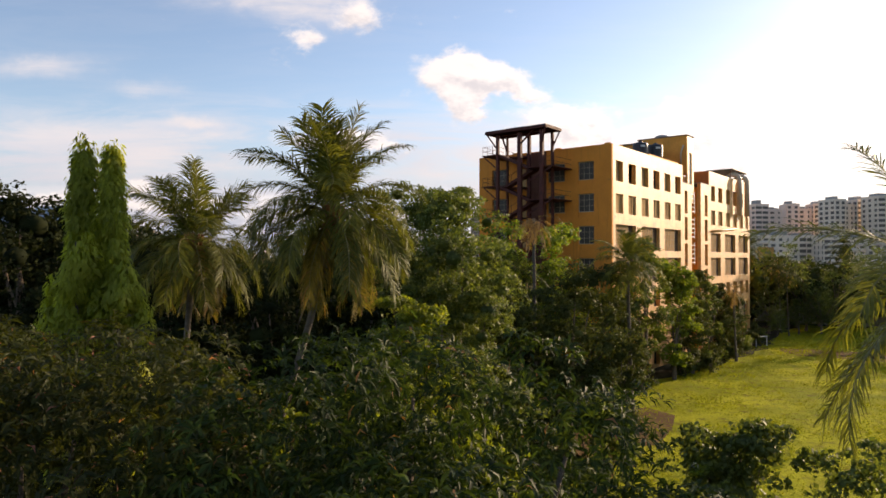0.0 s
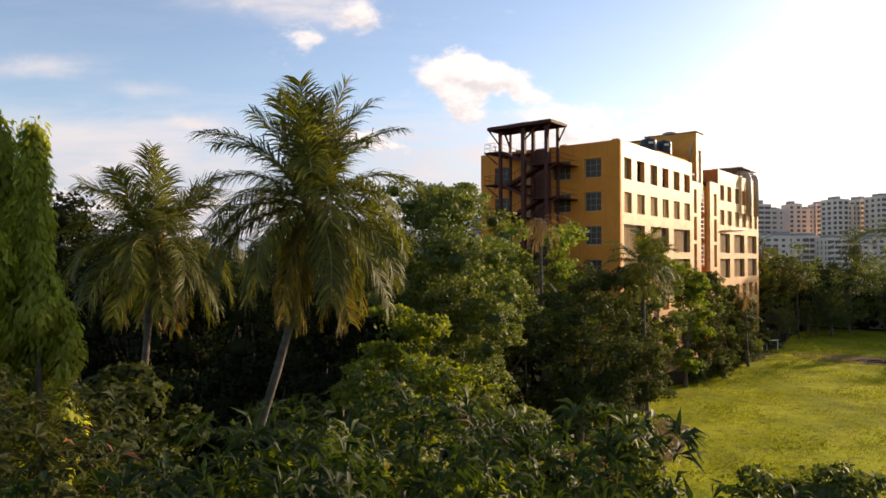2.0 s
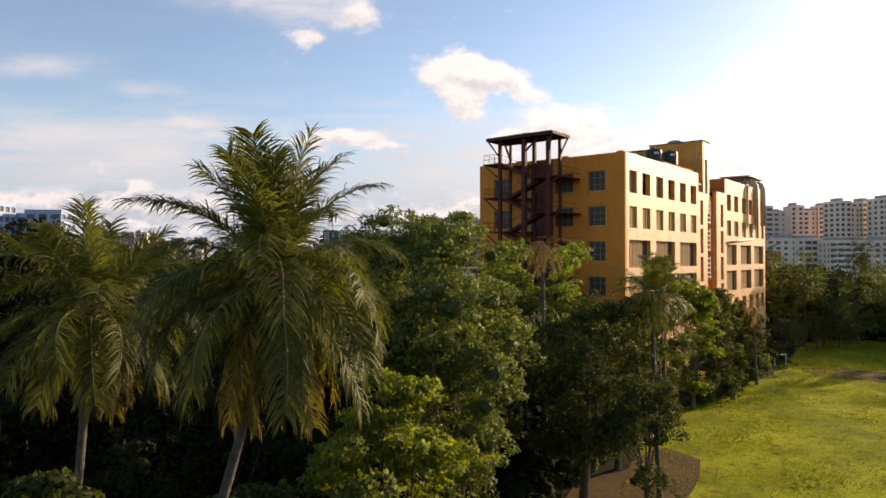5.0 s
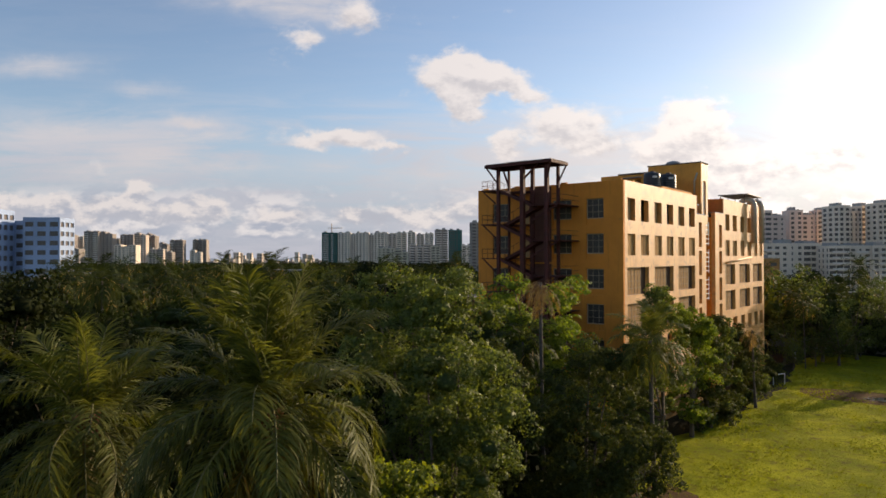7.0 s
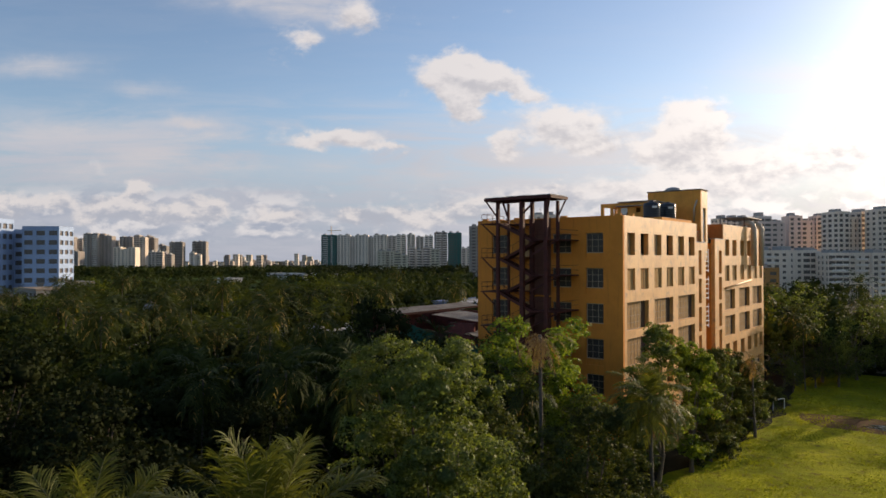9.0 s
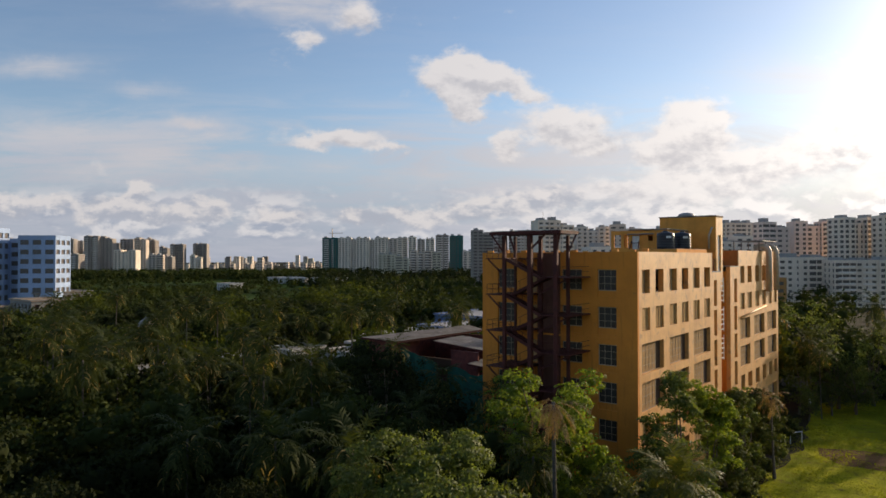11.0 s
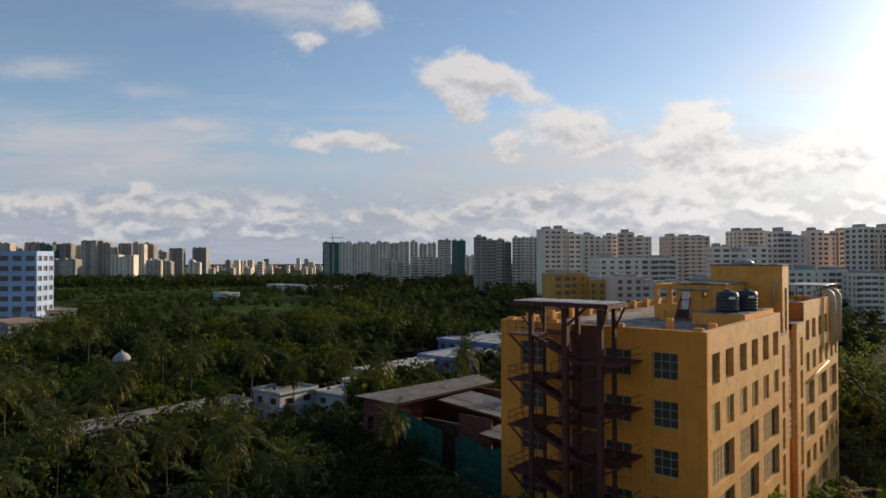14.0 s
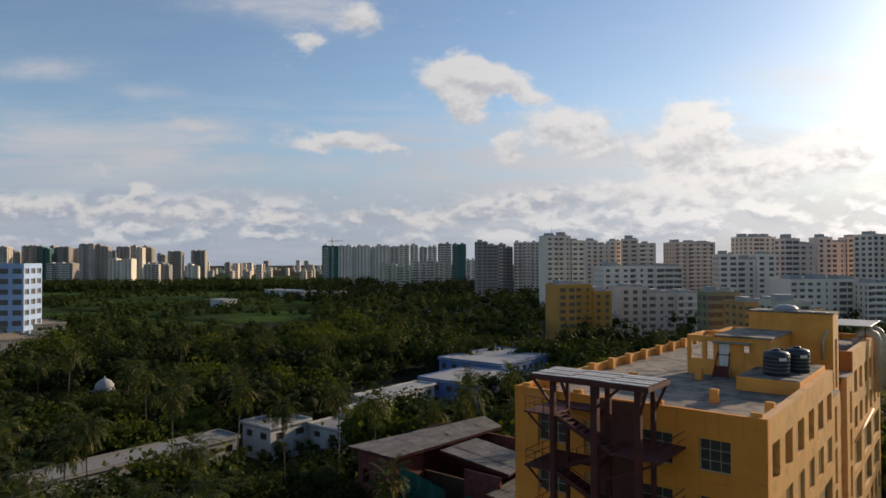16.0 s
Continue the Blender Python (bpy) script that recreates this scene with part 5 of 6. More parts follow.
def make_bushes():
    """Low shrubs along the foot of the wall and the field's edge."""
    rng = random.Random(8)
    kinds = [make_tree("bush", "low dark shrub at the edge of the field", 180 + k, h, w, 0.1, 1500, 0.24, mat, 9, (0.5, 0.9), 0.08, category="bush", group="bushes at the field")
             for k, (h, w, mat) in enumerate(((3.2, 1.7, "dark_broad"), (2.2, 1.6, "broad"), (4.2, 1.9, "dark_broad")))]
    places = [((5.6 if k < 14 else 3.3) + rng.uniform(-1.2, 0.9), 8 + 1.9 * k + rng.uniform(-0.7, 0.7)) for k in range(24)]
    places += [(6.2 - 0.22 * (-22 + 2.2 * k + 22) + rng.uniform(-1.2, 0.8), -22 + 2.2 * k) for k in range(13)]
    for n, (x, y) in enumerate(places):
        s = rng.uniform(0.7, 1.15)
        m = pose(x, y, 0, 0, 0, rng.uniform(0, 360))
        if n < 3:
            kinds[n].matrix_basis = m
        else:
            copy_thing(kinds[n % 3], m).scale = (s, s, s)


make_bushes()
p = make_far_palm("coconut_palm", "small bright palm at the field's edge", 81, 13.6, 30, 3.1, 44, 0.85, (0.4, 0.2), "palm", (1.45, -0.9), group="palms by the field")
p.location = spot(47.5, 13.2)
p = make_far_palm("dead_palm", "dead palm with brown hanging fronds", 82, 17.0, 18, 2.5, 30, 0.5, (0.3, 0.1), "dry_frond", (0.1, -1.3), "palms by the field")
p.location = spot(52.6, 7.2)
p = make_far_palm("dead_palm", "half-dry palm close to the paler wall", 83, 9.6, 16, 2.6, 26, 0.6, (0.3, 0.1), "dry_frond", (0.9, -1.2), "palms by the field")
p.location = (6.2, 24.5, 0)


# ---- grove ----
def scatter_grove():
    rng = random.Random(77)
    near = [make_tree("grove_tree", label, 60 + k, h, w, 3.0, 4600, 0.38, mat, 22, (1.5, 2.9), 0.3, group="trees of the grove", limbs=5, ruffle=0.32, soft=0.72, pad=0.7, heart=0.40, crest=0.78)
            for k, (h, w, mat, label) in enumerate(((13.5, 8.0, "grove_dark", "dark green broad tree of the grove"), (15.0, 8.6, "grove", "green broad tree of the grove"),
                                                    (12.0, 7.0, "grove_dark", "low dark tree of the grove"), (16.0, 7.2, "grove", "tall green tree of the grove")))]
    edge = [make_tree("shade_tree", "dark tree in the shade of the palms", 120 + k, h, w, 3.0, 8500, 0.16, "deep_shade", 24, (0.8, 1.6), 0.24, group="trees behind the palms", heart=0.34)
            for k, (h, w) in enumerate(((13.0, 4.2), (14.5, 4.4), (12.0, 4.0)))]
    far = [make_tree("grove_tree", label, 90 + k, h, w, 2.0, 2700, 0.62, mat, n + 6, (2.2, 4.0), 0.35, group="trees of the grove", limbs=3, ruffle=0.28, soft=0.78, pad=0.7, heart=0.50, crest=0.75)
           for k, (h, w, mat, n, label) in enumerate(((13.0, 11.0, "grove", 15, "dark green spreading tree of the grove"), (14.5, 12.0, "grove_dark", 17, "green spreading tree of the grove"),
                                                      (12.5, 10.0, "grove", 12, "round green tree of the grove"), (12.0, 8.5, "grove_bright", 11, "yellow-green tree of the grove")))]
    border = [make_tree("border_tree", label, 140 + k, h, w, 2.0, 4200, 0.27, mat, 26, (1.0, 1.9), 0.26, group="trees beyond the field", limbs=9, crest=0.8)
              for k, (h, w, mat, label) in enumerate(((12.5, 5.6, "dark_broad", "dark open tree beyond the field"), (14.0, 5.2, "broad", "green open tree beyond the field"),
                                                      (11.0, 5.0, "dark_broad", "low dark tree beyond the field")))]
    palms = [make_far_palm("grove_palm", "coconut palm of the grove with hanging fronds", 70 + k, h, 26, 3.8, 17, 1.05, (lean, 0.4), lifts=(1.25, -1.3), leaf_wide=0.05, thick=0.085)
             for k, (h, lean) in enumerate(((14.5, 0.8), (16.0, -0.6), (13.0, 0.3)))]
    used = set()
    sunlit = far[3:]

    def clear(x, y):
        if -24 < x < 5.5 and -7 < y < 62:
            return False
        if -52 < x < -24 and -14 < y < 34:
            return False
        if x > 2 and y > -45:
            return False
        if -103 < x < -72 and -14 < y < 58:
            return False
        if -137 < x < -114 and 6 < y < 24:
            return False
        if -268 < x < -205 and 0 < y < 56:
            return False
        if -118 < x < -76 and 58 < y < 136:
            return False
        return True

    def stand(pick, x, y, s):
        k = rng.randrange(len(pick))
        m = pose(x, y, 0, 0, 0, rng.uniform(0, 360))
        if id(pick[k]) in used:
            ob = copy_thing(pick[k], m)
        else:
            used.add(id(pick[k]))
            ob = pick[k]
            ob.matrix_basis = m
        ob.scale = (s, s, s)

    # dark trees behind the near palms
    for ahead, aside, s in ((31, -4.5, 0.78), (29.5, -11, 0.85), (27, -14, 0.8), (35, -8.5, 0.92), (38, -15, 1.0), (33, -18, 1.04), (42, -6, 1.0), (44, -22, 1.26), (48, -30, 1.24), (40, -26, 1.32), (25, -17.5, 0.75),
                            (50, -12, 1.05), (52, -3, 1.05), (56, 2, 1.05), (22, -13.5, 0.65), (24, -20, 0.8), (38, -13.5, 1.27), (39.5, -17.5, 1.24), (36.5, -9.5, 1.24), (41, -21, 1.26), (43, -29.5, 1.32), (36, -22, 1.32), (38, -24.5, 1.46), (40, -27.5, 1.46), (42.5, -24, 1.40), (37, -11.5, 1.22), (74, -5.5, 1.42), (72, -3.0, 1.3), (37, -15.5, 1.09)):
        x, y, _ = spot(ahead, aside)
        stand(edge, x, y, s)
    taken = [(-93.7, -11.3), (-74.9, -8.0), (-81.8, 7.0), (-81.7, 18.4), (-69.4, 17.2), (-65.1, 24.3)]
    for x, y in taken:
        stand(palms, x, y, rng.uniform(0.95, 1.12))
    for a, b, s0, s1, n, gap, share in ((48, 100, -0.72, 0.12, 66, 6.0, 0.46), (100, 170, -0.64, 0.15, 76, 8.2, 0.42), (170, 260, -0.6, 0.30, 72, 11.5, 0.14)):
        made, tries = 0, 0
        while made < n and tries < 4000:
            tries += 1
            ahead, f = rng.uniform(a, b), rng.uniform(s0, s1)
            x, y, _ = spot(ahead, f * ahead)
            if not clear(x, y) or any((x - p) ** 2 + (y - q) ** 2 < gap * gap for p, q in taken):
                continue
            taken.append((x, y))
            made += 1
            if rng.random() < share:
                stand(palms, x, y, rng.uniform(0.82, 1.1))
            else:
                stand(near if ahead < 100 else far, x, y, rng.uniform(0.8, 1.1))
    for x, y, s in ((-131, 17, 0.72), (-134, 15.5, 0.70), (-129.5, 21, 0.76), (-128, 25, 0.80), (-130, 13, 0.82), (-124, 18, 0.74), (-122, 13, 0.8), (-124, 9, 0.8),
                    (-86.6, -6, 0.35), (-86.8, -2, 0.37), (-86.5, 2, 0.35), (-86.8, 6, 0.36), (-86.5, 10, 0.34), (-86.7, 14, 0.37), (-86.5, 18, 0.35), (-86.7, 22, 0.36), (-83.5, 3, 0.33), (-84, 8, 0.34), (-83, 13, 0.33), (-84, 18, 0.35), (-83, 23, 0.33), (-84.5, 28, 0.35), (-83, 32, 0.33), (-79, 35, 0.35), (-76.5, 40, 0.33), (-76, 46, 0.35), (-90, 54.5, 0.31), (-88, 62, 0.35), (-87, 70, 0.35), (-79, 84, 0.33), (-77, 92, 0.35), (-78, 100, 0.35)):
        stand(near, x, y, s)
    # crowns with sunlight in their leaf colour and a knot of palms that stand out of the grove
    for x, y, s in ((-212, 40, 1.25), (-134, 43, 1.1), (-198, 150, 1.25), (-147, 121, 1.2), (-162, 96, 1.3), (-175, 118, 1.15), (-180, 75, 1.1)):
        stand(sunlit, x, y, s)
    for x, y, s in ((-87, -13.5, 1.05), (-76, -10, 1.0), (-85, -18, 1.1), (-72.5, -16, 1.0), (-80, -21, 1.05), (-57, -10, 0.92)):
        stand(palms, x, y, s)
    # low growth before the brick shed
    for x, y, s in ((-47, 6, 0.72), (-41, 4, 0.74), (-35.5, 7, 0.72), (-30, 4, 0.66), (-45, -2, 0.8), (-37, -4, 0.8), (-29, -5, 0.7), (-52, 1, 0.85), (-50, 9, 0.72), (-42, 9.5, 0.7), (-33, -11, 0.75), (-42, -11, 0.8)):
        stand(near, x, y, s)
    stand(palms, -39.5, 8.0, 0.82)
    stand(palms, -51.5, -6.0, 0.9)
    # beyond the field
    for k in range(32):
        x, y = -16 + 3.0 * k + rng.uniform(-1.2, 1.2), (91 if k % 2 else 97) + rng.uniform(-1, 5)
        stand(palms if k % 7 == 1 else border, x, y, rng.uniform(1.1, 1.4))
    for k in range(18):
        stand(palms if k % 6 == 2 else border, 3.5 + 4.0 * k + rng.uniform(-1, 1), 83.5 + rng.uniform(-1.5, 1.5), rng.uniform(0.86, 1.0))
    for x, y, s in ((5.4, 60.5, 0.84), (3.2, 64.5, 0.95)):
        stand(palms, x, y, s)
    for x, y, s in ((2.0, 62.5, 0.72), (6.5, 64.5, 0.55), (4.2, 58.5, 0.4), (9.5, 68, 0.7), (6.5, 71, 0.95), (11, 77.5, 1.0), (4.0, 76, 1.05), (17, 79, 1.0), (9.0, 70.5, 0.6), (23, 80.5, 1.0), (30, 80.5, 1.05)):
        stand(border, x, y, s)
    for x, y, s in ((-3, 68, 0.9), (-8, 74, 1.0), (1.5, 80, 0.95), (-13, 82, 1.0), (-20, 70, 1.0)):
        stand(palms if y < 70 else far, x, y, s * 1.2)


scatter_grove()


def leaf_clouds(name, label, seed, count, per, leaf, where, mat, category="undergrowth"):
    """Many low clumps of leaves as one mass. where(rng) gives x, y, height of the top, radius."""
    rng = np.random.default_rng(seed)
    lumps = [where(rng) for _ in range(count)]
    lumps = np.array([p for p in lumps if p is not None])
    n = len(lumps)
    way = unit(rng.normal(size=(n, per, 3)) + np.array([0, 0, 0.5]))
    centre = np.stack([lumps[:, 0], lumps[:, 1], np.maximum(lumps[:, 2] - lumps[:, 3], 0.2)], -1)[:, None]
    reach = lumps[:, 3][:, None, None] * (0.55 + 0.45 * rng.random((n, per, 1)))
    base = (centre + way * reach * np.array([1.15, 1.15, 1.0])).reshape(-1, 3)
    base[:, 2] = np.maximum(base[:, 2], 0.05)
    face = unit(way.reshape(-1, 3) + rng.normal(size=(n * per, 3)) * 0.32)
    facing = unit(way.reshape(-1, 3) * 0.8 + face * 0.2)
    out = unit(np.cross(face, rng.normal(size=(n * per, 3))) + face * 0.2)
    across = unit(np.cross(face, out))
    size = leaf * (0.6 + 0.8 * rng.random((n * per, 1)))
    hearts = core_shape(rng, np.concatenate([centre[:, 0], lumps[:, 3:4] * 0.66], 1))
    ob = put_mesh(name, leaf_mesh(name, base, out * size, across * size * 0.38, M[mat], 0.3, facing, hearts))
    return tagged(ob, label, category, kind="stuff")


def grove_floor(rng):
    ahead = rng.uniform(40, 190)
    f = rng.uniform(-0.7, 0.16)
    x, y, _ = spot(ahead, f * ahead)
    if (-21 < x < 1.5 and -6 < y < 60) or (-50 < x < -25 and 9 < y < 33) or (-100 < x < -80 and -7 < y < 53) or (x > 5 and y > -40):
        return None
    return (x, y, rng.uniform(1.5, 6.5), rng.uniform(1.2, 2.4))


def far_wood(rng):
    ahead = 235 + 330 * rng.random() ** 1.2
    f = rng.uniform(-0.52, 0.60)
    if f < -0.18 and ahead > 330:
        return None
    if f > 0.12 and 268 < ahead < 400 and rng.random() < 0.75:
        return None
    x, y, _ = spot(ahead, f * ahead)
    return (x, y, rng.uniform(6, 13), rng.uniform(2.5, 4.5))


def town_green(rng):
    ahead = rng.uniform(560, 1000)
    f = rng.uniform(-0.20, 0.45)
    x, y, _ = spot(ahead, f * ahead)
    return (x, y, rng.uniform(8, 15), rng.uniform(4, 8))


def marsh_scrub(rng):
    ahead = rng.uniform(320, 1000)
    f = rng.uniform(-0.66, -0.14)
    x, y, _ = spot(ahead, f * ahead)
    if math.sin(x * 0.031 + y * 0.013) + math.sin(y * 0.041 - x * 0.011) + rng.uniform(-0.6, 0.6) < 0.15:
        return None
    return (x, y, rng.uniform(2, 7), rng.uniform(2.0, 5.5))


def tree_belt(rng):
    ahead = rng.uniform(800, 960)
    x, y, _ = spot(ahead, rng.uniform(-0.66, -0.14) * ahead)
    return (x, y, rng.uniform(8, 14), rng.uniform(4, 7))


def side_floor(rng):
    x, y = rng.uniform(-18, 12), rng.uniform(-42, -7)
    if x > 6.0 - 0.22 * (y + 22):
        return None
    return (x, y, rng.uniform(0.8, 4.5), rng.uniform(0.8, 1.8))


def near_floor(rng):
    ahead, aside = rng.uniform(16, 48), rng.uniform(-24, 6)
    x, y, _ = spot(ahead, aside)
    return (x, y, rng.uniform(1.0, 4.5), rng.uniform(0.8, 1.8))


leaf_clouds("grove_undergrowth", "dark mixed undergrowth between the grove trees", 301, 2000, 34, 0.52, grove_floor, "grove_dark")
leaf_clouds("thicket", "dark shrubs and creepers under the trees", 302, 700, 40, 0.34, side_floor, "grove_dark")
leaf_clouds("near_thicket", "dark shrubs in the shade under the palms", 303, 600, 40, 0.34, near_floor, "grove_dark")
leaf_clouds("back_hedge", "dark thicket behind the field", 307, 420, 30, 0.55, lambda rng: (rng.uniform(-14, 85), rng.uniform(86, 104), rng.uniform(1.5, 8.5), rng.uniform(1.2, 2.2)), "grove_dark")
leaf_clouds("far_wood", "distant wood of mixed trees before the town", 304, 2300, 48, 1.12, far_wood, "grove", "wood")
leaf_clouds("town_trees", "far dark trees between the towers", 305, 1300, 20, 2.4, town_green, "grove_dark", "wood")
leaf_clouds("tree_belt", "far dark line of trees behind the marsh", 308, 900, 30, 1.9, tree_belt, "grove", "wood")
leaf_clouds("marsh_shrubs", "scattered shrubs on the marsh", 306, 2200, 30, 1.5, marsh_scrub, "grove", "scrub")


def grass_blades():
    """Short tufts that catch the light across the field."""
    rng = np.random.default_rng(310)
    n = 100000
    x = 3.5 + 62 * rng.random(n) ** 1.1
    y = -40 + 118 * rng.random(n)
    patch = np.sin(x * 0.5 + 2 * np.sin(y * 0.21)) * np.sin(y * 0.37 + np.sin(x * 0.3)) + rng.normal(size=n) * 0.5
    keep = (patch > -0.35) & ~(((x - 19) / 6.5) ** 2 + ((y - 40.5) / 2.6) ** 2 < 1) & (x > np.where(y < 2, 3.2 - 0.24 * (y - 2), 4.5))
    x, y, patch = x[keep], y[keep], patch[keep]
    base = np.stack([x, y, 0.02 + 0 * x], -1)
    way = unit(rng.normal(size=(len(x), 3)) * np.array([0.5, 0.5, 0.12]) + np.array([0, 0, 1.0]))
    size = (0.07 + 0.09 * rng.random(len(x)) + 0.07 * np.clip(patch, 0, 1.5))[:, None]
    a = rng.random(len(x)) * math.pi
    side = np.stack([np.cos(a), np.sin(a), 0 * a], -1) * size * 0.42
    ob = put_mesh("grass", leaf_mesh("grass", base, way * size, side, M["blade"], 0.2))
    tagged(ob, "short yellow-green grass tufts on the field", "grass", kind="stuff")


grass_blades()


# ---- houses in the grove ----
def sheet_roof(parent, corners, mat, cols, rows, lift=0.06):
    """A roof of overlapping corrugated sheets on the quad of corners, each sheet a piece of its own."""
    a, b, c, d = (Vector(p) for p in corners)
    rng = random.Random(cols * 31 + rows)
    for i in range(cols):
        for j in range(rows):
            def at(u, v):
                return a.lerp(b, u).lerp(d.lerp(c, u), v)
            u0, u1, v0, v1 = i / cols, (i + 1.06) / cols, j / rows, min((j + 1.08) / rows, 1.02)
            up = Vector((0, 0, lift * (j + 1) / rows + rng.uniform(0, 0.07)))
            shape = Shape()
            waves = 6
            for k in range(waves):
                p0, p1 = u0 + (u1 - u0) * k / waves, u0 + (u1 - u0) * (k + 1) / waves
                z0, z1 = Vector((0, 0, 0.05 * (k % 2))), Vector((0, 0, 0.05 * ((k + 1) % 2)))
                shape.quad(at(p0, v0) + up + z0, at(p1, v0) + up + z1, at(p1, v1) + up + z1, at(p0, v1) + up + z0)
            part("roof_sheet", shape, M[mat], parent)
    base = Shape()
    drop = Vector((0, 0, -0.25))
    base.quad(a, b, c, d)
    base.quad(d + drop, c + drop, b + drop, a + drop)
    for p, q in ((a, b), (b, c), (c, d), (d, a)):
        base.quad(p + drop, q + drop, q, p)
    part("roof_deck", base, M["rust"], parent)


def build_sheds():
    shed = thing("brick_shed", "unfinished red brick shed with patched sheet roofs", "shed")
    holes = [(-49.0, -47.9, 9.2, 11.0), (-46.6, -45.5, 9.2, 11.0), (-49.0, -47.9, 5.4, 7.2), (-46.6, -45.5, 5.4, 7.2)]
    part("brick_wall", Shape().wall(front, -49.8, -43.8, 0, 13.3, holes, 0.3), M["brick_red"], shed, "red brick wall with window gaps").location = (0, 13.6, 0)
    part("brick_wall", Shape().box(-49.8, -49.5, 13.9, 30, 0, 13.3), M["brick_red"], shed)
    part("brick_wall", Shape().box(-43.8, -43.5, 13.6, 18.6, 0, 13.2), M["brick_red"], shed)
    # Dark wall stands in for the shade of the open back.
    part("dark_wall", Shape().box(-43.5, -36.5, 18.8, 19.1, 0, 10.6), M["shade_brown"], shed, "dark wall standing for the shaded open back of the shed")
    part("brick_wall", Shape().box(-36.5, -31.5, 17.6, 17.9, 0, 12.3), M["brick_red"], shed, "red gable wall")
    part("brick_wall", Shape().box(-49.5, -31.8, 29.7, 30, 0, 13.2), M["brick_red"], shed)
    net = Shape()
    for k in range(12):
        x0, x1 = -35.4 + 12.5 * k / 12, -35.4 + 12.5 * (k + 1) / 12
        y0, y1 = 15.4 + 0.2 * (k % 2), 15.4 + 0.2 * ((k + 1) % 2)
        h0, h1 = 9.8 + 0.5 * math.sin(k), 9.8 + 0.5 * math.sin(k + 1)
        net.quad((x0, y0, 0), (x1, y1, 0), (x1, y1, h1), (x0, y0, h0))
    for k in range(8):
        x0, x1 = -43.4 + 7.0 * k / 8, -43.4 + 7.0 * (k + 1) / 8
        y0, y1 = 14.0 + 0.2 * (k % 2), 14.0 + 0.2 * ((k + 1) % 2)
        net.quad((x0, y0, 0), (x1, y1, 0), (x1, y1, 12.2 - 0.2 * k), (x0, y0, 12.4 - 0.2 * k))
    part("cover_sheet", net, M["green_net"], shed, "green cover sheet hung on the wall")
    part("dark_wall", Shape().box(-35.4, -22.9, 15.8, 16.0, 0, 8.2), M["shade_brown"], shed)
    sheet_roof(shed, ((-50.7, 12.6, 13.6), (-43.0, 12.6, 13.5), (-40.4, 31.0, 13.9), (-45.2, 33.5, 14.1)), "old_sheet", 7, 7)
    sheet_roof(shed, ((-41.9, 19.8, 13.0), (-31.0, 18.6, 12.5), (-31.4, 24.5, 12.8), (-41.0, 26.0, 13.3)), "old_sheet", 6, 3)
    sheet_roof(shed, ((-32.0, 15.6, 10.9), (-23.0, 15.6, 10.2), (-23.4, 24.0, 10.6), (-32.0, 24.0, 11.3)), "old_sheet", 5, 4)


build_sheds()


def flat_house(label, x0, x1, y0, y1, h, wall, roof, windows=True, seed=0, turn=0.0):
    """A low house with a flat slab roof and shaded windows."""
    rng = random.Random(seed)
    cx, cy = (x0 + x1) / 2, (y0 + y1) / 2
    ob = thing("flat_roof_house", label, "house", pose(cx, cy, 0, 0, 0, turn), "houses in the grove")
    w, d = (x1 - x0) / 2, (y1 - y0) / 2
    n, m = max(int(w * 2 / 3.2), 1), max(int(d * 2 / 3.2), 1)
    floors = max(round(h / 3.2), 1)
    fronts = [(-w + 2 * w * (k + 0.28) / n, -w + 2 * w * (k + 0.72) / n, h / floors * (f + 0.3), h / floors * (f + 0.72)) for k in range(n) for f in range(floors)] if windows else []
    sides = [(-d + 2 * d * (k + 0.28) / m, -d + 2 * d * (k + 0.72) / m, h / floors * (f + 0.3), h / floors * (f + 0.72)) for k in range(m) for f in range(floors)] if windows else []
    walls = Shape().wall(lambda u, q, z: (u, -d + q, z), -w, w, 0, h, fronts, 0.25)
    walls.wall(lambda u, q, z: (w - q, u, z), -d + 0.25, d - 0.25, 0, h, sides, 0.25)
    walls.box(-w, -w + 0.25, -d + 0.25, d - 0.25, 0, h).box(-w, w, d - 0.25, d, 0, h)
    part("wall", walls, M[wall], ob)
    # Solid dark box gives the window holes the gloom of unlit rooms.
    part("dark_core", Shape().box(-w + 0.3, w - 0.3, -d + 0.3, d - 0.3, 0.1, h - 0.2), M["shade_brown"], ob)
    part("roof", Shape().box(-w - 0.4, w + 0.4, -d - 0.4, d + 0.4, h, h + 0.22, 0.03), M[roof], ob)
    curb = Shape()
    for a0, a1, b0, b1 in ((-w - 0.35, w + 0.35, -d - 0.35, -d - 0.2), (-w - 0.35, w + 0.35, d + 0.2, d + 0.35), (-w - 0.35, -w - 0.2, -d - 0.2, d + 0.2), (w + 0.2, w + 0.35, -d - 0.2, d + 0.2)):
        curb.box(a0, a1, b0, b1, h + 0.22, h + 0.6)
    part("parapet", curb, M[wall], ob)
    return ob


flat_house("long low shed with a grey concrete roof", -96.0, -90.0, -9.0, 23.5, 5.8, "concrete", "concrete", True, 1)
flat_house("whitewashed house with a flat roof", -98.0, -89.5, 30, 39, 5.9, "whitewash", "concrete", True, 2)
flat_house("whitewashed annex with a flat roof", -89.0, -80.5, 38.5, 47, 5.2, "whitewash", "concrete", True, 3)
flat_house("small whitewashed block behind palms", -92.0, -86.5, 48, 54, 5.8, "whitewash", "concrete", True, 4)
flat_house("long low building with a pale flat roof", -99.0, -93.5, 59, 81, 6.0, "whitewash", "pale_roof", True, 5)
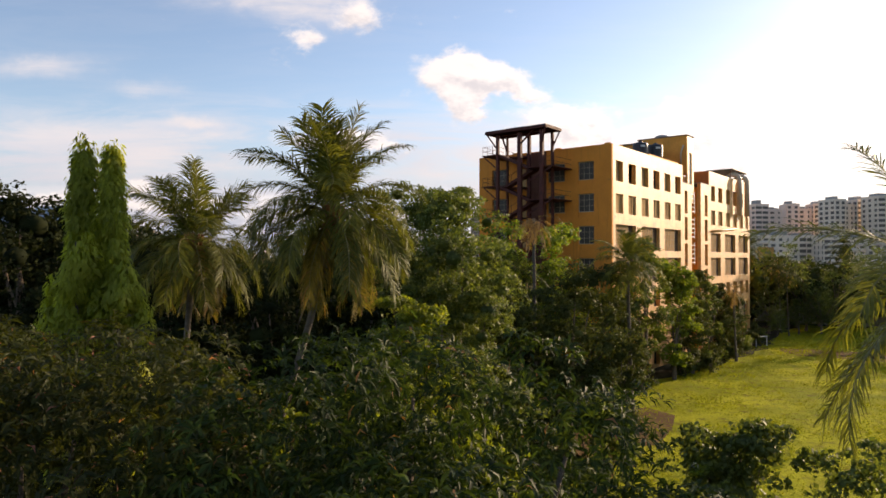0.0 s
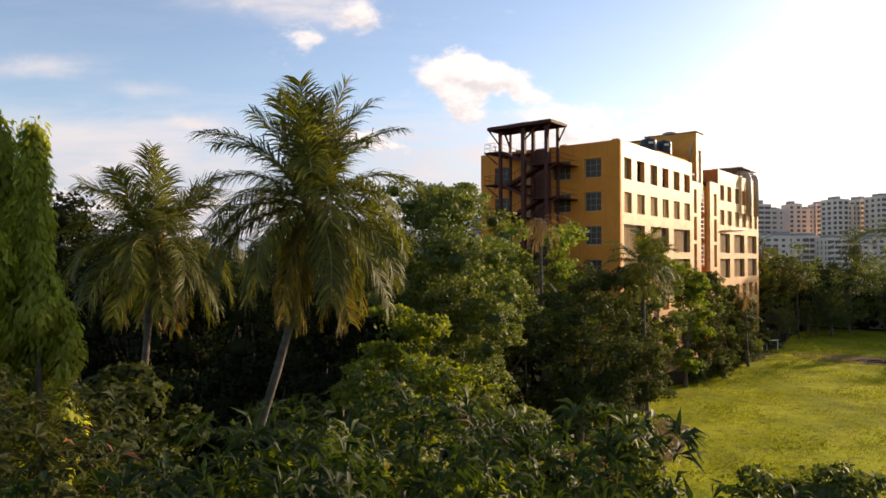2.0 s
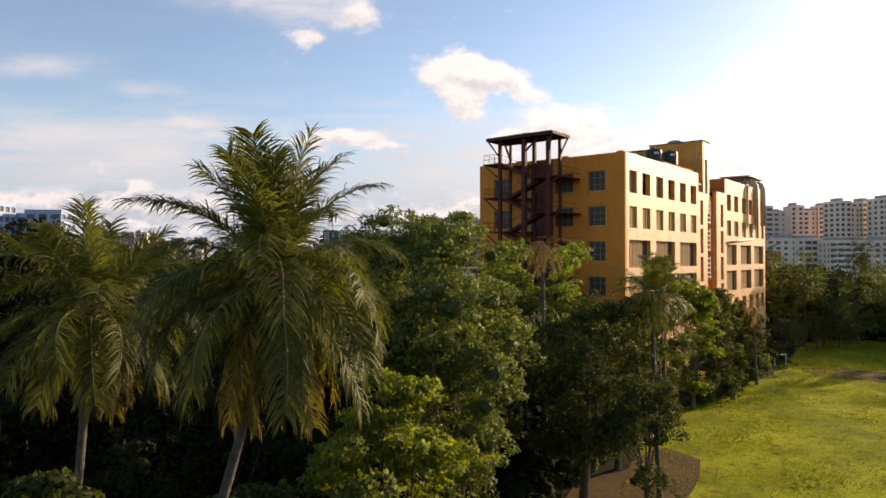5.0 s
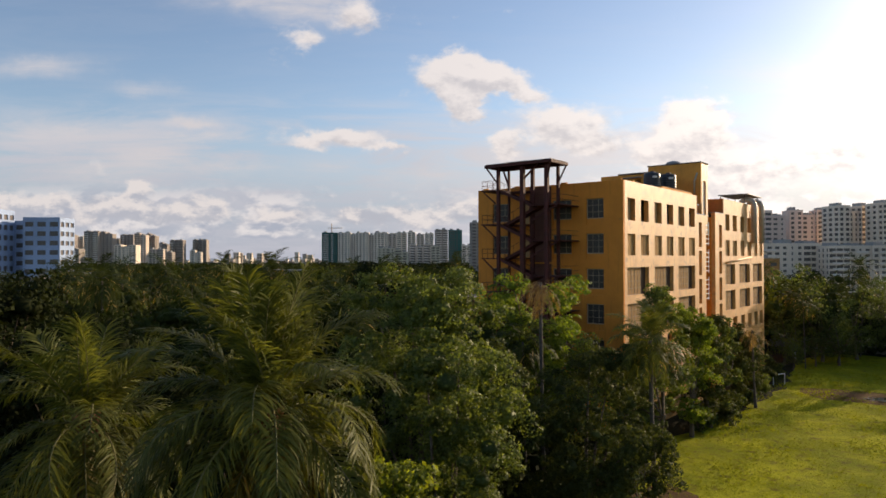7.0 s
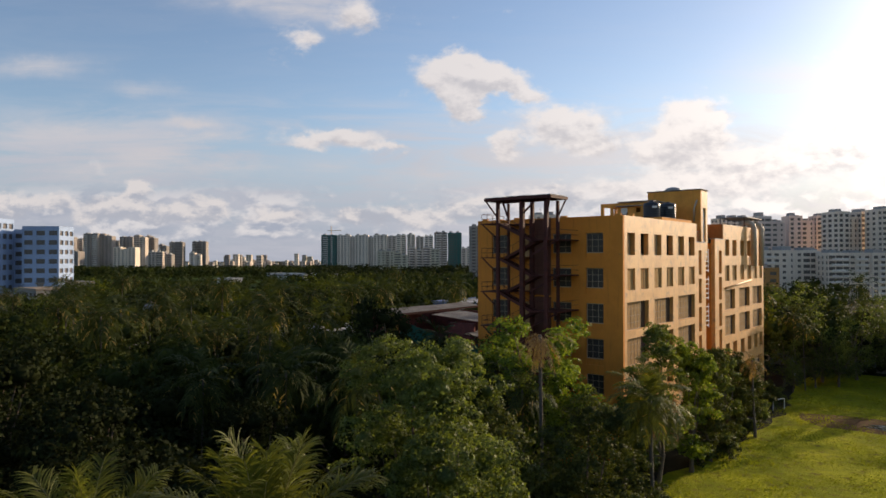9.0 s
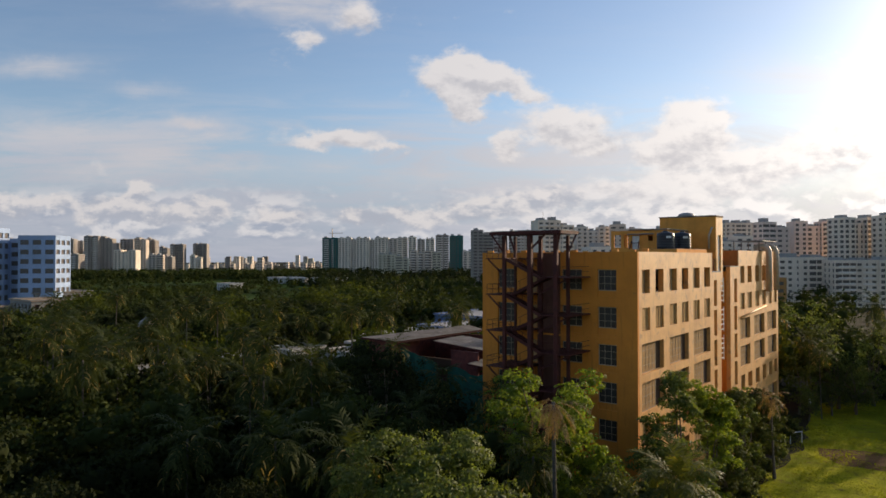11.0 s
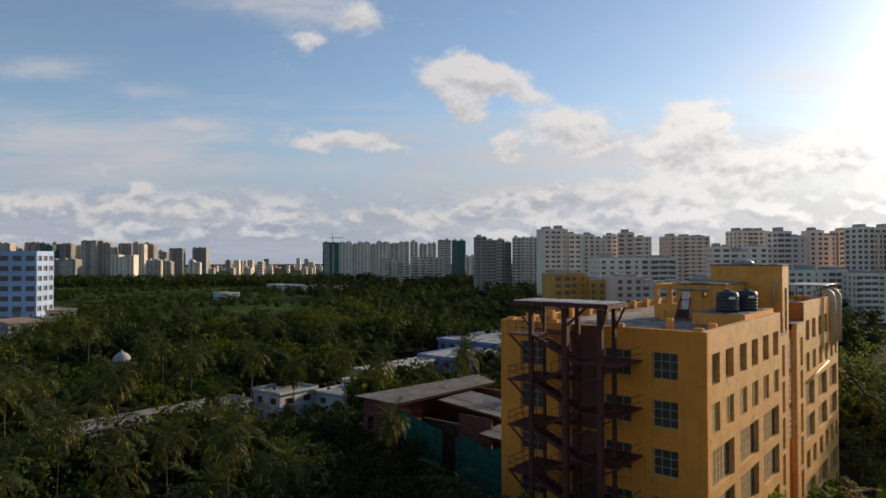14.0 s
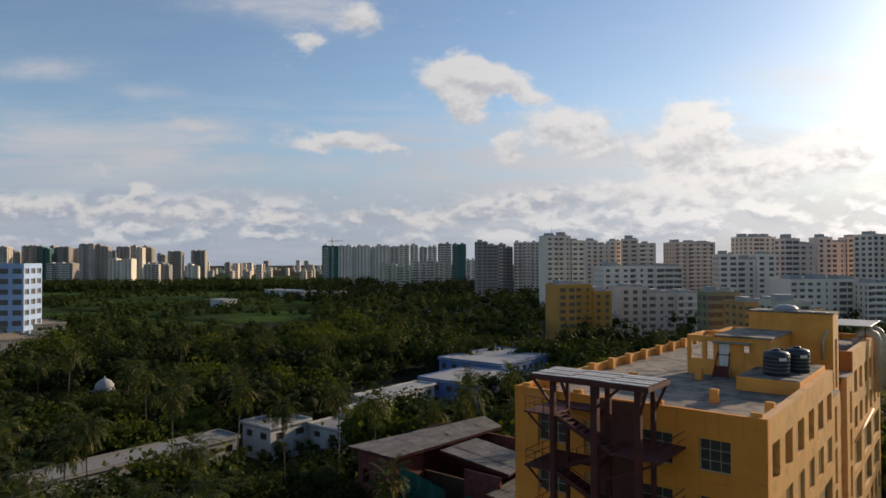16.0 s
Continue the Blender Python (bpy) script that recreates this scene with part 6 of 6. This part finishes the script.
flat_house("blue walled workshop with a pale flat roof", -101, -82, 84, 106, 6.4, "blue_paint", "pale_roof", True, 6)
flat_house("blue walled hall with a white sheet roof", -114, -92, 108, 138, 7.4, "blue_paint", "pale_roof", True, 7)
flat_house("pale low house far off in the trees", -463, -445, 250, 262, 5.5, "whitewash", "pale_roof", True, 8)
flat_house("pale long low house far off", -560, -500, 372, 392, 6.0, "whitewash", "pale_roof", True, 9)
flat_house("pale low house at the edge of the marsh", -480, -446, 366, 384, 7.0, "whitewash", "pale_roof", True, 10)
flat_house("grey low hall among dark trees", -274, -250, 290, 306, 5.0, "concrete", "concrete", True, 11)
flat_house("rusty low shed below the blue tower", -290, -268, 44, 66, 12.0, "concrete", "tan_roof", True, 12)
flat_house("brown workshop with a tan flat roof", -252, -232, 30, 44, 11.0, "concrete", "tan_roof", True, 13)
flat_house("low brown workshop with a tan roof", -262, -248, 22, 32, 8.0, "concrete", "tan_roof", True, 14)


def build_shrine():
    shrine = thing("domed_shrine", "small white domed shrine rising from the trees", "shrine", pose(-136, 21.7, 0.2))
    part("body", Shape().box(-1.9, 1.9, -1.9, 1.9, -1.0, 8.2, 0.08), M["pale_roof"], shrine)
    part("cornice", Shape().box(-2.15, 2.15, -2.15, 2.15, 8.2, 8.5, 0.05), M["pale_roof"], shrine)
    part("dome", Shape().lathe([(1.95, 8.5), (2.0, 9.0), (1.8, 9.8), (1.35, 10.45), (0.7, 10.9), (0.25, 11.05), (0.18, 11.4), (0.0, 11.6)], sides=24), M["pale_roof"], shrine, smooth=True)


build_shrine()


# ---- the town ----
def make_town_house(name, label, x, y, w, d, h, turn, wall_mat, floors, bays, bays_side, balcony=False, roof_tank=True, category="building", group="town buildings", open_part=None):
    """A block of flats: stepped wings with pierced walls, dark rooms behind, balconies, a roof with parapet and tank house."""
    rng = random.Random(int(x * 7 + y * 13))
    ob = thing(name, label, category, pose(x, y, 0, 0, 0, turn), group)
    step = h / floors
    tall = roof_tank and w > 13
    count = (3 if w > 24 else 2) if tall else 1
    wall, dark, roof, shelf = Shape(), Shape(), Shape(), Shape()
    for wing in range(count):
        ww, cx = w / count, -w / 2 + w * (wing + 0.5) / count
        off = rng.choice((0.0, 1.3, 2.2)) * (1 if wing % 2 else 0)
        y0, y1 = -d / 2 + off, d / 2 - 0.3 * wing
        hh = h - (step * rng.choice((0, 0, 1)) if wing else 0)
        n_floor = max(round(hh / step), 1)
        n_bay = max(round(bays / count), 1)
        win = open_part or (rng.uniform(0.42, 0.70), rng.uniform(0.42, 0.60))
        dd = y1 - y0
        style = 0 if open_part or not tall else rng.choice((0, 0, 1, 2))
        for side in range(4):
            length, n = ((ww, n_bay), (dd, bays_side))[side % 2]

            def place(u, depth, z, side=side):
                if side == 0:
                    return (cx + u, y0 + depth, z)
                if side == 1:
                    return (cx + ww / 2 - depth, (y0 + y1) / 2 + u, z)
                if side == 2:
                    return (cx - u, y1 - depth, z)
                return (cx - ww / 2 + depth, (y0 + y1) / 2 - u, z)

            cell = length / n
            holes = []
            for k in range(0 if side == 2 or (style == 2 and side % 2) else n):
                wide = 0.94 if style == 1 and side == 0 else win[0] * (0.5 if (k * 7 + wing) % 5 == 3 else 1.0)
                holes += [(-length / 2 + cell * (k + 0.5 - wide / 2), -length / 2 + cell * (k + 0.5 + wide / 2), step * (f + 0.5 - win[1] / 2), step * (f + 0.5 + win[1] / 2)) for f in range(n_floor)]
            inset = 0.4 if side % 2 else 0.0
            wall.wall(place, -length / 2 + inset, length / 2 - inset, 0, hh + 0.9, holes, 0.4, False)
        dark.box(cx - ww / 2 + 0.42, cx + ww / 2 - 0.42, y0 + 0.42, y1 - 0.42, 0.1, hh - 0.3)
        roof.box(cx - ww / 2 + 0.4, cx + ww / 2 - 0.4, y0 + 0.4, y1 - 0.4, hh - 0.2, hh)
        if roof_tank:
            roof.box(cx - ww * 0.3, cx + ww * rng.uniform(0.0, 0.2), y0 + dd * 0.2, y0 + dd * 0.7, hh, hh + rng.uniform(2.0, 3.4))
            roof.box(cx + ww * 0.22, cx + ww * 0.4, y0 + dd * 0.3, y0 + dd * 0.6, hh, hh + rng.uniform(1.0, 2.0))
        if balcony or (tall and rng.random() < 0.45):
            a, b = cx - ww * rng.uniform(0.2, 0.5), cx + ww * rng.uniform(0.0, 0.5)
            for f in range(1, n_floor):
                shelf.box(a, b, y0 - 1.1, y0 - 0.003, step * f - 0.1, step * f + 0.12)
                shelf.box(a, b, y0 - 1.1, y0 - 1.0, step * f + 0.12, step * f + 0.95)
    part("wall", wall, wall_mat, ob)
    part("glazing", dark, M["hazed_glass"], ob)
    part("roof", roof, TOWN["roof"], ob)
    if shelf.points:
        tagged(part("balcony_band", shelf, wall_mat if wall_mat in (TOWN["yellow"], TOWN["orange"], TOWN["olive"]) else TOWN["band"], ob, "balcony bands"), kind="stuff")
    return ob


# Haze is put into the paler, warmer white, grey, beige, pink and band colours.
TOWN = {
    "roof": surface("grey_town_roof", (0.36, 0.35, 0.34), 0.9, scale=0.05, fine=2.0, bump=0.0),
    "band": surface("pale_balcony_paint", (0.84, 0.76, 0.68), 0.9, scale=0.05, fine=2.0, bump=0.0, streak=0.3),
    "beige": surface("beige_tower_wall", (0.82, 0.69, 0.55), 0.9, scale=0.05, fine=2.0, bump=0.0, streak=0.3),
    "grey": surface("grey_tower_wall", (0.66, 0.54, 0.44), 0.9, scale=0.05, fine=2.0, bump=0.0, streak=0.3),
    "white": surface("white_tower_wall", (0.86, 0.73, 0.60), 0.9, scale=0.05, fine=2.0, bump=0.0, streak=0.3),
    "pink": surface("pinkish_tower_wall", (0.86, 0.66, 0.54), 0.9, scale=0.05, fine=2.0, bump=0.0, streak=0.3),
    "yellow": surface("yellow_block_wall", (0.56, 0.27, 0.055), 0.9, scale=0.1, fine=3.0, bump=0.0, streak=0.4),
    "orange": surface("orange_block_wall", (0.52, 0.27, 0.09), 0.9, scale=0.1, fine=3.0, bump=0.0, streak=0.4),
    "dun": surface("dun_tower_wall", (0.36, 0.31, 0.27), 0.9, scale=0.05, fine=2.0, bump=0.0, streak=0.3),
    "olive": surface("olive_block_wall", (0.26, 0.25, 0.14), 0.9, scale=0.1, fine=3.0, bump=0.0, streak=0.4),
    "blue": surface("pale_blue_wall", (0.36, 0.47, 0.66), 0.9, scale=0.1, fine=3.0, bump=0.0, streak=0.3),
    "green": surface("green_netting_wall", (0.045, 0.15, 0.13), 0.9, scale=0.1, fine=3.0, bump=0.0, streak=0.3),
    "cream": surface("cream_block_wall", (0.60, 0.53, 0.40), 0.9, scale=0.1, fine=3.0, bump=0.0, streak=0.3),
}
WORDS = {"beige": "beige", "grey": "grey", "white": "white", "pink": "pinkish", "yellow": "yellow", "orange": "orange", "olive": "olive-green", "dun": "dun", "blue": "pale blue", "green": "green-netted", "cream": "cream"}


def flats(kind, wall, ahead, aside, w, d, h, turn=0, balcony=0):
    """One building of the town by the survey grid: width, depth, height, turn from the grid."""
    x, y, _ = spot(ahead, aside)
    text = {"tower": "{} high-rise tower of flats with rows of windows", "block": "{} mid-rise block of flats with rows of windows",
            "house": "small {} town house far off"}[kind].format(WORDS[wall])
    bay = 9.0 if kind == "house" else 7.0 if ahead > 700 else 4.4
    return make_town_house({"tower": "apartment_tower", "block": "apartment_block", "house": "town_house"}[kind], text, x, y, w, d, h, 38.8 + turn, TOWN[wall],
                           max(round(h / (5.0 if kind == "house" else 3.1)), 1), max(round(w / bay), 2), max(round(d / bay), 2), balcony, kind != "house")


flats("tower", "beige", 471, 76.4, 26.0, 14.5, 51.1, 12, 0)
flats("tower", "white", 530, 116.8, 25.8, 12.9, 49.4, 0, 1)
flats("tower", "grey", 510, 138.0, 23.6, 13.6, 50.1, -15, 0)
flats("block", "white", 413, 109.2, 45.1, 18.0, 31.8, 5, 0)
flats("tower", "grey", 532, 182.4, 32.0, 17.2, 48.1, 8, 1)
flats("tower", "white", 427, 175.8, 31.3, 16.8, 38.5, -8, 0)
flats("tower", "beige", 521, 225.4, 26.4, 14.5, 51.6, 10, 0)
flats("tower", "pink", 439, 212.1, 19.5, 10.7, 48.0, 10, 0)
flats("tower", "pink", 450, 243.6, 25.5, 13.7, 49.0, -8, 0)
flats("tower", "beige", 426, 256.7, 25.1, 14.0, 49.9, 12, 0)
flats("tower", "beige", 411, 277.4, 28.6, 15.0, 50.6, 5, 0)
flats("block", "yellow", 331, 59.0, 25.3, 14.5, 24.7, 14, 0)
flats("block", "grey", 358, 101.8, 40.6, 18.0, 22.6, 6, 0)
flats("block", "olive", 300, 108.8, 13.4, 9.0, 22.7, 4, 0)
flats("block", "orange", 281, 121.3, 29.8, 15.3, 20.2, 3, 0)
flats("block", "beige", 378, 191.0, 38.9, 18.0, 25.4, 5, 0)
flats("block", "beige", 364, 221.7, 33.3, 17.3, 23.9, -4, 0)
flats("block", "cream", 253, 111.2, 12.8, 9.0, 21.9, 0, 0)
flats("tower", "green", 1041, -172.9, 22.9, 14.0, 56.9, 0, 0)
flats("tower", "white", 1041, -149.8, 19.5, 14.0, 56.9, 0, 0)
flats("tower", "grey", 1041, -135.8, 6.8, 14.0, 54.3, 0, 0)
flats("tower", "white", 1041, -122.1, 20.4, 14.0, 56.9, 0, 0)
flats("tower", "grey", 1041, -107.6, 6.8, 14.0, 53.5, 0, 0)
flats("tower", "white", 1041, -93.5, 21.2, 14.0, 56.9, 0, 0)
flats("tower", "grey", 1041, -75.5, 12.7, 14.0, 55.2, 0, 0)
flats("tower", "beige", 1041, -61.4, 15.3, 14.0, 56.9, 0, 0)
flats("tower", "beige", 1041, -46.0, 11.9, 14.0, 57.7, 0, 0)
flats("tower", "grey", 1041, -32.4, 11.9, 14.0, 54.3, 0, 0)
flats("tower", "white", 1041, -18.7, 13.6, 14.0, 55.2, 0, 0)
flats("tower", "dun", 938, 0.0, 17.0, 9.3, 57.1, 10, 0)
flats("tower", "green", 938, 19.6, 19.1, 9.5, 56.4, 0, 0)
flats("block", "cream", 829, -67.9, 20.8, 10.4, 29.8, 0, 0)
flats("block", "cream", 818, -48.3, 16.5, 9.0, 27.9, 0, 0)
flats("block", "grey", 840, -26.4, 26.5, 13.2, 34.5, 0, 0)
flats("block", "cream", 838, -6.9, 10.9, 9.0, 32.4, 0, 0)
flats("tower", "dun", 659, 39.1, 20.7, 11.2, 52.3, 8, 0)
flats("tower", "dun", 688, 59.5, 13.8, 9.0, 50.8, 0, 0)
flats("tower", "grey", 680, 79.0, 24.3, 12.8, 52.2, -6, 0)
flats("block", "white", 938, 35.3, 13.7, 9.0, 35.0, 0, 0)
flats("tower", "grey", 1091, -710.9, 40.1, 15.0, 60.6, 0, 0)
flats("tower", "dun", 1191, -743.2, 19.5, 15.0, 53.1, 0, 0)
flats("tower", "dun", 1141, -687.2, 25.2, 15.0, 59.8, 0, 0)
flats("tower", "green", 1141, -664.2, 18.7, 15.0, 58.9, 0, 0)
flats("tower", "dun", 1161, -658.4, 14.3, 15.0, 60.3, 0, 0)
flats("tower", "dun", 1141, -631.3, 16.8, 15.0, 58.0, 0, 0)
flats("tower", "beige", 1171, -631.0, 17.3, 15.0, 55.7, 0, 0)
flats("tower", "dun", 1091, -566.5, 22.3, 15.0, 61.4, 0, 0)
flats("tower", "dun", 1101, -548.3, 22.5, 15.0, 60.8, 0, 0)
flats("tower", "dun", 1191, -574.3, 11.7, 15.0, 52.1, 0, 0)
flats("tower", "dun", 1161, -541.7, 21.9, 15.0, 58.4, 0, 0)
flats("tower", "grey", 1121, -500.9, 18.3, 15.0, 59.4, 0, 0)
flats("tower", "dun", 1141, -491.7, 15.9, 15.0, 58.9, 0, 0)
flats("tower", "dun", 1341, -554.3, 15.4, 15.0, 48.6, 0, 0)
flats("tower", "dun", 1291, -507.6, 25.5, 15.0, 52.4, 0, 0)
flats("tower", "dun", 1321, -474.3, 27.2, 15.0, 53.9, 0, 0)
flats("block", "dun", 993, -550.4, 37.9, 18.0, 31.7, 0, 0)
flats("block", "beige", 1042, -487.6, 33.9, 17.0, 38.2, 0, 0)
flats("block", "grey", 938, -397.3, 19.1, 9.5, 30.4, 0, 0)
flats("block", "dun", 1141, -469.4, 28.0, 14.0, 30.9, 0, 0)
flats("block", "white", 1038, -379.2, 17.0, 9.0, 29.7, 0, 0)


def far_houses():
    """The low skyline behind the marsh."""
    rng = random.Random(3)
    for _ in range(170):
        ahead, f = rng.uniform(1300, 2600), rng.uniform(-0.64, -0.18)
        flats("house", rng.choice(("dun", "grey", "beige", "cream", "grey", "dun")), ahead, f * ahead, rng.uniform(5, 15) * ahead / 1800, 12, 27 + ahead * (-0.010 + 0.014 * rng.random() ** 3.0))


far_houses()

for ahead, aside, w, h, bays in ((284, -163, 14.5, 34.6, 3), (289, -173, 8.0, 33.5, 2), (275, -183, 15, 37.5, 3)):
    make_town_house("office_block", "pale blue office block with rows of dark windows", *spot(ahead, aside)[:2], w, 12.5, h, 42.8, TOWN["blue"], 9, bays, 3, False, w > 20, open_part=(0.70, 0.50))


# ---- small things ----
def build_goal():
    goal = thing("goal_post", "small white metal football goal on the grass", "goal", pose(5.3, 43.0, 0, 0, 0, 60))
    part("upright", Shape().tube([(-1.1, 0, 0), (-1.1, 0, 1.5)], [0.06, 0.06], 8), M["white"], goal)
    part("upright", Shape().tube([(1.1, 0, 0), (1.1, 0, 1.5)], [0.06, 0.06], 8), M["white"], goal)
    part("crossbar", Shape().tube([(-1.16, 0, 1.53), (1.16, 0, 1.53)], [0.06, 0.06], 8), M["white"], goal)


build_goal()
post = thing("marker_post", "short white painted post on the grass", "post", pose(2.2, 70.5, 0))
part("shaft", Shape().tube([(0, 0, 0), (0, 0, 1.3), (0, 0, 1.36)], [0.2, 0.2, 0.12], 10), M["white"], post)


def build_boulder(x, y, r, seed):
    rng = np.random.default_rng(seed)
    shape = Shape()
    rows, cols = 7, 12
    for i in range(rows + 1):
        for j in range(cols):
            a, b = math.pi * i / rows, 2 * math.pi * j / cols
            k = 1 + 0.13 * math.sin(3 * b + seed) + 0.12 * math.cos(2 * a + b) + 0.05 * rng.normal()
            shape.points.append((x + r * 1.2 * k * math.sin(a) * math.cos(b), y + r * k * math.sin(a) * math.sin(b), max(0.55 * r + 0.85 * r * k * math.cos(a), -0.05)))
    for i in range(rows):
        for j in range(cols):
            a, b = i * cols + j, i * cols + (j + 1) % cols
            shape.faces.append((a, a + cols, b + cols, b))
    tagged(part("boulder", shape, M["stone"], None, "dark rounded boulder at the edge of the grass"), category="rock")


build_boulder(4.6, 29.0, 1.0, 2)
build_boulder(20.5, 39.4, 0.45, 3)


def build_boundary():
    tagged(part("boundary_wall", Shape().box(-6, 150, 88.2, 88.5, 0, 2.3, 0.03), M["concrete"], None, "long weathered grey boundary wall behind the field"), category="wall", kind="structure")
    flat_house("grey low house behind the boundary wall", 16, 34, 112, 122, 6.0, "concrete", "concrete", True, 21)


build_boundary()


def build_crane(ahead, aside, h):
    crane = thing("tower_crane", "far tower crane on an unfinished block", "crane", pose(*spot(ahead, aside), 0, 0, 30))
    part("mast", Shape().beam((0, 0, 0), (0, 0, h), 1.4, 1.4), TOWN["grey"], crane)
    part("jib", Shape().beam((-6, 0, h - 1), (17, 0, h - 1), 0.9, 0.9), TOWN["grey"], crane)
    part("apex", Shape().beam((0, 0, h), (0, 0, h + 6), 1.0, 1.0), TOWN["grey"], crane)


build_crane(1040, -170, 66)


def build_antenna(x, y, z, h):
    mast = thing("roof_antenna", "thin steel antenna mast on a roof", "antenna", pose(x, y, z))
    part("pole", Shape().tube([(0, 0, 0), (0, 0, h)], [0.09, 0.05], 6), M["rust"], mast)
    part("arm", Shape().beam((-0.5, 0, h * 0.8), (0.5, 0, h * 0.8), 0.06, 0.06), M["rust"], mast)


x, y, _ = spot(472, 70)
build_antenna(x, y, 50, 8)
